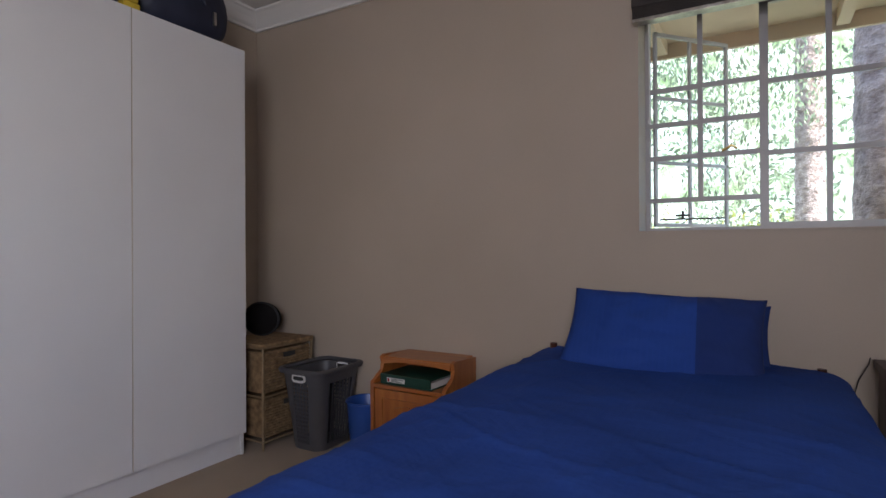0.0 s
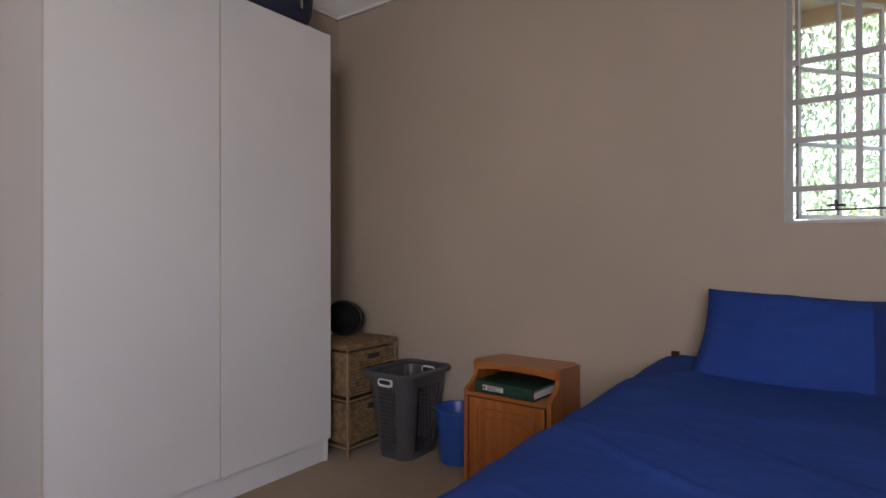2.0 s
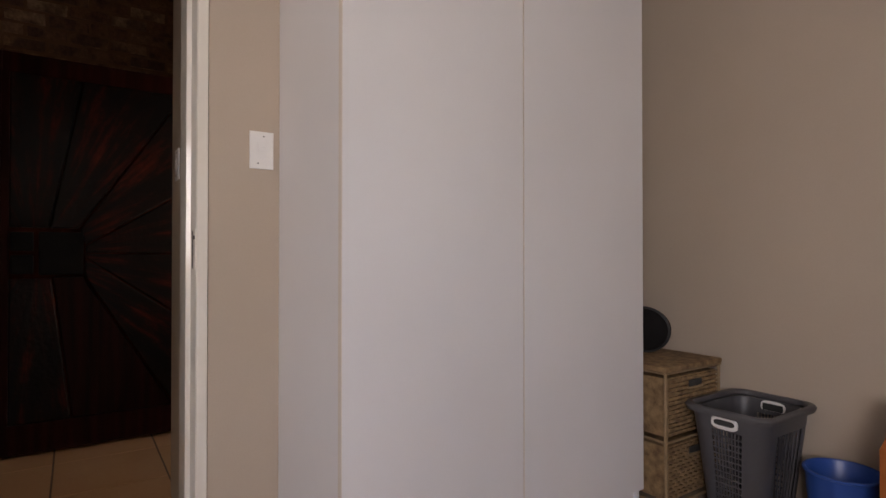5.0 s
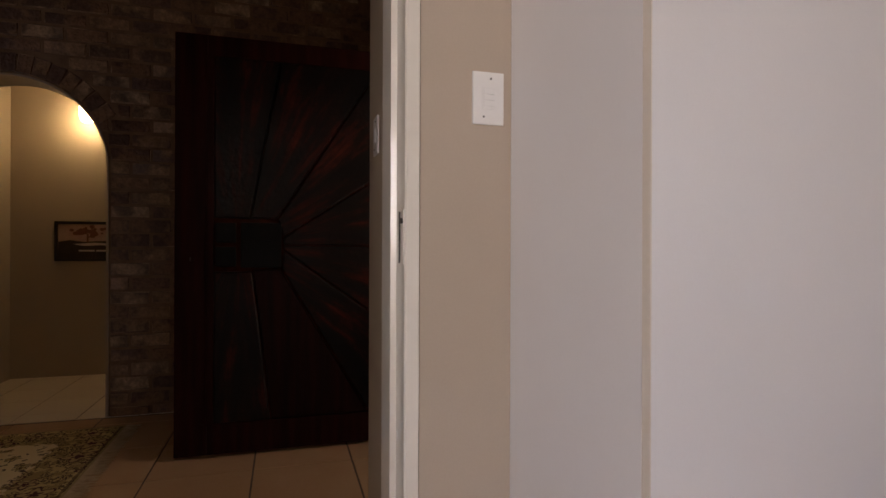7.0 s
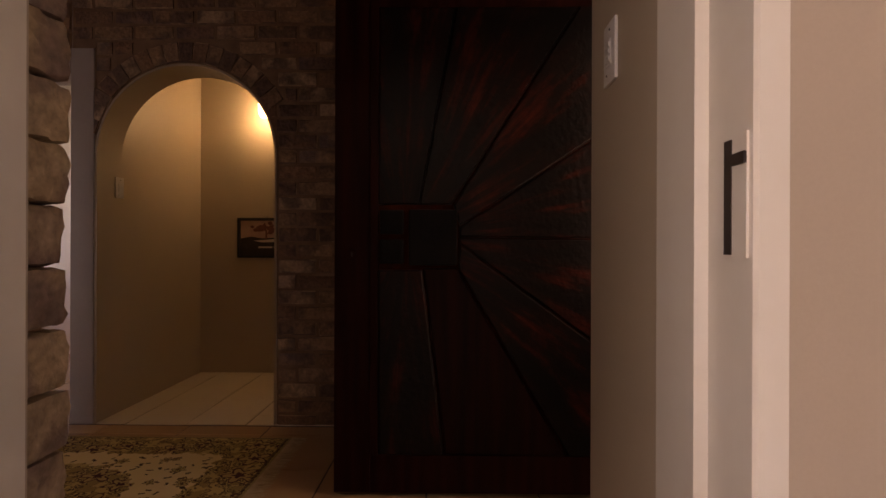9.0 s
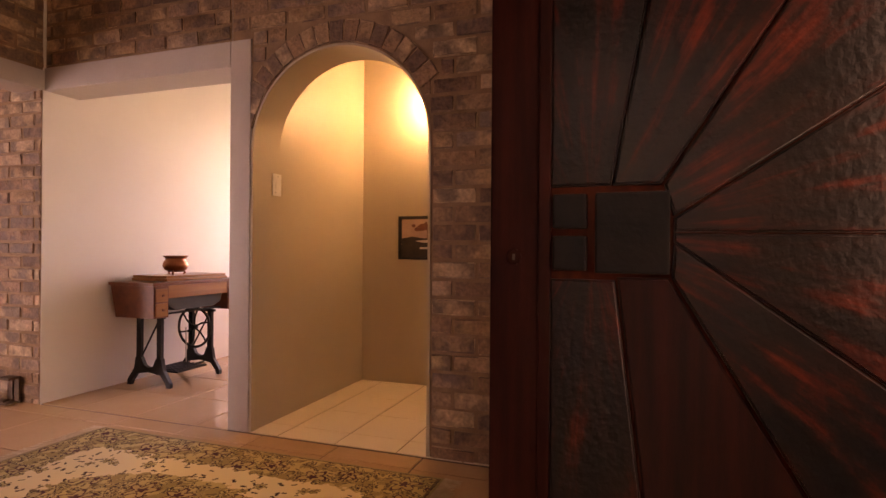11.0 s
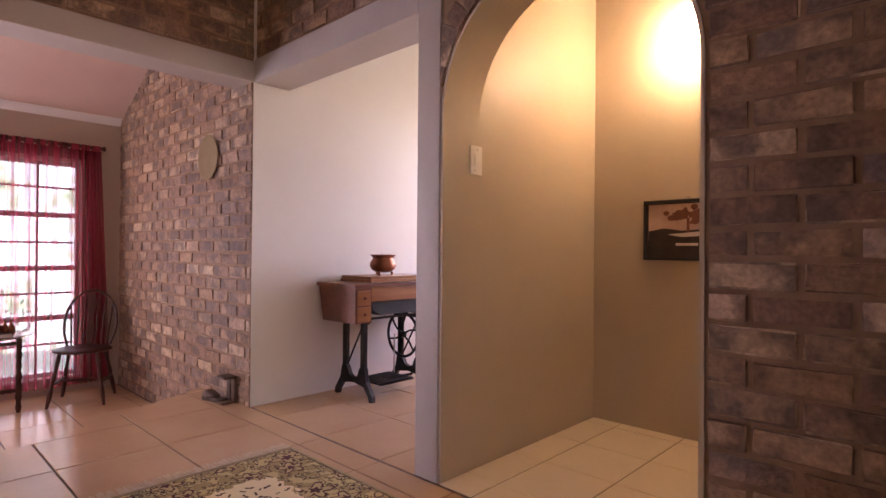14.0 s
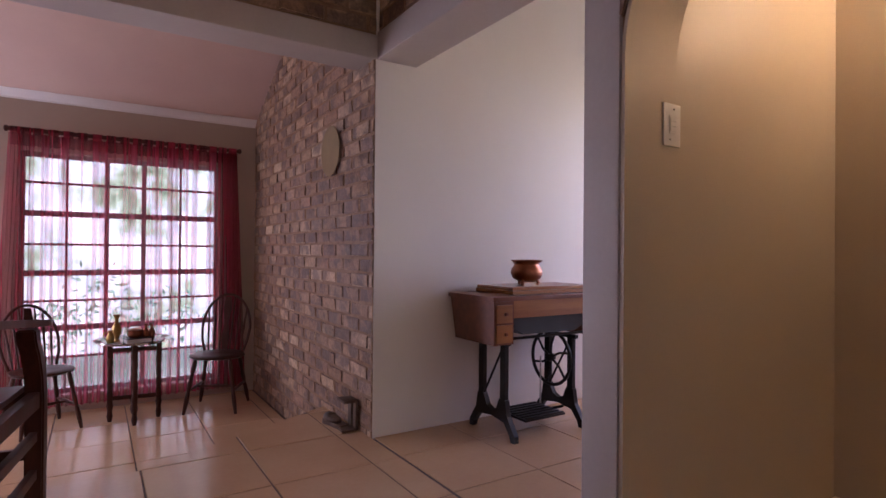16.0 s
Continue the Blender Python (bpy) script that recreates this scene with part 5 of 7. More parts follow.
    part("cord", tube([(-0.33, BY - 0.05, 2.07), (-0.328, BY - 0.045, 1.66)], 0.0022, 6), PLASTIC_WHITE, b)
    part("cord_toggle", lathe([(0.004, 0), (0.007, 0.01), (0.004, 0.03)], 10, Matrix.Translation((-0.328, BY - 0.045, 1.635))), PLASTIC_WHITE, b)


wardrobe()
travel_bag()
bed()
pillow("blue cotton pillow with a darker end panel leaning on the wall", BLUE_CLOTH, BLUE_DARK, pose(-0.265, 2.375, 0.729, -26, 2.5, 4), h=0.2, d=0.095, split=0.35)
pillow("navy pillow tucked behind the blue one", BLUE_DARK, BLUE_DARK, pose(-0.185, 2.54, 0.715, -6, 0, 0), w=0.312, h=0.15, d=0.05, split=0.9)
nightstand()
laundry_basket()
waste_bin()
rattan_drawers()
switch_plate(pose(BX, 0.776, 1.361, 0, 0, -90))
bedroom_window()


def bedside_box():
    b = thing("bedside_table", "dark wooden bedside table beyond the bed", "bedside table", m=pose(0.64, 2.38, 0) @ Matrix.Diagonal((1, 1, 1.2, 1)))
    part("tabletop", box(-0.2, 0.2, -0.2, 0.2, 0.545, 0.57, bevel=0.004), DARK_WOOD, b, "", None)
    part("body", box(-0.185, 0.185, -0.185, 0.195, 0.08, 0.543), DARK_WOOD, b, "", None)
    part("drawer_front", box(-0.175, 0.175, -0.198, -0.186, 0.36, 0.53, bevel=0.003), DARK_WOOD, b, "", None)
    part("knob", lathe([(0.006, 0), (0.014, 0.014), (0.012, 0.022)], 14, Matrix.Translation((0, -0.198, 0.445)) @ Matrix.Rotation(radians(90), 4, "X")), BRASS, b)
    for x in (-0.17, 0.15):
        for y in (-0.17, 0.16):
            part("leg", box(x, x + 0.03, y, y + 0.03, 0, 0.08), DARK_WOOD, b, "", None)
    c = thing("lamp_cord", "thin black cord hanging down the wall", "cable")
    part("cord", tube([(0.435, 2.605, 0.685), (0.43, 2.60, 0.66), (0.40, 2.60, 0.60), (0.375, 2.60, 0.50), (0.36, 2.605, 0.30), (0.34, 2.605, 0.05), (0.34, 2.60, 0.005)], 0.0022, 6), BLACK, c)


bedside_box()
# ---- hall and sewing room ----
def grow(pts, d):
    """A convex outline with every side moved outwards by d."""
    n = len(pts)
    area = sum(pts[k - 1][0] * pts[k][1] - pts[k][0] * pts[k - 1][1] for k in range(n))
    sides = []
    for k in range(n):
        a, b = Vector(pts[k - 1]), Vector(pts[k])
        u = (b - a).normalized()
        nrm = Vector((u.y, -u.x)) * (1 if area > 0 else -1)
        sides.append((a + nrm * d, u))
    out = []
    for k in range(n):
        (p, u), (q, v) = sides[k], sides[(k + 1) % n]
        den = u.x * v.y - u.y * v.x
        s = ((q.x - p.x) * v.y - (q.y - p.y) * v.x) / den
        out.append((p.x + u.x * s, p.y + u.y * s))
    return out


def front_door():
    d = thing("front_door", "dark carved sunburst wooden front door standing open", "door")
    x0, x1 = -4.495, -4.452
    part("stile", box(x0, x1, -0.18, -0.037, 0.015, 2.03, bevel=0.005), DOOR_WOOD, d, "", None)
    part("stile", box(x0, x1, 0.862, 0.985, 0.015, 2.03, bevel=0.005), DOOR_PLANK, d, "", None)
    part("top_rail", box(x0, x1, -0.037, 0.862, 1.93, 2.03, bevel=0.004), DOOR_WOOD, d, "", None)
    part("bottom_rail", box(x0, x1, -0.037, 0.862, 0.015, 0.165, bevel=0.004), DOOR_WOOD, d, "", None)
    part("backing", box(x0 + 0.004, x1 - 0.022, -0.037, 0.862, 0.165, 1.93), DOOR_BACK, d, "red-brown backing board", None)
    for y, z0, z1 in ((-0.040, 0.165, 1.93), (0.856, 0.165, 1.93)):
        part("moulding", box(x1 - 0.012, x1 + 0.004, y, y + (0.012 if y > 0 else 0.034), z0, z1, bevel=0.004), DOOR_LIT_EDGE if y > 0 else DOOR_WOOD, d, "", None)
    rays = [
        [(0.0, 1.158), (0.152, 1.158), (0.293, 1.925), (0.0, 1.925)],
        [(0.166, 1.158), (0.280, 1.158), (0.772, 1.925), (0.307, 1.925)],
        [(0.296, 1.15), (0.318, 1.075), (0.850, 1.428), (0.850, 1.925), (0.788, 1.925)],
        [(0.320, 1.060), (0.850, 1.412), (0.850, 1.026), (0.320, 1.030)],
        [(0.320, 1.018), (0.850, 1.012), (0.850, 0.615), (0.320, 1.000)],
        [(0.320, 0.985), (0.850, 0.598), (0.850, 0.172), (0.748, 0.172), (0.316, 0.905)],
        [(0.300, 0.898), (0.728, 0.172), (0.266, 0.172), (0.178, 0.898)],
        [(0.0, 0.890), (0.163, 0.890), (0.248, 0.172), (0.0, 0.172)],
    ]
    for k, pts in enumerate(rays):
        my, mz = sum(p[0] for p in pts) / len(pts), sum(p[1] for p in pts) / len(pts)
        pts = grow(pts, 0.0045)
        bm = prism(pts, x1 - 0.023, x1 + 0.004 + 0.003 * (k % 3), 0)
        edges = [e for e in bm.edges if all(v.co.x > x1 - 0.01 for v in e.verts)]
        bmesh.ops.bevel(bm, geom=edges, offset=0.006, segments=3, affect="EDGES")
        part("ray_plank", bm, DOOR_WORN if k == 6 else DOOR_RAY, d, "charred and waxed plank", 40)
    for y0, y1, z0, z1 in ((0.116, 0.304, 0.914, 1.132), (0.002, 0.092, 1.036, 1.130), (0.002, 0.092, 0.920, 1.014)):
        part("boss", box(x1 - 0.023, x1 + 0.014, y0 - 0.001, y1 + 0.001, z0 - 0.001, z1 + 0.001, bevel=0.007), DOOR_PLANK, d, "square carved block", None)
    turn = Matrix.Translation((x1, -0.11, 0.955)) @ Matrix.Rotation(radians(90), 4, "Y")
    esc = part("escutcheon", lathe([(0.022, -0.001), (0.022, 0.002), (0.018, 0.0035), (0.008, 0.003)], 22, turn), DOOR_WOOD, d, "round dark keyhole plate")
    # dark chip on the plate gives the keyhole's shade; nothing is cut
    part("keyhole", box(x1 + 0.003, x1 + 0.0042, -0.1135, -0.1065, 0.946, 0.964), INK_SHADE, esc, "", None)
    part("knot", lathe([(0.014, 0), (0.012, 0.004), (0.006, -0.002)], 12, Matrix.Translation((x1 - 0.002, 0.655, 0.855)) @ Matrix.Rotation(radians(90), 4, "Y")), INK_SHADE, d, "dark knot hole")
    for z in (0.25, 1.05, 1.8):
        part("hinge", lathe([(0.008, 0), (0.008, 0.1)], 12, Matrix.Translation((-4.448, 0.992, z))), IRON, d)
    f = tagged(new("front_door_frame"), "dark wooden front door frame", "door frame", kind="structure")
    part("post", box(-4.60, -4.50, 1.0, 1.12, 0, 2.1), DOOR_WOOD, f, "", None)
    part("post", box(-3.68, -3.585, 1.0, 1.12, 0, 2.1), DOOR_WOOD, f, "", None)
    part("head", box(-4.60, -3.585, 1.0, 1.12, 2.1, 2.2), DOOR_WOOD, f, "", None)


def picture():
    p = thing("framed_picture", "small landscape picture in a black frame on the niche wall", "picture", m=pose(-6.56, -1.17, 1.06, 0, 0, -90))
    w, h, t = 0.225, 0.156, 0.016
    for a, b, c, d in ((-w, w, h - t, h), (-w, w, -h, -h + t), (-w, -w + t, -h + t, h - t), (w - t, w, -h + t, h - t)):
        part("frame_bar", box(a, b, 0.001, 0.018, c, d, bevel=0.002), BLACK, p, "", None)
    part("backing", box(-w + t, w - t, 0.001, 0.006, -h + t, h - t), ART_DARK, p, "", None)
    art = part("print", box(-w + t + 0.008, w - t - 0.008, 0.006, 0.007, -0.055, h - t - 0.006), ART_SKY, p, "pinkish evening sky", None)
    bm = prism([(-0.2, -0.055), (0.2, -0.055), (0.2, -0.005), (0.12, 0.010), (0.03, -0.004), (-0.06, 0.002), (-0.2, 0.006)], 0.007, 0.0076, 1)
    part("hill", bm, ART_DARK, art, "", None)
    bm = prism([(-0.19, -0.020), (-0.05, -0.010), (0.10, -0.022), (0.03, -0.036), (-0.10, -0.030), (-0.19, -0.040)], 0.0076, 0.008, 1)
    part("path", bm, ART_PALE, art, "", None)
    part("trunk", box(-0.008, 0.006, 0.0076, 0.0082, -0.01, 0.06), ART_RED, art, "", None)
    bm = bmesh.new()
    rnd = random.Random(4)
    for k in range(46):
        cx, cz, r = rnd.gauss(0, 0.05), 0.075 + rnd.gauss(0, 0.016), rnd.uniform(0.006, 0.017)
        bm.faces.new([bm.verts.new((cx + r * math.cos(a) * 1.3, 0.0078 + k * 0.00001, cz + r * math.sin(a))) for a in [math.pi * j / 4 for j in range(8)]])
    part("tree_crown", bm, ART_RED, art, "", None)
    part("caption_strip", box(-w + t + 0.008, w - t - 0.008, 0.006, 0.0072, -0.086, -0.062), ART_DARK, p, "", None)
    for a, b in ((-0.19, -0.06), (-0.05, 0.06)):
        part("print_bar", box(a, b, 0.0072, 0.0078, -0.080, -0.067), ART_PALE, p, "", None)
    part("lower_panel", box(-w + t + 0.008, w - t - 0.008, 0.006, 0.0072, -0.130, -0.092), ART_DARK, p, "", None)
    part("hanger", box(-0.012, 0.012, 0.002, 0.010, h, h + 0.012, bevel=0.002), STEEL, p, "", None)


def wall_lamp():
    w = thing("wall_lamp", "lit frosted wall lamp in the niche", "wall lamp", m=pose(-6.56, -1.16, 2.085))
    part("back_plate", box(0.001, 0.014, -0.05, 0.05, -0.07, 0.07, bevel=0.004), PLASTIC_WHITE, w)
    bm = bmesh.new()
    bmesh.ops.create_uvsphere(bm, u_segments=24, v_segments=14, radius=1)
    for v in bm.verts:
        s = lambda q, e: math.copysign(abs(q) ** e, q)
        v.co = Vector((0.045 + s(v.co.x, 0.7) * 0.03, s(v.co.y, 0.6) * 0.060, s(v.co.z, 0.6) * 0.10))
    part("shade", bm, LAMP_GLASS, w, "glowing frosted glass shade", 60)


def sewing_table():
    s = thing("sewing_table", "old treadle sewing machine table, oak top on black cast iron", "sewing table")
    x0, x1, yf, yb = -6.58, -5.745, -2.835, -3.225
    part("tabletop", box(x0 - 0.006, x1 + 0.012, yb - 0.008, yf + 0.012, 0.712, 0.735, bevel=0.004), OAK_RED, s, "red-brown oak top", None)
    part("folded_lid", box(x0 + 0.06, x1 - 0.17, yb, yf - 0.06, 0.736, 0.755, bevel=0.003), OAK, s, "", None)
    part("folded_lid", box(x0 + 0.06, x1 - 0.18, yb, yf - 0.075, 0.756, 0.774, bevel=0.003), OAK, s, "", None)
    for a, b in ((x1 - 0.125, x1), (x0, x0 + 0.125)):
        c = part("drawer_case", prism([(yf, 0.711), (yf, 0.492), (yb + 0.05, 0.492), (yb, 0.711)], a, b, 0), OAK_RED, s, "tapered drawer case", None)
        for z in (0.503, 0.603):
            dr = part("drawer", box(a + 0.012, b - 0.012, yf + 0.001, yf + 0.008, z, z + 0.090, bevel=0.002), OAK, c, "", None)
            part("knob", lathe([(0.004, 0), (0.010, 0.010), (0.008, 0.018)], 12, Matrix.Translation(((a + b) / 2, yf + 0.008, z + 0.045)) @ Matrix.Rotation(radians(-90), 4, "X")), OAK_RED, s)
    part("front_flap", box(x0 + 0.127, x1 - 0.127, yf - 0.02, yf - 0.002, 0.622, 0.711, bevel=0.003), OAK, s, "amber drop front", None)
    part("rear_rail", box(x0 + 0.127, x1 - 0.127, yb + 0.004, yb + 0.02, 0.622, 0.711), OAK_RED, s, "", None)
    # near-black block: shade of the recess below the top put into colour
    belly = [(x0 + 0.15, 0.625), (x1 - 0.15, 0.625), (x1 - 0.16, 0.565), (x1 - 0.22, 0.530), (x0 + 0.25, 0.528), (x0 + 0.17, 0.56)]
    part("machine_tray", prism(belly, yb + 0.06, yf - 0.03, 1), INK_SHADE, s, "dark filler for the shaded recess under the top", None)
    part("cross_bar", tube([(x0 + 0.13, -2.90, 0.508), (x1 - 0.13, -2.90, 0.508)], 0.008), IRON, s)
    for x in (-5.865, -6.345):
        f = part("leg_frame", box(x - 0.012, x + 0.012, -3.13, -2.86, 0.480, 0.500), IRON, s, "cast iron leg frame", None)
        for y in (-2.90, -3.085):
            part("leg", box(x - 0.014, x + 0.014, y - 0.020, y + 0.020, 0.15, 0.492, bevel=0.006), IRON, f, "", None)
        foot = [(-2.80, 0.0), (-2.80, 0.035), (-2.86, 0.12), (-2.875, 0.20), (-2.925, 0.20), (-2.95, 0.145), (-2.99, 0.13), (-3.03, 0.145), (-3.06, 0.20), (-3.11, 0.20), (-3.125, 0.12), (-3.185, 0.035), (-3.185, 0.0), (-3.155, 0.0), (-3.145, 0.03), (-3.10, 0.085), (-2.99, 0.10), (-2.885, 0.085), (-2.84, 0.03), (-2.83, 0.0)]
        part("foot", prism(foot, x - 0.014, x + 0.014, 0), IRON, f, "arched iron foot", None)
        part("brace", tube([(x, -2.91, 0.47), (x, -3.075, 0.19)], 0.006), IRON, f)
    cx, cy, cz, r = -6.285, -3.0, 0.360, 0.152
    wh = part("flywheel", tube([(cx, cy + r * math.cos(2 * math.pi * k / 40), cz + r * math.sin(2 * math.pi * k / 40)) for k in range(40)], 0.010, 8, closed=True), IRON, s, "spoked iron flywheel", 60)
    part("hub", lathe([(0.02, -0.02), (0.024, 0), (0.02, 0.02)], 14, Matrix.Translation((cx, cy, cz)) @ Matrix.Rotation(radians(90), 4, "Y")), IRON, wh)
    for k in range(6):
        a = math.pi * k / 3 + 0.3
        mid = (cx, cy + 0.5 * r * math.cos(a + 0.18), cz + 0.5 * r * math.sin(a + 0.18))
        part("spoke", tube([(cx, cy, cz), mid, (cx, cy + r * math.cos(a), cz + r * math.sin(a))], 0.007), IRON, wh)
    tr = part("treadle", box(-6.23, -5.95, -3.07, -2.83, 0.085, 0.097), IRON, s, "slotted iron treadle plate", None)
    for k in range(7):
        y = -3.06 + 0.036 * k
        part("treadle_rib", box(-6.22, -5.96, y, y + 0.012, 0.097, 0.104), IRON, tr, "", None)
    part("treadle_rod", tube([(-6.33, -2.95, 0.088), (-5.88, -2.95, 0.088)], 0.008), IRON, s)
    part("pitman_rod", tube([(-6.262, -3.06, 0.36), (-6.225, -3.02, 0.10)], 0.005), STEEL, s)

    p = thing("copper_pot", "small round copper pot on three feet standing on the folded lid", "pot", m=pose(-6.125, -3.03, 0.775) @ Matrix.Diagonal((1.5, 1.5, 1.14, 1)))
    part("pot_body", lathe([(0.001, 0.016), (0.030, 0.018), (0.052, 0.034), (0.060, 0.058), (0.057, 0.080), (0.047, 0.098), (0.046, 0.104), (0.056, 0.118), (0.060, 0.122), (0.056, 0.124), (0.042, 0.106), (0.040, 0.10), (0.05, 0.06), (0.001, 0.024)], 36), COPPER, p, "", 60)
    for k in range(3):
        a = 2 * math.pi * k / 3 + 0.5
        c, q = math.cos(a), math.sin(a)
        part("pot_foot", tube([(0.036 * c, 0.036 * q, 0.03), (0.044 * c, 0.044 * q, 0.012), (0.038 * c, 0.038 * q, 0.0)], 0.006, 8), COPPER, p)


def door_stop():
    d = thing("boot_doorstop", "old brown rusted metal boot-shaped doorstop beside the brick pier", "doorstop", m=pose(-5.215, -3.50, 0, 0, 0, 0))
    sole = [(-0.045, -0.02), (-0.045, 0.03), (0.0, 0.035), (0.06, 0.028), (0.11, 0.036), (0.14, 0.02), (0.15, -0.005), (0.135, -0.03), (0.09, -0.04), (0.0, -0.028)]
    bm = prism([(x, y) for x, y in sole], 0, 0.022, 2)
    part("sole", bm, RUSTY, d, "", None, at=pose(0, 0, 0, 0, 0, -75))
    bm = bmesh.new()
    bmesh.ops.create_uvsphere(bm, u_segments=20, v_segments=12, radius=1)
    for v in bm.verts:
        v.co = Vector((0.075 + v.co.x * 0.072, v.co.y * 0.034, 0.032 + v.co.z * 0.028 * (1.25 if v.co.x > 0 else 0.8)))
    part("toe", bm, RUSTY, d, "rounded worn toe", 60, at=pose(0, 0, 0, 0, 0, -75))
    part("upright", box(-0.055, -0.043, -0.002, 0.045, 0.0, 0.15, bevel=0.004), RUSTY, d)
    part("upright", box(-0.055, -0.043, 0.062, 0.102, 0.0, 0.15, bevel=0.004), RUSTY, d)
    part("cap_plate", box(-0.058, 0.02, -0.004, 0.104, 0.15, 0.164, bevel=0.003), RUSTY, d)
    part("base_plate", box(-0.058, 0.03, -0.004, 0.104, 0.0005, 0.012, bevel=0.003), RUSTY, d)


def rug():
    r = thing("rug", "worn floral rug with olive border and cream field", "rug", m=pose(-4.425, -1.505, 0.001))
    bm = bmesh.new()
    nx, ny = 30, 44
    g = {}
    for i in range(nx + 1):
        for j in range(ny + 1):
            x, y = -0.675 + 1.35 * i / nx, -0.975 + 1.95 * j / ny
            z = 0.010 + 0.003 * noise.noise(Vector((x * 3, y * 3, 0)))
            if i in (0, nx) or j in (0, ny):
                z = 0.001
            g[i, j] = bm.verts.new((x, y, z))
    for i in range(nx):
        for j in range(ny):
            bm.faces.new((g[i, j], g[i + 1, j], g[i + 1, j + 1], g[i, j + 1]))
    part("woven_face", bm, RUG, r, "woven floral pile", 60)
    for sgn in (-1, 1):
        bm = bmesh.new()
        rnd = random.Random(sgn)
        for k in range(220):
            x = -0.672 + 1.344 * k / 219
            y0, y1 = sgn * 0.972, sgn * (1.045 + rnd.uniform(-0.012, 0.012))
            dx = rnd.uniform(-0.008, 0.008)
            vs = [bm.verts.new(q) for q in ((x - 0.0035, y0, 0.005), (x + 0.0035, y0, 0.005), (x + dx + 0.003, y1, 0.002), (x + dx - 0.003, y1, 0.002), (x, y0, 0.0005), (x + dx, y1, 0.0005))]
            for q in ((0, 1, 2, 3), (0, 4, 5, 3), (1, 4, 5, 2)):
                bm.faces.new([vs[i] for i in q])
        tagged(part("fringe", bm, FRINGE, r, "pale cotton fringe", None), kind="stuff")


front_door()
picture()
wall_lamp()
sewing_table()
door_stop()
rug()
switch_plate(pose(-3.417, HY, 1.378, 0, 0, 180))
switch_plate(pose(-5.505, -1.69, 1.333, 0, 0, 0))


# ---- sitting room ----
def turned(a, b, radii, steps=12):
    a, b = Vector(a), Vector(b)
    n = len(radii) - 1
    return tube([a.lerp(b, k / n) for k in range(n + 1)], 0.01, steps, radii=radii)


LEG = [0.011, 0.014, 0.017, 0.018, 0.016, 0.012, 0.017, 0.017, 0.013, 0.015, 0.018, 0.017, 0.013]


def windsor_chair():
    c = thing("windsor_chair", "dark-stained hoop-back wooden chair near the curtained window", "chair", "chairs by the window")
    bm = lathe([(0.001, 0.415), (0.19, 0.418), (0.212, 0.428), (0.212, 0.440), (0.20, 0.447), (0.10, 0.440), (0.001, 0.438)], 40)
    for v in bm.verts:
        v.co.y *= 0.98
        if v.co.y > 0:
            v.co.x *= 1.06
    part("seat", bm, DARK_WOOD, c, "saddled dark wooden seat", 50)
    for x, y in ((-1, 1), (1, 1), (-1, -1), (1, -1)):
        a, b = (x * 0.205, y * 0.20, 0.0), (x * 0.135, y * 0.135, 0.425)
        part("leg", turned(a, b, LEG), DARK_WOOD, c)
    for x in (-1, 1):
        part("side_stretcher", turned((x * 0.176, 0.173, 0.178), (x * 0.176, -0.173, 0.178), [0.008, 0.011, 0.014, 0.011, 0.008]), DARK_WOOD, c)
    part("cross_stretcher", turned((-0.176, 0, 0.178), (0.176, 0, 0.178), [0.008, 0.011, 0.014, 0.011, 0.008]), DARK_WOOD, c)
    hoop = []
    for k in range(31):
        a = math.pi * k / 30
        x, z = -0.205 * math.cos(a), 0.62 + 0.285 * math.sin(a)
        hoop.append((x, -0.185 - 0.13 * (z - 0.44) / 0.46, z))
    low = [(-0.165, -0.17, 0.44), (-0.195, -0.20, 0.54)]
    part("hoop", tube(low + hoop + [(-p[0], p[1], p[2]) for p in reversed(low)], 0.0115, 10), DARK_WOOD, c, "steam-bent hoop back", 60)
    for k in range(7):
        u = (k - 3) / 3
        xb, xt = 0.135 * u, 0.165 * u
        zt = 0.62 + 0.285 * math.sqrt(max(0, 1 - (xt / 0.205) ** 2))
        yb, yt = -0.175, -0.185 - 0.13 * (zt - 0.44) / 0.46
        if k == 3:
            prof = [(-0.018, 0), (-0.035, 0.12), (-0.016, 0.24), (-0.034, 0.36), (-0.022, 0.465), (0.022, 0.465), (0.034, 0.36), (0.016, 0.24), (0.035, 0.12), (0.018, 0)]
            bm = prism(prof, -0.005, 0.005, 1)
            part("splat", bm, DARK_WOOD, c, "shaped back splat", None, at=Matrix.Translation((0, -0.177, 0.438)) @ Matrix.Rotation(radians(15.5), 4, "X"))
        else:
            part("spindle", turned((xb, yb, 0.438), (xt, yt, zt), [0.006, 0.008, 0.009, 0.008, 0.006], 8), DARK_WOOD, c)
    return c


chair = windsor_chair()
chair.matrix_basis = pose(-4.905, -5.29, SZ, 0, 0, -27) @ Matrix.Diagonal((0.93, 0.93, 0.96, 1))
copy_thing(chair, pose(-3.78, -5.33, SZ, 0, 0, 24) @ Matrix.Diagonal((0.93, 0.93, 0.96, 1)))


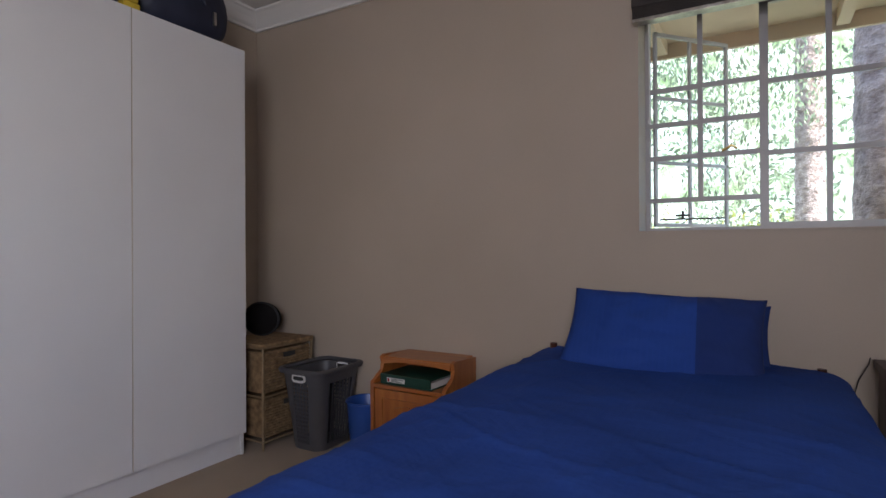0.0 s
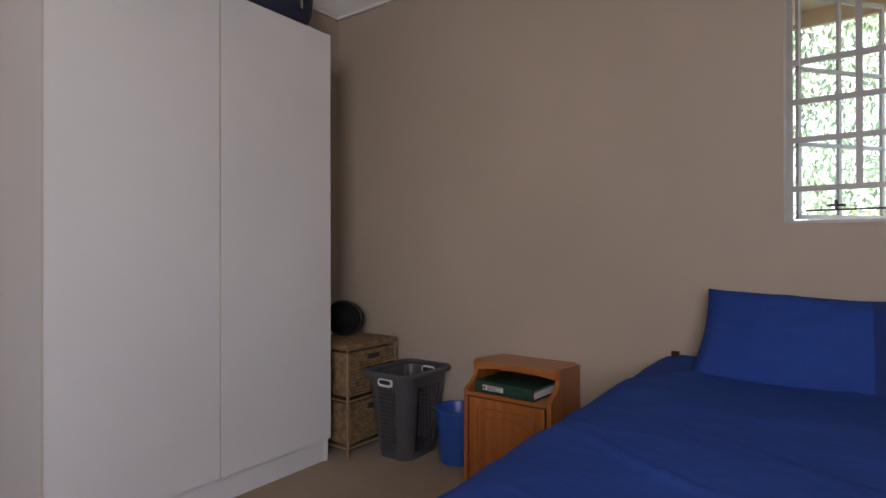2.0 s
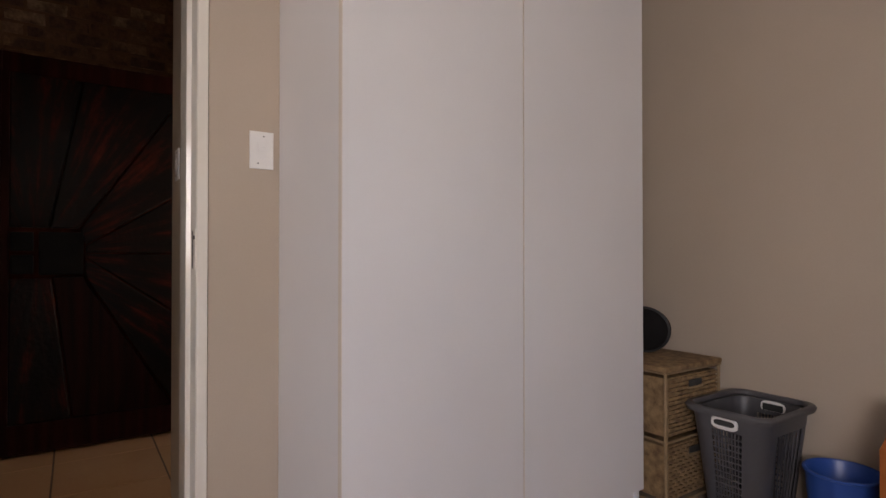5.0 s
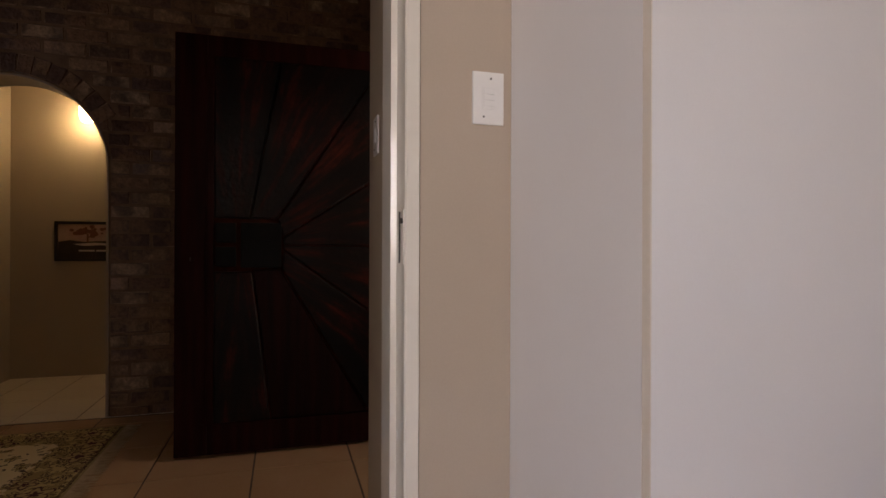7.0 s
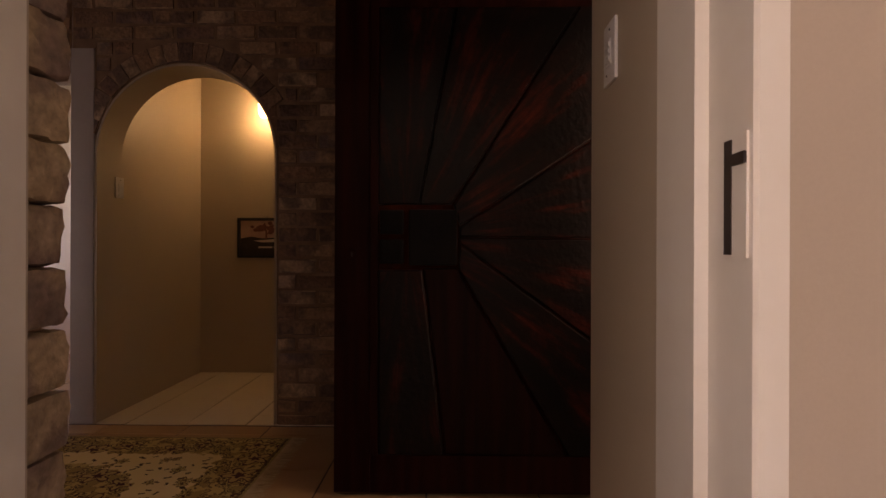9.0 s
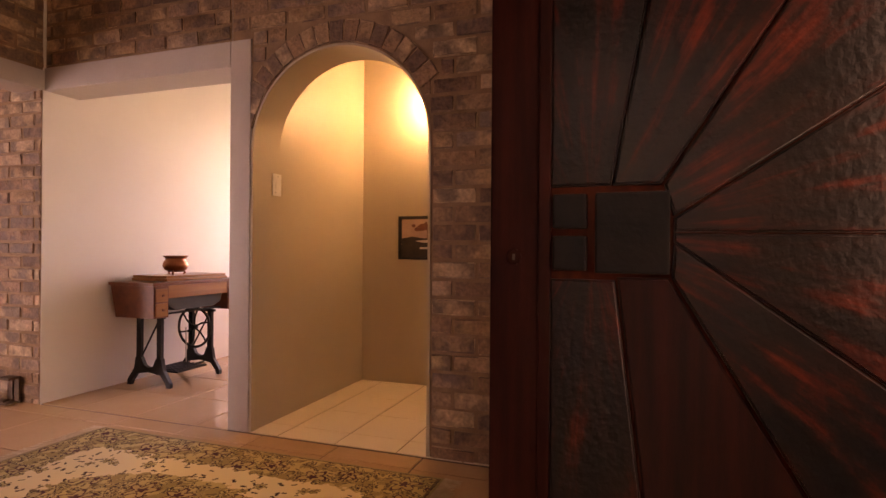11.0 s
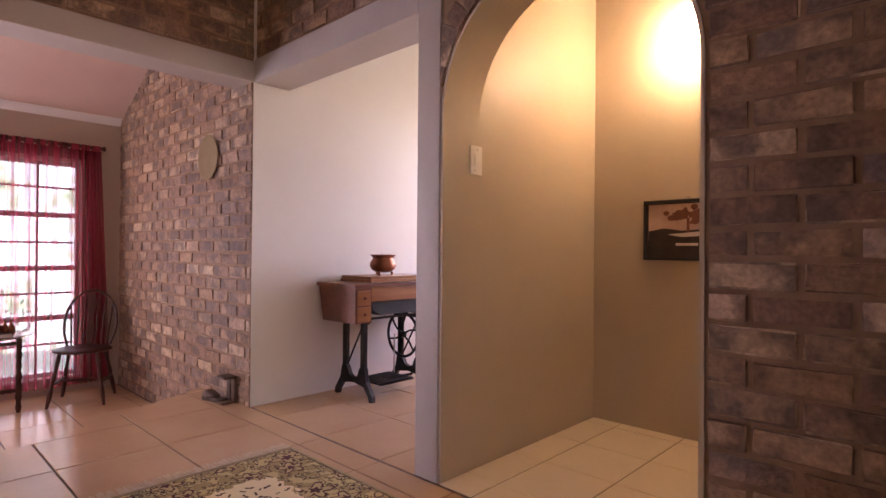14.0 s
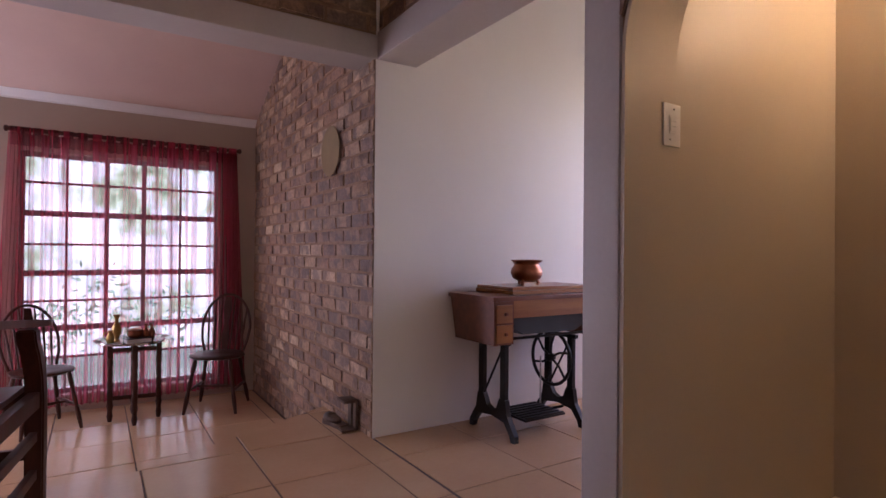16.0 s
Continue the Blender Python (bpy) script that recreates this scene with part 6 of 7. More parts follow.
def side_table():
    t = thing("tray_table", "round metal tray on a folding dark wooden stand", "table", m=pose(-4.325, -5.28, SZ) @ Matrix.Diagonal((0.86, 0.86, 1.14, 1)))
    part("tray", lathe([(0.001, 0.500), (0.27, 0.500), (0.285, 0.508), (0.298, 0.514), (0.298, 0.518), (0.28, 0.513), (0.26, 0.506), (0.001, 0.506)], 48), TRAY, t, "pale etched metal tray", 50)
    legs = [(-0.19, 0.02), (0.17, -0.02), (0.0, 0.19), (-0.01, -0.19)]
    radii = [0.015, 0.024, 0.017, 0.026, 0.018, 0.024, 0.018, 0.026, 0.018, 0.024, 0.017, 0.026, 0.018, 0.022]
    for x, y in legs:
        part("leg", turned((x, y, 0), (x, y, 0.44), radii), DARK_WOOD, t, "turned leg")
        part("leg_block", box(x - 0.02, x + 0.02, y - 0.02, y + 0.02, 0.40, 0.499, bevel=0.004), DARK_WOOD, t)
        part("leg_block", box(x - 0.02, x + 0.02, y - 0.02, y + 0.02, 0.115, 0.175, bevel=0.004), DARK_WOOD, t)
    for a, b in ((0, 1), (2, 3)):
        for z in (0.145, 0.45):
            part("rail", tube([(*legs[a], z), (*legs[b], z)], 0.013, 6), DARK_WOOD, t)
    top = SZ + 0.578
    v = thing("brass_vase", "tall slim brass vase on the tray table", "vase", m=pose(-4.215, -5.26, top))
    part("vase_body", lathe([(0.022, 0), (0.024, 0.006), (0.012, 0.016), (0.014, 0.03), (0.030, 0.06), (0.034, 0.085), (0.028, 0.11), (0.013, 0.135), (0.011, 0.16), (0.020, 0.185), (0.026, 0.195)], 28), BRASS, v, "", 60)
    v = thing("brass_jug", "small brass jug on the tray table", "jug", m=pose(-4.175, -5.20, top))
    part("jug_body", lathe([(0.018, 0), (0.025, 0.02), (0.027, 0.04), (0.016, 0.065), (0.013, 0.08), (0.02, 0.092)], 24), BRASS, v, "", 60)
    part("handle", tube([(0.018, 0, 0.08), (0.04, 0, 0.07), (0.042, 0, 0.045), (0.026, 0, 0.03)], 0.004), BRASS, v)
    b = thing("book", "dark closed book lying on the tray table", "book", m=pose(-4.34, -5.16, top, 0, 0, 12))
    part("pages", box(-0.078, 0.078, -0.053, 0.053, 0.004, 0.030), PAPER, b, "", None)
    for z in (0.0, 0.030):
        part("cover", box(-0.082, 0.082, -0.056, 0.056, z, z + 0.004, bevel=0.001), BLACK, b, "", None)
    part("spine", box(-0.084, -0.081, -0.056, 0.056, 0, 0.034), BLACK, b, "", None)
    p = thing("copper_bowl", "round dark copper bowl with lid standing on the book", "bowl", m=pose(-4.325, -5.165, top + 0.0345))
    part("bowl_body", lathe([(0.03, 0), (0.045, 0.008), (0.052, 0.028), (0.048, 0.046), (0.053, 0.054), (0.045, 0.058), (0.03, 0.064), (0.008, 0.07)], 28), COPPER, p, "", 60)
    for x, y in ((-4.395, -5.20), (-4.435, -5.225)):
        v = thing("bud_vase", "little dark metal bud vase on the tray table", "vase", "bud vases", pose(x, y, top))
        part("vase_body", lathe([(0.016, 0), (0.022, 0.02), (0.026, 0.05), (0.018, 0.078), (0.009, 0.095), (0.009, 0.115), (0.016, 0.125)], 22), COPPER, v, "", 60)


def armchair():
    a = thing("armchair", "heavy dark wooden armchair at the edge of the step", "chair", m=pose(-3.90, -3.235, 0, 0, 0, -9))
    W, D = 0.56, 0.52
    s_curve = [(0.0, 0.0), (0.0, 0.30), (0.0, 0.40), (0.015, 0.48), (0.055, 0.56), (0.10, 0.615), (0.12, 0.668)]
    for x in (0.0, W):
        pts = [(x, y - 0.0, z) for y, z in s_curve]
        bm = bmesh.new()
        w = 0.03
        rows = []
        for q in pts:
            rows.append([bm.verts.new((q[0] + i, q[1] + j, q[2])) for i, j in ((-w, -w), (w, -w), (w, w), (-w, w))])
        for lo, hi in zip(rows, rows[1:]):
            for k in range(4):
                n = (k + 1) % 4
                bm.faces.new((lo[k], lo[n], hi[n], hi[k]))
        bm.faces.new(rows[0])
        bm.faces.new(rows[-1])
        bmesh.ops.bevel(bm, geom=[e for e in bm.edges], offset=0.006, segments=2, affect="EDGES")
        part("front_post", bm, DARK_WOOD, a, "curved arm post", 50)
        part("arm", prism([(-0.045, -0.015), (-0.05, 0.03), (-0.03, D * 0.5), (-0.025, D), (0.025, D), (0.03, D * 0.5), (0.05, 0.03), (0.045, -0.015), (0.02, -0.035), (-0.02, -0.035)], 0.665, 0.69, 2), DARK_WOOD, a, "flat shaped arm", None, at=Matrix.Translation((x, 0, -0.002)) @ Matrix.Translation((0, 0, 0.665)) @ Matrix.Rotation(radians(6), 4, "X") @ Matrix.Translation((0, 0, -0.665)))
        part("back_post", tube([(x, D, 0), (x, D, 0.42), (x, D + 0.03, 0.7), (x, D + 0.09, 1.0)], 0.024, 10), DARK_WOOD, a)
        for z in (0.12, 0.26):
            part("side_stretcher", box(x - 0.012, x + 0.012, 0.03, D - 0.02, z - 0.018, z + 0.018, bevel=0.004), DARK_WOOD, a)
        part("seat_rail", box(x - 0.018, x + 0.018, 0.03, D - 0.02, 0.365, 0.425, bevel=0.004), DARK_WOOD, a)
    part("seat_rail", box(0.03, W - 0.03, -0.018, 0.018, 0.365, 0.425, bevel=0.004), DARK_WOOD, a)
    part("seat_rail", box(0.02, W - 0.02, D - 0.018, D + 0.018, 0.365, 0.425, bevel=0.004), DARK_WOOD, a)
    part("front_stretcher", box(0.03, W - 0.03, -0.012, 0.012, 0.17, 0.21, bevel=0.004), DARK_WOOD, a)
    part("seat", box(0.03, W - 0.03, 0.02, D - 0.02, 0.426, 0.450, bevel=0.008), DARK_WOOD, a, "dark wooden seat")
    for z in (0.60, 0.74, 0.88):
        part("back_slat", box(0.02, W - 0.02, D + 0.005 + (z - 0.45) * 0.12, D + 0.027 + (z - 0.45) * 0.12, z, z + 0.06, bevel=0.005), DARK_WOOD, a)
    part("crest_rail", box(-0.01, W + 0.01, D + 0.068, D + 0.096, 0.985, 1.05, bevel=0.01), DARK_WOOD, a)


def sitting_window():
    w = tagged(new("window_2"), "full-height white steel window with many small panes", "window", kind="structure")
    y = SY - 0.11
    for a, b in ((WS0, WS0 + 0.03), (WS1 - 0.03, WS1)):
        part("window_frame", box(a, b, y - 0.02, y + 0.03, WSB, WST), WINDOW_PAINT, w, "", None)
    for a, b in ((WSB, WSB + 0.04), (WST - 0.03, WST)):
        part("window_frame", box(WS0 + 0.03, WS1 - 0.03, y - 0.02, y + 0.03, a, b), WINDOW_PAINT, w, "", None)
    for x in (-4.415, -4.155):
        part("mullion", box(x - 0.016, x + 0.016, y - 0.018, y + 0.026, WSB + 0.04, WST - 0.03), WINDOW_PAINT, w, "", None)
    for x in (-4.69, -3.89):
        part("glazing_bar", box(x - 0.009, x + 0.009, y - 0.01, y + 0.015, WSB + 0.04, WST - 0.03), WINDOW_PAINT, w, "", None)
    for k, z in enumerate((0.12, 0.345, 0.555, 0.77, 0.99, 1.225, 1.46)):
        t = 0.022 if k in (1, 3, 5) else 0.009
        part("transom" if t > 0.02 else "glazing_bar", box(WS0 + 0.03, WS1 - 0.03, y - 0.012, y + 0.018, z - t, z + t), WINDOW_PAINT, w, "", None)
    g = part("pane", box(WS0 + 0.03, WS1 - 0.03, y - 0.001, y + 0.001, WSB + 0.04, WST - 0.03), GLASS, w, "clear glass", None)
    g.visible_shadow = False
    part("window_sill", box(WS0, WS1, y + 0.03, SY + 0.004, WSB - 0.006, WSB + 0.006), PAINT_CREAM, w, "", None)


def curtains():
    y = -5.63
    rod = thing("curtain_rod", "dark wooden curtain rod with knob ends", "curtain rod")
    part("pole", tube([(-5.11, y, 1.812), (-3.55, y, 1.812)], 0.016, 12), DARK_WOOD, rod)
    for x, sgn in ((-5.11, -1), (-3.55, 1)):
        part("finial", lathe([(0.013, 0), (0.022, 0.008), (0.022, 0.022), (0.010, 0.03)], 14, Matrix.Translation((x, y, 1.812)) @ Matrix.Rotation(radians(90 * sgn), 4, "Y")), DARK_WOOD, rod)
    for x in (-5.06, -3.62):
        part("bracket", box(x - 0.008, x + 0.008, SY, y, 1.80, 1.818), DARK_WOOD, rod, "", None)
    for name, xa, xb, mat_, lab, waves, amp in (
        ("curtain", -5.105, -4.945, CURTAIN_SIDE, "gathered raspberry voile curtain at the window's edge", 7, 0.030),
        ("curtain", -3.68, -3.555, CURTAIN_SIDE, "gathered raspberry voile curtain at the window's edge", 6, 0.030),
        ("curtain", -4.95, -4.31, CURTAIN, "sheer raspberry voile tab-top curtain drawn across the window", 13, 0.028),
        ("curtain", -4.31, -3.675, CURTAIN, "sheer raspberry voile tab-top curtain drawn across the window", 13, 0.028),
    ):
        c = thing(name, lab, "curtain", "voile curtains")
        bm = bmesh.new()
        nx, nz = waves * 10, 26
        g = {}
        seed = xa * 7
        for i in range(nx + 1):
            for j in range(nz + 1):
                u, v = i / nx, j / nz
                z = 1.785 - 2.0 * v
                ph = u * waves * 2 * math.pi + 1.3 * noise.noise(Vector((u * 5, v * 1.5, seed)))
                yy = y + amp * math.sin(ph) * (0.6 + 0.4 * v) + 0.012 * noise.noise(Vector((u * 9, v * 3, seed)))
                x = xa + (xb - xa) * u + 0.006 * math.cos(ph)
                if mat_ is CURTAIN_SIDE:
                    x += 0.09 * v * (u - 1 if xa < -4.5 else u)
                g[i, j] = bm.verts.new((x, yy, z))
        for i in range(nx):
            for j in range(nz):
                bm.faces.new((g[i, j], g[i + 1, j], g[i + 1, j + 1], g[i, j + 1]))
        part("cloth", bm, mat_, c, "", 80)
        bm = bmesh.new()
        for i in range(nx):
            p0 = [xa + (xb - xa) * k / nx for k in (i, i + 1)]
            ys = [y - 0.016 + amp * math.sin(k / nx * waves * 2 * math.pi) for k in (i, i + 1)]
            bm.faces.new([bm.verts.new(co) for co in ((p0[0], ys[0], 1.787), (p0[1], ys[1], 1.787), (p0[1], ys[1], 1.70), (p0[0], ys[0], 1.70))])
        part("heading", bm, CURTAIN_SIDE, c, "doubled darker heading", 80)
        n = max(2, round((xb - xa) / 0.085))
        for k in range(n):
            x = xa + (xb - xa) * (k + 0.5) / n
            bm = bmesh.new()
            ring = [(y + 0.018 * math.cos(a), 1.805 + 0.027 * math.sin(a)) for a in [2 * math.pi * j / 14 for j in range(14)]]
            for j in range(14):
                p, q = ring[j], ring[(j + 1) % 14]
                bm.faces.new([bm.verts.new(co) for co in ((x - 0.030, *p), (x + 0.030, *p), (x + 0.030, *q), (x - 0.030, *q))])
            part("tab", bm, CURTAIN_SIDE, c, "tab loop over the rod", 80)


def wall_plate():
    p = thing("wall_plate", "plain round brass plate hung on the brick wall", "plate", m=pose(-5.272, -3.835, 1.557, 0, 90, 0))
    part("disc", lathe([(0.001, 0.0), (0.14, 0.0), (0.150, 0.004), (0.152, 0.006), (0.149, 0.007), (0.137, 0.004), (0.001, 0.003)], 48), BRASS_DULL, p, "", 50)


side_table()
armchair()
sitting_window()
curtains()
wall_plate()


# ---- outside ----
def leaf_cloud(name, label, centres, count, mat_, seed, size=0.07, hang=0.0):
    rnd = random.Random(seed)
    bm = bmesh.new()
    for _ in range(count):
        cx, cy, cz, rx, ry, rz = rnd.choice(centres)
        d = Vector((rnd.gauss(0, 1), rnd.gauss(0, 1), rnd.gauss(0, 1))).normalized() * rnd.random() ** 0.4
        p = Vector((cx + d.x * rx, cy + d.y * ry, cz + d.z * rz))
        s = size * rnd.uniform(0.6, 1.5)
        a = Vector((rnd.gauss(0, 1), rnd.gauss(0, 1), rnd.gauss(0, 1) - hang * 3)).normalized()
        b = a.cross(Vector((rnd.gauss(0, 1), rnd.gauss(0, 1), rnd.gauss(0, 1)))).normalized()
        bm.faces.new([bm.verts.new(q) for q in (p - a * s, p + b * s * 0.35, p + a * s, p - b * s * 0.35)])
    return tagged(new(name, mesh_of(name, bm, mat_)), label, "foliage", kind="stuff")


def palm(x, y, r, h, label):
    t = thing("palm_trunk", label, "tree", "garden palms", pose(x, y, -0.5))
    prof = []
    k = 0
    z = 0.0
    while z < h:
        rr = r * (1.15 - 0.25 * z / h)
        prof += [(rr * 1.012, z), (rr * 0.992, z + 0.07)]
        z += 0.08
    bm = lathe(prof, 28)
    for v in bm.verts:
        n = noise.noise(Vector((v.co.x * 9, v.co.y * 9, v.co.z * 5)))
        v.co.x *= 1 + 0.07 * n
        v.co.y *= 1 + 0.07 * n
    part("trunk", bm, BARK, t, "ringed shaggy palm trunk", 30)
    rnd = random.Random(int(x * 100))
    for k in range(14):
        a = 2 * math.pi * k / 14
        bm = bmesh.new()
        for j in range(40):
            s = j / 40
            px, pz = 0.2 + 2.0 * s, h - 0.1 + 0.9 * s - 1.9 * s * s
            for side in (-1, 1):
                q = Vector((px, 0, pz))
                tip = q + Vector((0.12, side * 0.45 * (1 - 0.6 * s), -0.18))
                bm.faces.new([bm.verts.new(c) for c in (q, q + Vector((0.03, 0, 0)), tip)])
        part("frond", bm, LEAF, t, "", None, at=Matrix.Rotation(a, 4, "Z"))


palm(0.85, 4.75, 0.19, 6.0, "thick shaggy palm trunk outside the bedroom window")
palm(0.66, 8.6, 0.16, 6.5, "slimmer grey palm trunk further off in the garden")
leaf_cloud("tree_foliage", "hanging sunlit tree foliage outside the bedroom window", [(-1.1, 6.2, 2.9, 0.8, 0.6, 0.7), (-0.35, 6.6, 3.3, 0.7, 0.6, 0.6), (0.2, 7.4, 3.0, 0.6, 0.6, 0.8), (-0.3, 7.2, 2.1, 0.45, 0.5, 1.0), (1.6, 8.5, 3.2, 1.0, 0.8, 0.9)], 5200, LEAF, 3, 0.034, 0.8)
leaf_cloud("shrub_foliage", "yellow-green shrubs in the sun", [(-1.2, 7.4, 1.1, 0.7, 0.5, 0.7), (-0.1, 7.8, 0.9, 0.5, 0.5, 0.75), (0.45, 9.5, 0.9, 0.6, 0.6, 0.9), (1.8, 9.0, 1.0, 0.9, 0.6, 1.0), (-2.2, 8, 1.2, 0.8, 0.6, 1.0)], 3600, LEAF_YELLOW, 5, 0.036)
leaf_cloud("far_foliage", "pale garden trees further off", [(-3.5, 13, 3.0, 1.4, 0.8, 1.8), (-1.5, 14, 4.2, 1.4, 0.8, 1.5), (0.6, 15, 2.4, 1.2, 0.8, 1.6), (2.4, 14, 4.0, 1.5, 0.8, 1.6), (-0.5, 15, 1.2, 1.8, 0.8, 1.0), (3.5, 15, 1.5, 1.5, 0.8, 1.2)], 3400, LEAF, 6, 0.10)
bm = bmesh.new()
add_box(bm, -3.2, 3.0, BY + 0.24, 3.62, 2.335, 2.35)
for x in (-2.2, -1.3, -0.42, 0.47, 1.36):
    add_box(bm, x - 0.03, x + 0.03, BY + 0.24, 3.60, 2.265, 2.335)
add_box(bm, -3.2, 3.0, 3.62, 3.65, 2.25, 2.43)
setting("eave_north", bm, SOFFIT, "peach painted eave with rafter ends", "eave")
# flat glowing panels in place of the distant garden
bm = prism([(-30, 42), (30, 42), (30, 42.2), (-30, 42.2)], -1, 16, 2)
setting("backdrop_north", bm, BACKDROP, "glowing panel coloured like hazy garden trees and sky", "backdrop")
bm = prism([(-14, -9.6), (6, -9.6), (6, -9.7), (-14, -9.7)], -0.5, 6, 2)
setting("backdrop_south", bm, BACKDROP_SOUTH, "glowing panel coloured like hazy garden trees and sky", "backdrop")

# slab out of view, added to stop sun reaching the voile
bm = bmesh.new()
add_box(bm, -5.8, -1.0, SY - 1.15, SY - 0.26, 2.3, 2.34)
setting("sun_block_south", bm, SOFFIT, "unseen eave added to keep sun off the sitting room curtain", "eave")
leaf_cloud("fern_foliage", "shaded green ferns outside the sitting room window", [(-4.9, -8.6, 0.1, 0.6, 0.4, 0.4), (-4.2, -8.8, 0.3, 0.5, 0.4, 0.6), (-3.7, -8.5, 0.0, 0.4, 0.4, 0.35)], 420, LEAF_SHADE, 12, 0.05)
# ---- tiles and bricks ----
def clip(poly, a, b, c):
    """Keeps the side of a line where a * x + b * y <= c."""
    out = []
    for k in range(len(poly)):
        p, q = poly[k - 1], poly[k]
        dp, dq = a * p[0] + b * p[1] - c, a * q[0] + b * q[1] - c
        if (dp < 0) != (dq < 0):
            f = dp / (dp - dq)
            out.append((p[0] + (q[0] - p[0]) * f, p[1] + (q[1] - p[1]) * f))
        if dq <= 0:
            out.append(q)
    return out


def lay_tiles(parent, poly, pitch, ox, oy, z, material, joint=0.007, thick=0.008):
    """Square tiles over a convex outline (counter-clockwise), each its own object; whole ones share a mesh."""
    whole = None
    xs, ys = [p[0] for p in poly], [p[1] for p in poly]
    h = (pitch - joint) / 2
    for i in range(math.floor((min(xs) - ox) / pitch), math.ceil((max(xs) - ox) / pitch)):
        for j in range(math.floor((min(ys) - oy) / pitch), math.ceil((max(ys) - oy) / pitch)):
            cx, cy = ox + (i + 0.5) * pitch, oy + (j + 0.5) * pitch
            cell = [(cx - h, cy - h), (cx + h, cy - h), (cx + h, cy + h), (cx - h, cy + h)]
            cut = cell
            for k in range(len(poly)):
                (x0, y0), (x1, y1) = poly[k - 1], poly[k]
                a, b = y1 - y0, x0 - x1
                n = math.hypot(a, b)
                if cut:
                    cut = clip(cut, a / n, b / n, (a * x0 + b * y0) / n - 0.002)
            if len(cut) < 3:
                continue
            area = abs(sum(cut[k - 1][0] * cut[k][1] - cut[k][0] * cut[k - 1][1] for k in range(len(cut)))) / 2
            if area < 0.0006:
                continue
            if area > (2 * h) ** 2 - 1e-6 and whole:
                me = whole
            else:
                bm = bmesh.new()
                e = 0.0022
                pts = [(x - cx, y - cy) for x, y in cut]
                mx, my = sum(p[0] for p in pts) / len(pts), sum(p[1] for p in pts) / len(pts)
                rows = []
                for f, zz in ((1, -thick), (1, -e), (1 - e / h, 0)):
                    rows.append([bm.verts.new((mx + (x - mx) * f, my + (y - my) * f, zz)) for x, y in pts])
                for lo, hi in zip(rows, rows[1:]):
                    for k in range(len(pts)):
                        bm.faces.new((lo[k - 1], lo[k], hi[k], hi[k - 1]))
                bm.faces.new(rows[-1])
                me = mesh_of("tile", bm, material)
                if area > (2 * h) ** 2 - 1e-6:
                    whole = me
            ob = new("tile", me)
            ob.parent = parent
            rnd = random.Random(i * 91 + j)
            ob.location = (cx, cy, z + rnd.uniform(-0.0006, 0.0006))
            ob.rotation_euler = (rnd.uniform(-0.0012, 0.0012), rnd.uniform(-0.0012, 0.0012), 0)


P = 0.447
lay_tiles(hall_floor, [(-5.285, -3.39), (-3.05, -3.39), (-3.05, 1.1), (-5.285, 1.1)], P, -4.702, -3.39, 0.0, TILE)
lay_tiles(hall_floor, [(-5.285, -3.94), (-4.24, -3.39), (-5.285, -3.39)], P, -4.702, -3.39, 0.0, TILE)
lay_tiles(hall_floor, [(-8.4, CORNER_Y), (-5.297, CORNER_Y), (-5.297, -1.84), (-8.4, -1.84)], P, -5.297, -2.06, 0.0, TILE)
lay_tiles(sit_floor, [(-5.27, SY), (-1.4, SY), (-1.4, -3.3), (-5.27, -3.3)], P, -4.29, -4.79, SZ, TILE)
lay_tiles(niche_floor, [(-6.56, -1.688), (-5.294, -1.688), (-5.294, 0.4), (-6.56, 0.4)], 0.335, -5.465, -1.185, 0.005, TILE_LIGHT, 0.006, 0.004)


def brick_meshes(prefix, length, height, depth, material, count=7, rough=0.003, seed=0):
    out = []
    for k in range(count):
        bm = bmesh.new()
        rnd = random.Random(seed * 50 + k)
        add_box(bm, -depth, 0.0, -length / 2, length / 2, -height / 2, height / 2)
        edges = [e for e in bm.edges if sum(v.co.x > -0.001 for v in e.verts) == 2]
        edges += [e for e in bm.edges if sum(v.co.x > -0.001 for v in e.verts) == 1]
        bmesh.ops.bevel(bm, geom=edges, offset=0.005, segments=2, affect="EDGES")
        for v in bm.verts:
            if v.co.x > -depth * 0.7:
                v.co += Vector((rnd.uniform(-1, 0.5), rnd.uniform(-1, 1), rnd.uniform(-1, 1))) * rough
        out.append(mesh_of("brick", bm, material, 50))
    return out


COURSE, LONG = 0.0805, 0.228
FULL = brick_meshes("brick", LONG - 0.012, COURSE - 0.011, 0.030, BRICK)


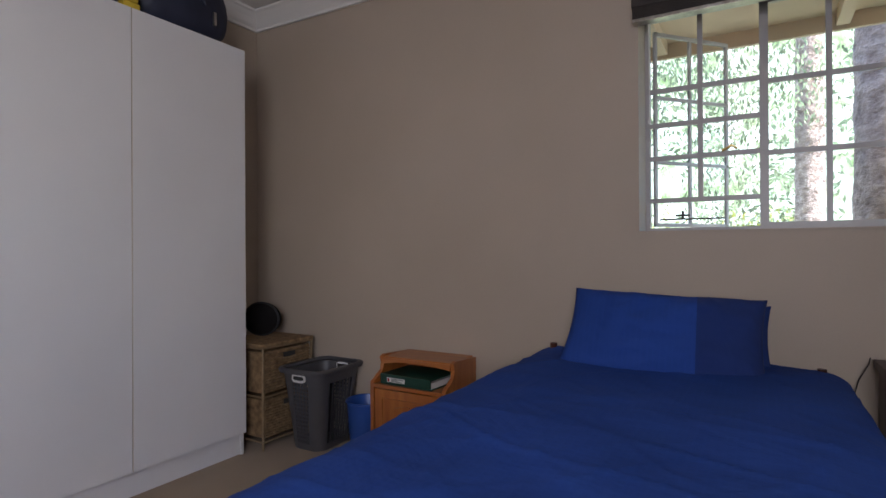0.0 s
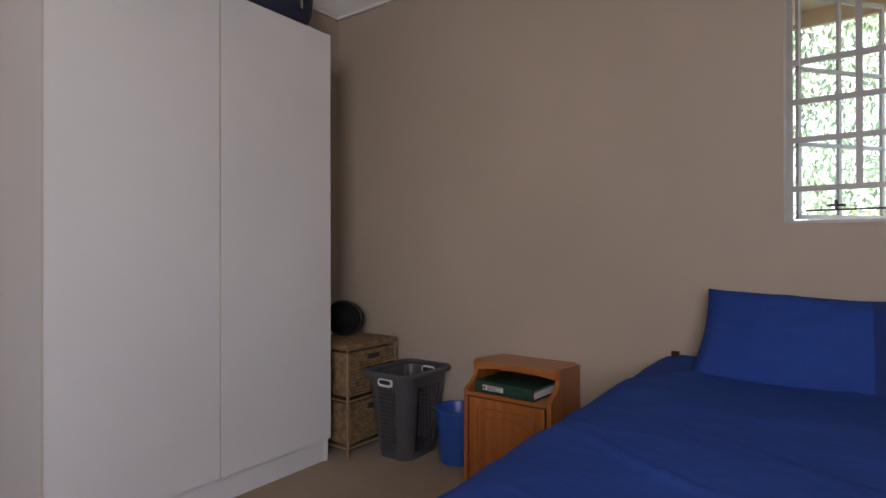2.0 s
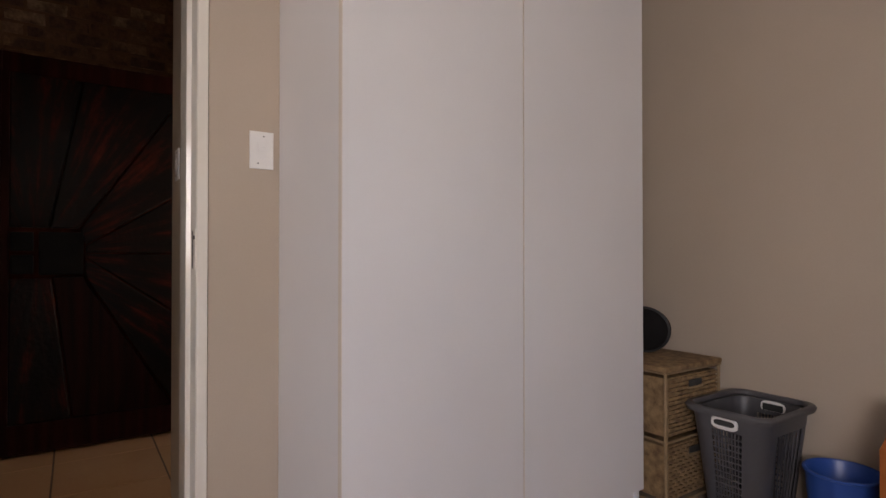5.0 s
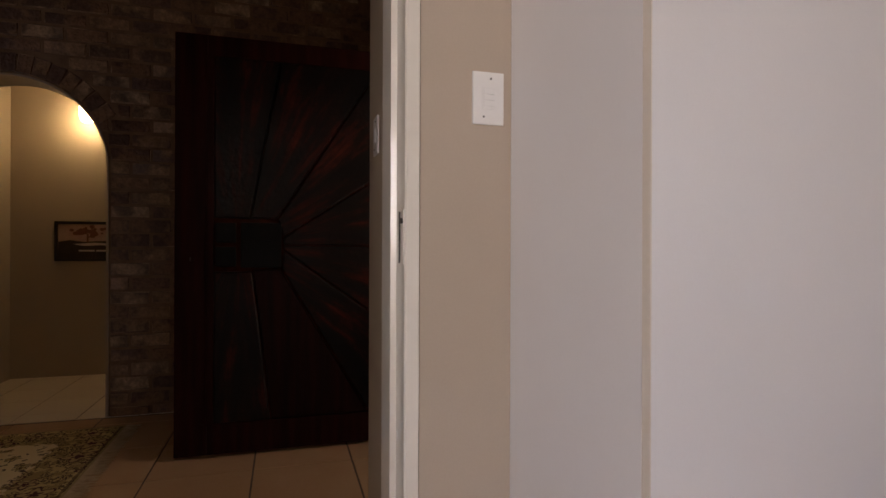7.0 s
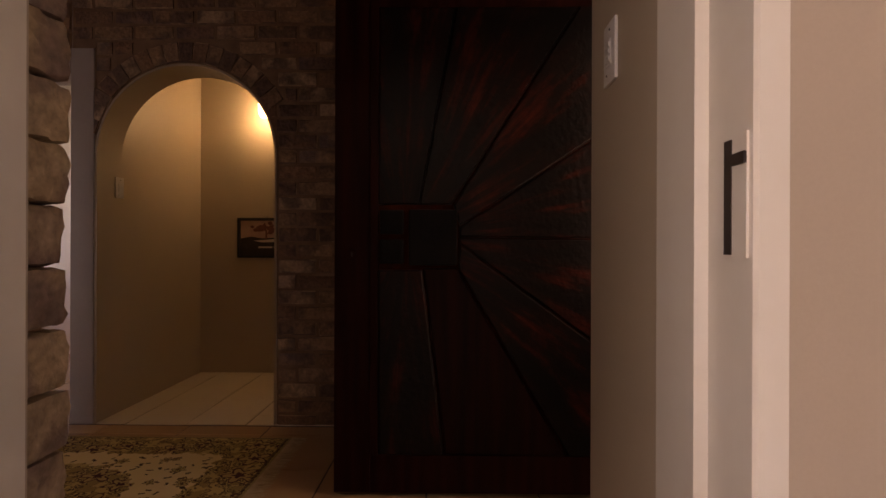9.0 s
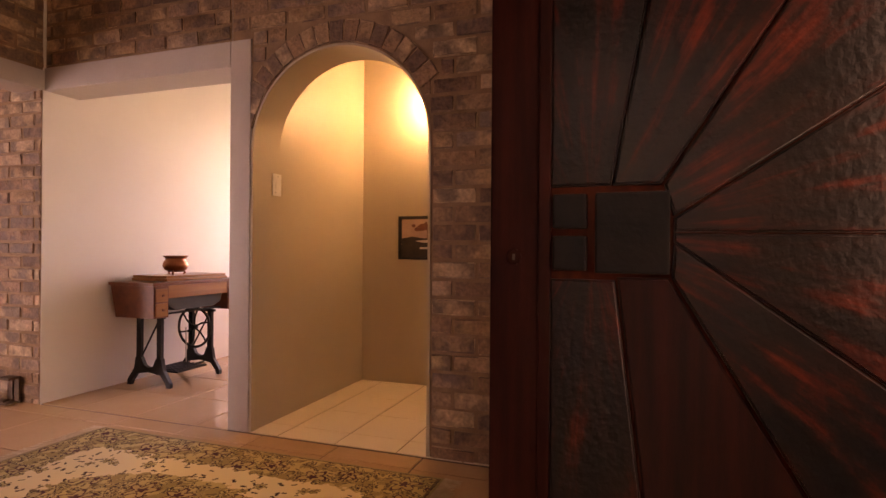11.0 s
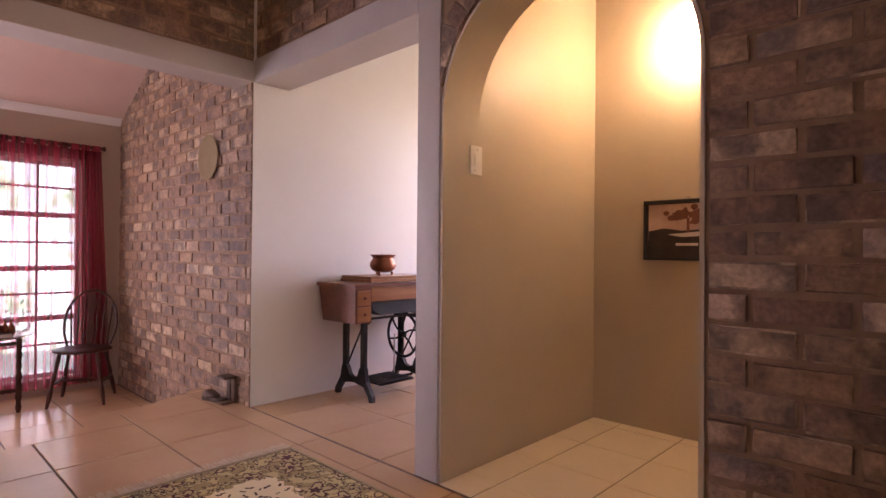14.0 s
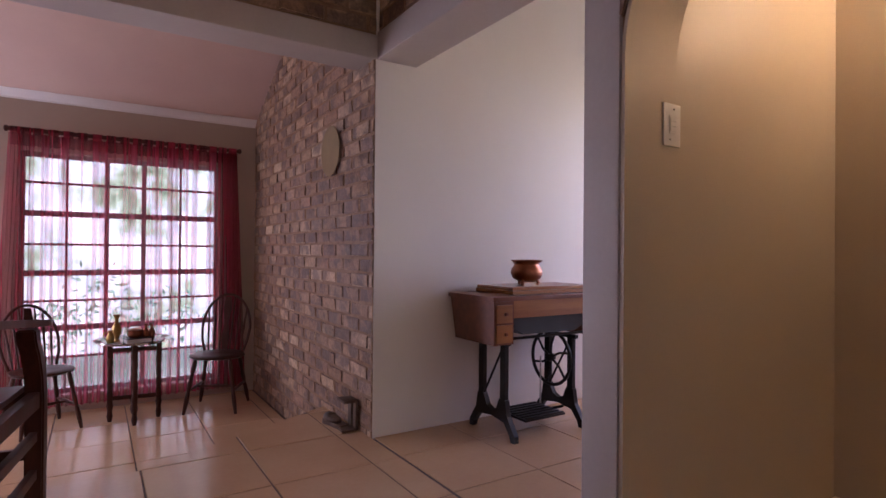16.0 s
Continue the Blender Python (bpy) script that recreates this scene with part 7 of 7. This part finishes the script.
def lay_bricks(parent, place, spans, z0, z1, seed, limit=300, prefer=None, zbase=0.0, course=0.086):
    """Stretcher courses; spans(z) gives the stretches of a course; place(s, z) the pose of a brick."""
    rnd = random.Random(seed)
    todo = []
    row = math.ceil((z0 - zbase) / course - 0.001)
    while zbase + (row + 1) * course <= z1 + 0.02:
        z = zbase + (row + 0.5) * course
        for a, b in spans(z):
            s = math.floor(a / LONG) * LONG + (row % 2) * LONG / 2 - LONG
            while s < b:
                lo, hi = max(s, a), min(s + LONG, b)
                s += LONG
                if hi - lo > 0.035:
                    todo.append(((lo + hi) / 2, z, hi - lo))
        row += 1
    if prefer:
        todo.sort(key=prefer)
    rest = []
    for k, (s, z, w) in enumerate(todo):
        m = place(s, z) @ Matrix.Rotation(rnd.uniform(-0.007, 0.007), 4, "X")
        m = Matrix.Translation(m.to_3x3() @ Vector((rnd.uniform(-0.004, 0.003), 0, 0))) @ m
        m = m @ Matrix.Diagonal((1, (w - 0.012) / (LONG - 0.012), rnd.uniform(0.96, 1.02) * course / COURSE, 1))
        me = rnd.choice(FULL)
        if k < limit:
            ob = new("brick", me)
            ob.parent = parent
            ob.matrix_basis = m
        else:
            rest.append((me, m))
    if rest:
        verts, faces = [], []
        for me, m in rest:
            base = len(verts)
            verts += [m @ v.co for v in me.vertices]
            faces += [[base + i for i in p.vertices] for p in me.polygons]
        me = bpy.data.meshes.new("brick_field")
        me.from_pydata(verts, [], faces)
        me.materials.append(BRICK)
        ob = tagged(new("brick_field", me), kind="stuff")
        ob.parent = parent


def arch_spans(z):
    zz = z - ARCH_Z
    if z > 1.80:
        half = math.sqrt(max(0, 0.622 ** 2 - max(0.0, zz - COURSE / 2) ** 2)) if zz - COURSE / 2 < 0.622 else 0.0
    elif zz > 0:
        half = math.sqrt(max(0, 0.513 ** 2 - max(0, zz - COURSE / 2) ** 2))
    else:
        half = 0.513
    left = (-1.700, ARCH_Y - half) if z < 2.09 else (-1.832, ARCH_Y - half)
    right = (ARCH_Y + half, 1.12)
    if half == 0.0:
        return [(-1.832, 1.12)]
    return [s for s in (left, right) if s[1] - s[0] > 0.03]


def on_x(x):
    return lambda s, z: Matrix.Translation((x, s, z))


lay_bricks(arch_wall, on_x(HX), arch_spans, -0.022, 2.98, 11, 300, lambda q: abs(q[0] + 1.0) + 0.6 * max(0, q[1] - 1.9), -0.022)
RING = brick_meshes("voussoir", 0.083, 0.112, 0.030, BRICK, 5, 0.003, 3)
for k in range(17):
    a = radians(33 + 130 * k / 16)
    ob = new("brick", RING[k % 5])
    ob.parent = arch_wall
    ob.matrix_basis = Matrix.Translation((HX + 0.004, ARCH_Y + 0.568 * math.cos(a), ARCH_Z + 0.568 * math.sin(a))) @ Matrix.Rotation(a - math.pi / 2, 4, "X")
lay_bricks(over, on_x(HX), lambda z: [(CORNER_Y + 0.004, -1.834)], 2.092, 2.98, 12, 300, None, 2.092)
lay_bricks(brick_wall, on_x(SX), lambda z: [(SY + 0.004, CORNER_Y - 0.001)], SZ, 3.2, 13, 300, lambda q: max(0, q[1] - 1.6) - 0.8 * q[0], SZ, 0.0805)
lay_bricks(south_over, lambda s, z: Matrix.Translation((s, CORNER_Y, z)) @ Matrix.Rotation(math.pi / 2, 4, "Z"), lambda z: [(-5.296, -1.3)], 2.076, 2.98, 14, 300, lambda q: q[0] + q[1], 2.076)
# rough bricks on edge beside the bedroom door
def rough_brick_meshes(length, height, depth, count):
    """Tumbled bricks: swollen, pitted faces with rounded, broken edges."""
    out = []
    for k in range(count):
        bm = bmesh.new()
        bmesh.ops.create_cube(bm, size=2)
        bmesh.ops.subdivide_edges(bm, edges=bm.edges[:], cuts=5, use_grid_fill=True)
        for v in bm.verts:
            q = v.co.copy()
            n = (abs(q.x) ** 12 + abs(q.y) ** 12 + abs(q.z) ** 12) ** (1 / 12)
            q = q / n * (1 + 0.035 * noise.noise(q * 1.3 + Vector((k * 7, 0, 0))))
            pit = 0.007 * noise.noise(q * 4.5 + Vector((0, k * 5, 0)))
            v.co = Vector(((q.x - 1) * depth / 2 + pit, q.y * length / 2 + 0.6 * pit, q.z * height / 2 + 0.6 * pit))
        out.append(mesh_of("brick", bm, BRICK_ROUGH, 60))
    return out


ROUGH = rough_brick_meshes(0.112, 0.098, 0.100, 7)
rnd = random.Random(21)
for k in range(21):
    ob = new("brick", ROUGH[k * 3 % 7])
    ob.parent = east_wall
    ob.matrix_basis = pose(-3.165 + rnd.uniform(-0.005, 0.005), -0.366 + rnd.uniform(-0.006, 0.005), -0.028 + 0.1025 * k, 0, rnd.uniform(-2, 2), 90 + rnd.uniform(-3, 3))
for k in range(21):
    for j in range(3):
        ob = new("brick", ROUGH[(k + j) % 7])
        ob.parent = east_wall
        ob.matrix_basis = pose(-3.218 + rnd.uniform(-0.004, 0.004), -0.52 - 0.118 * j, -0.028 + 0.1025 * k, 0, 0, 180)
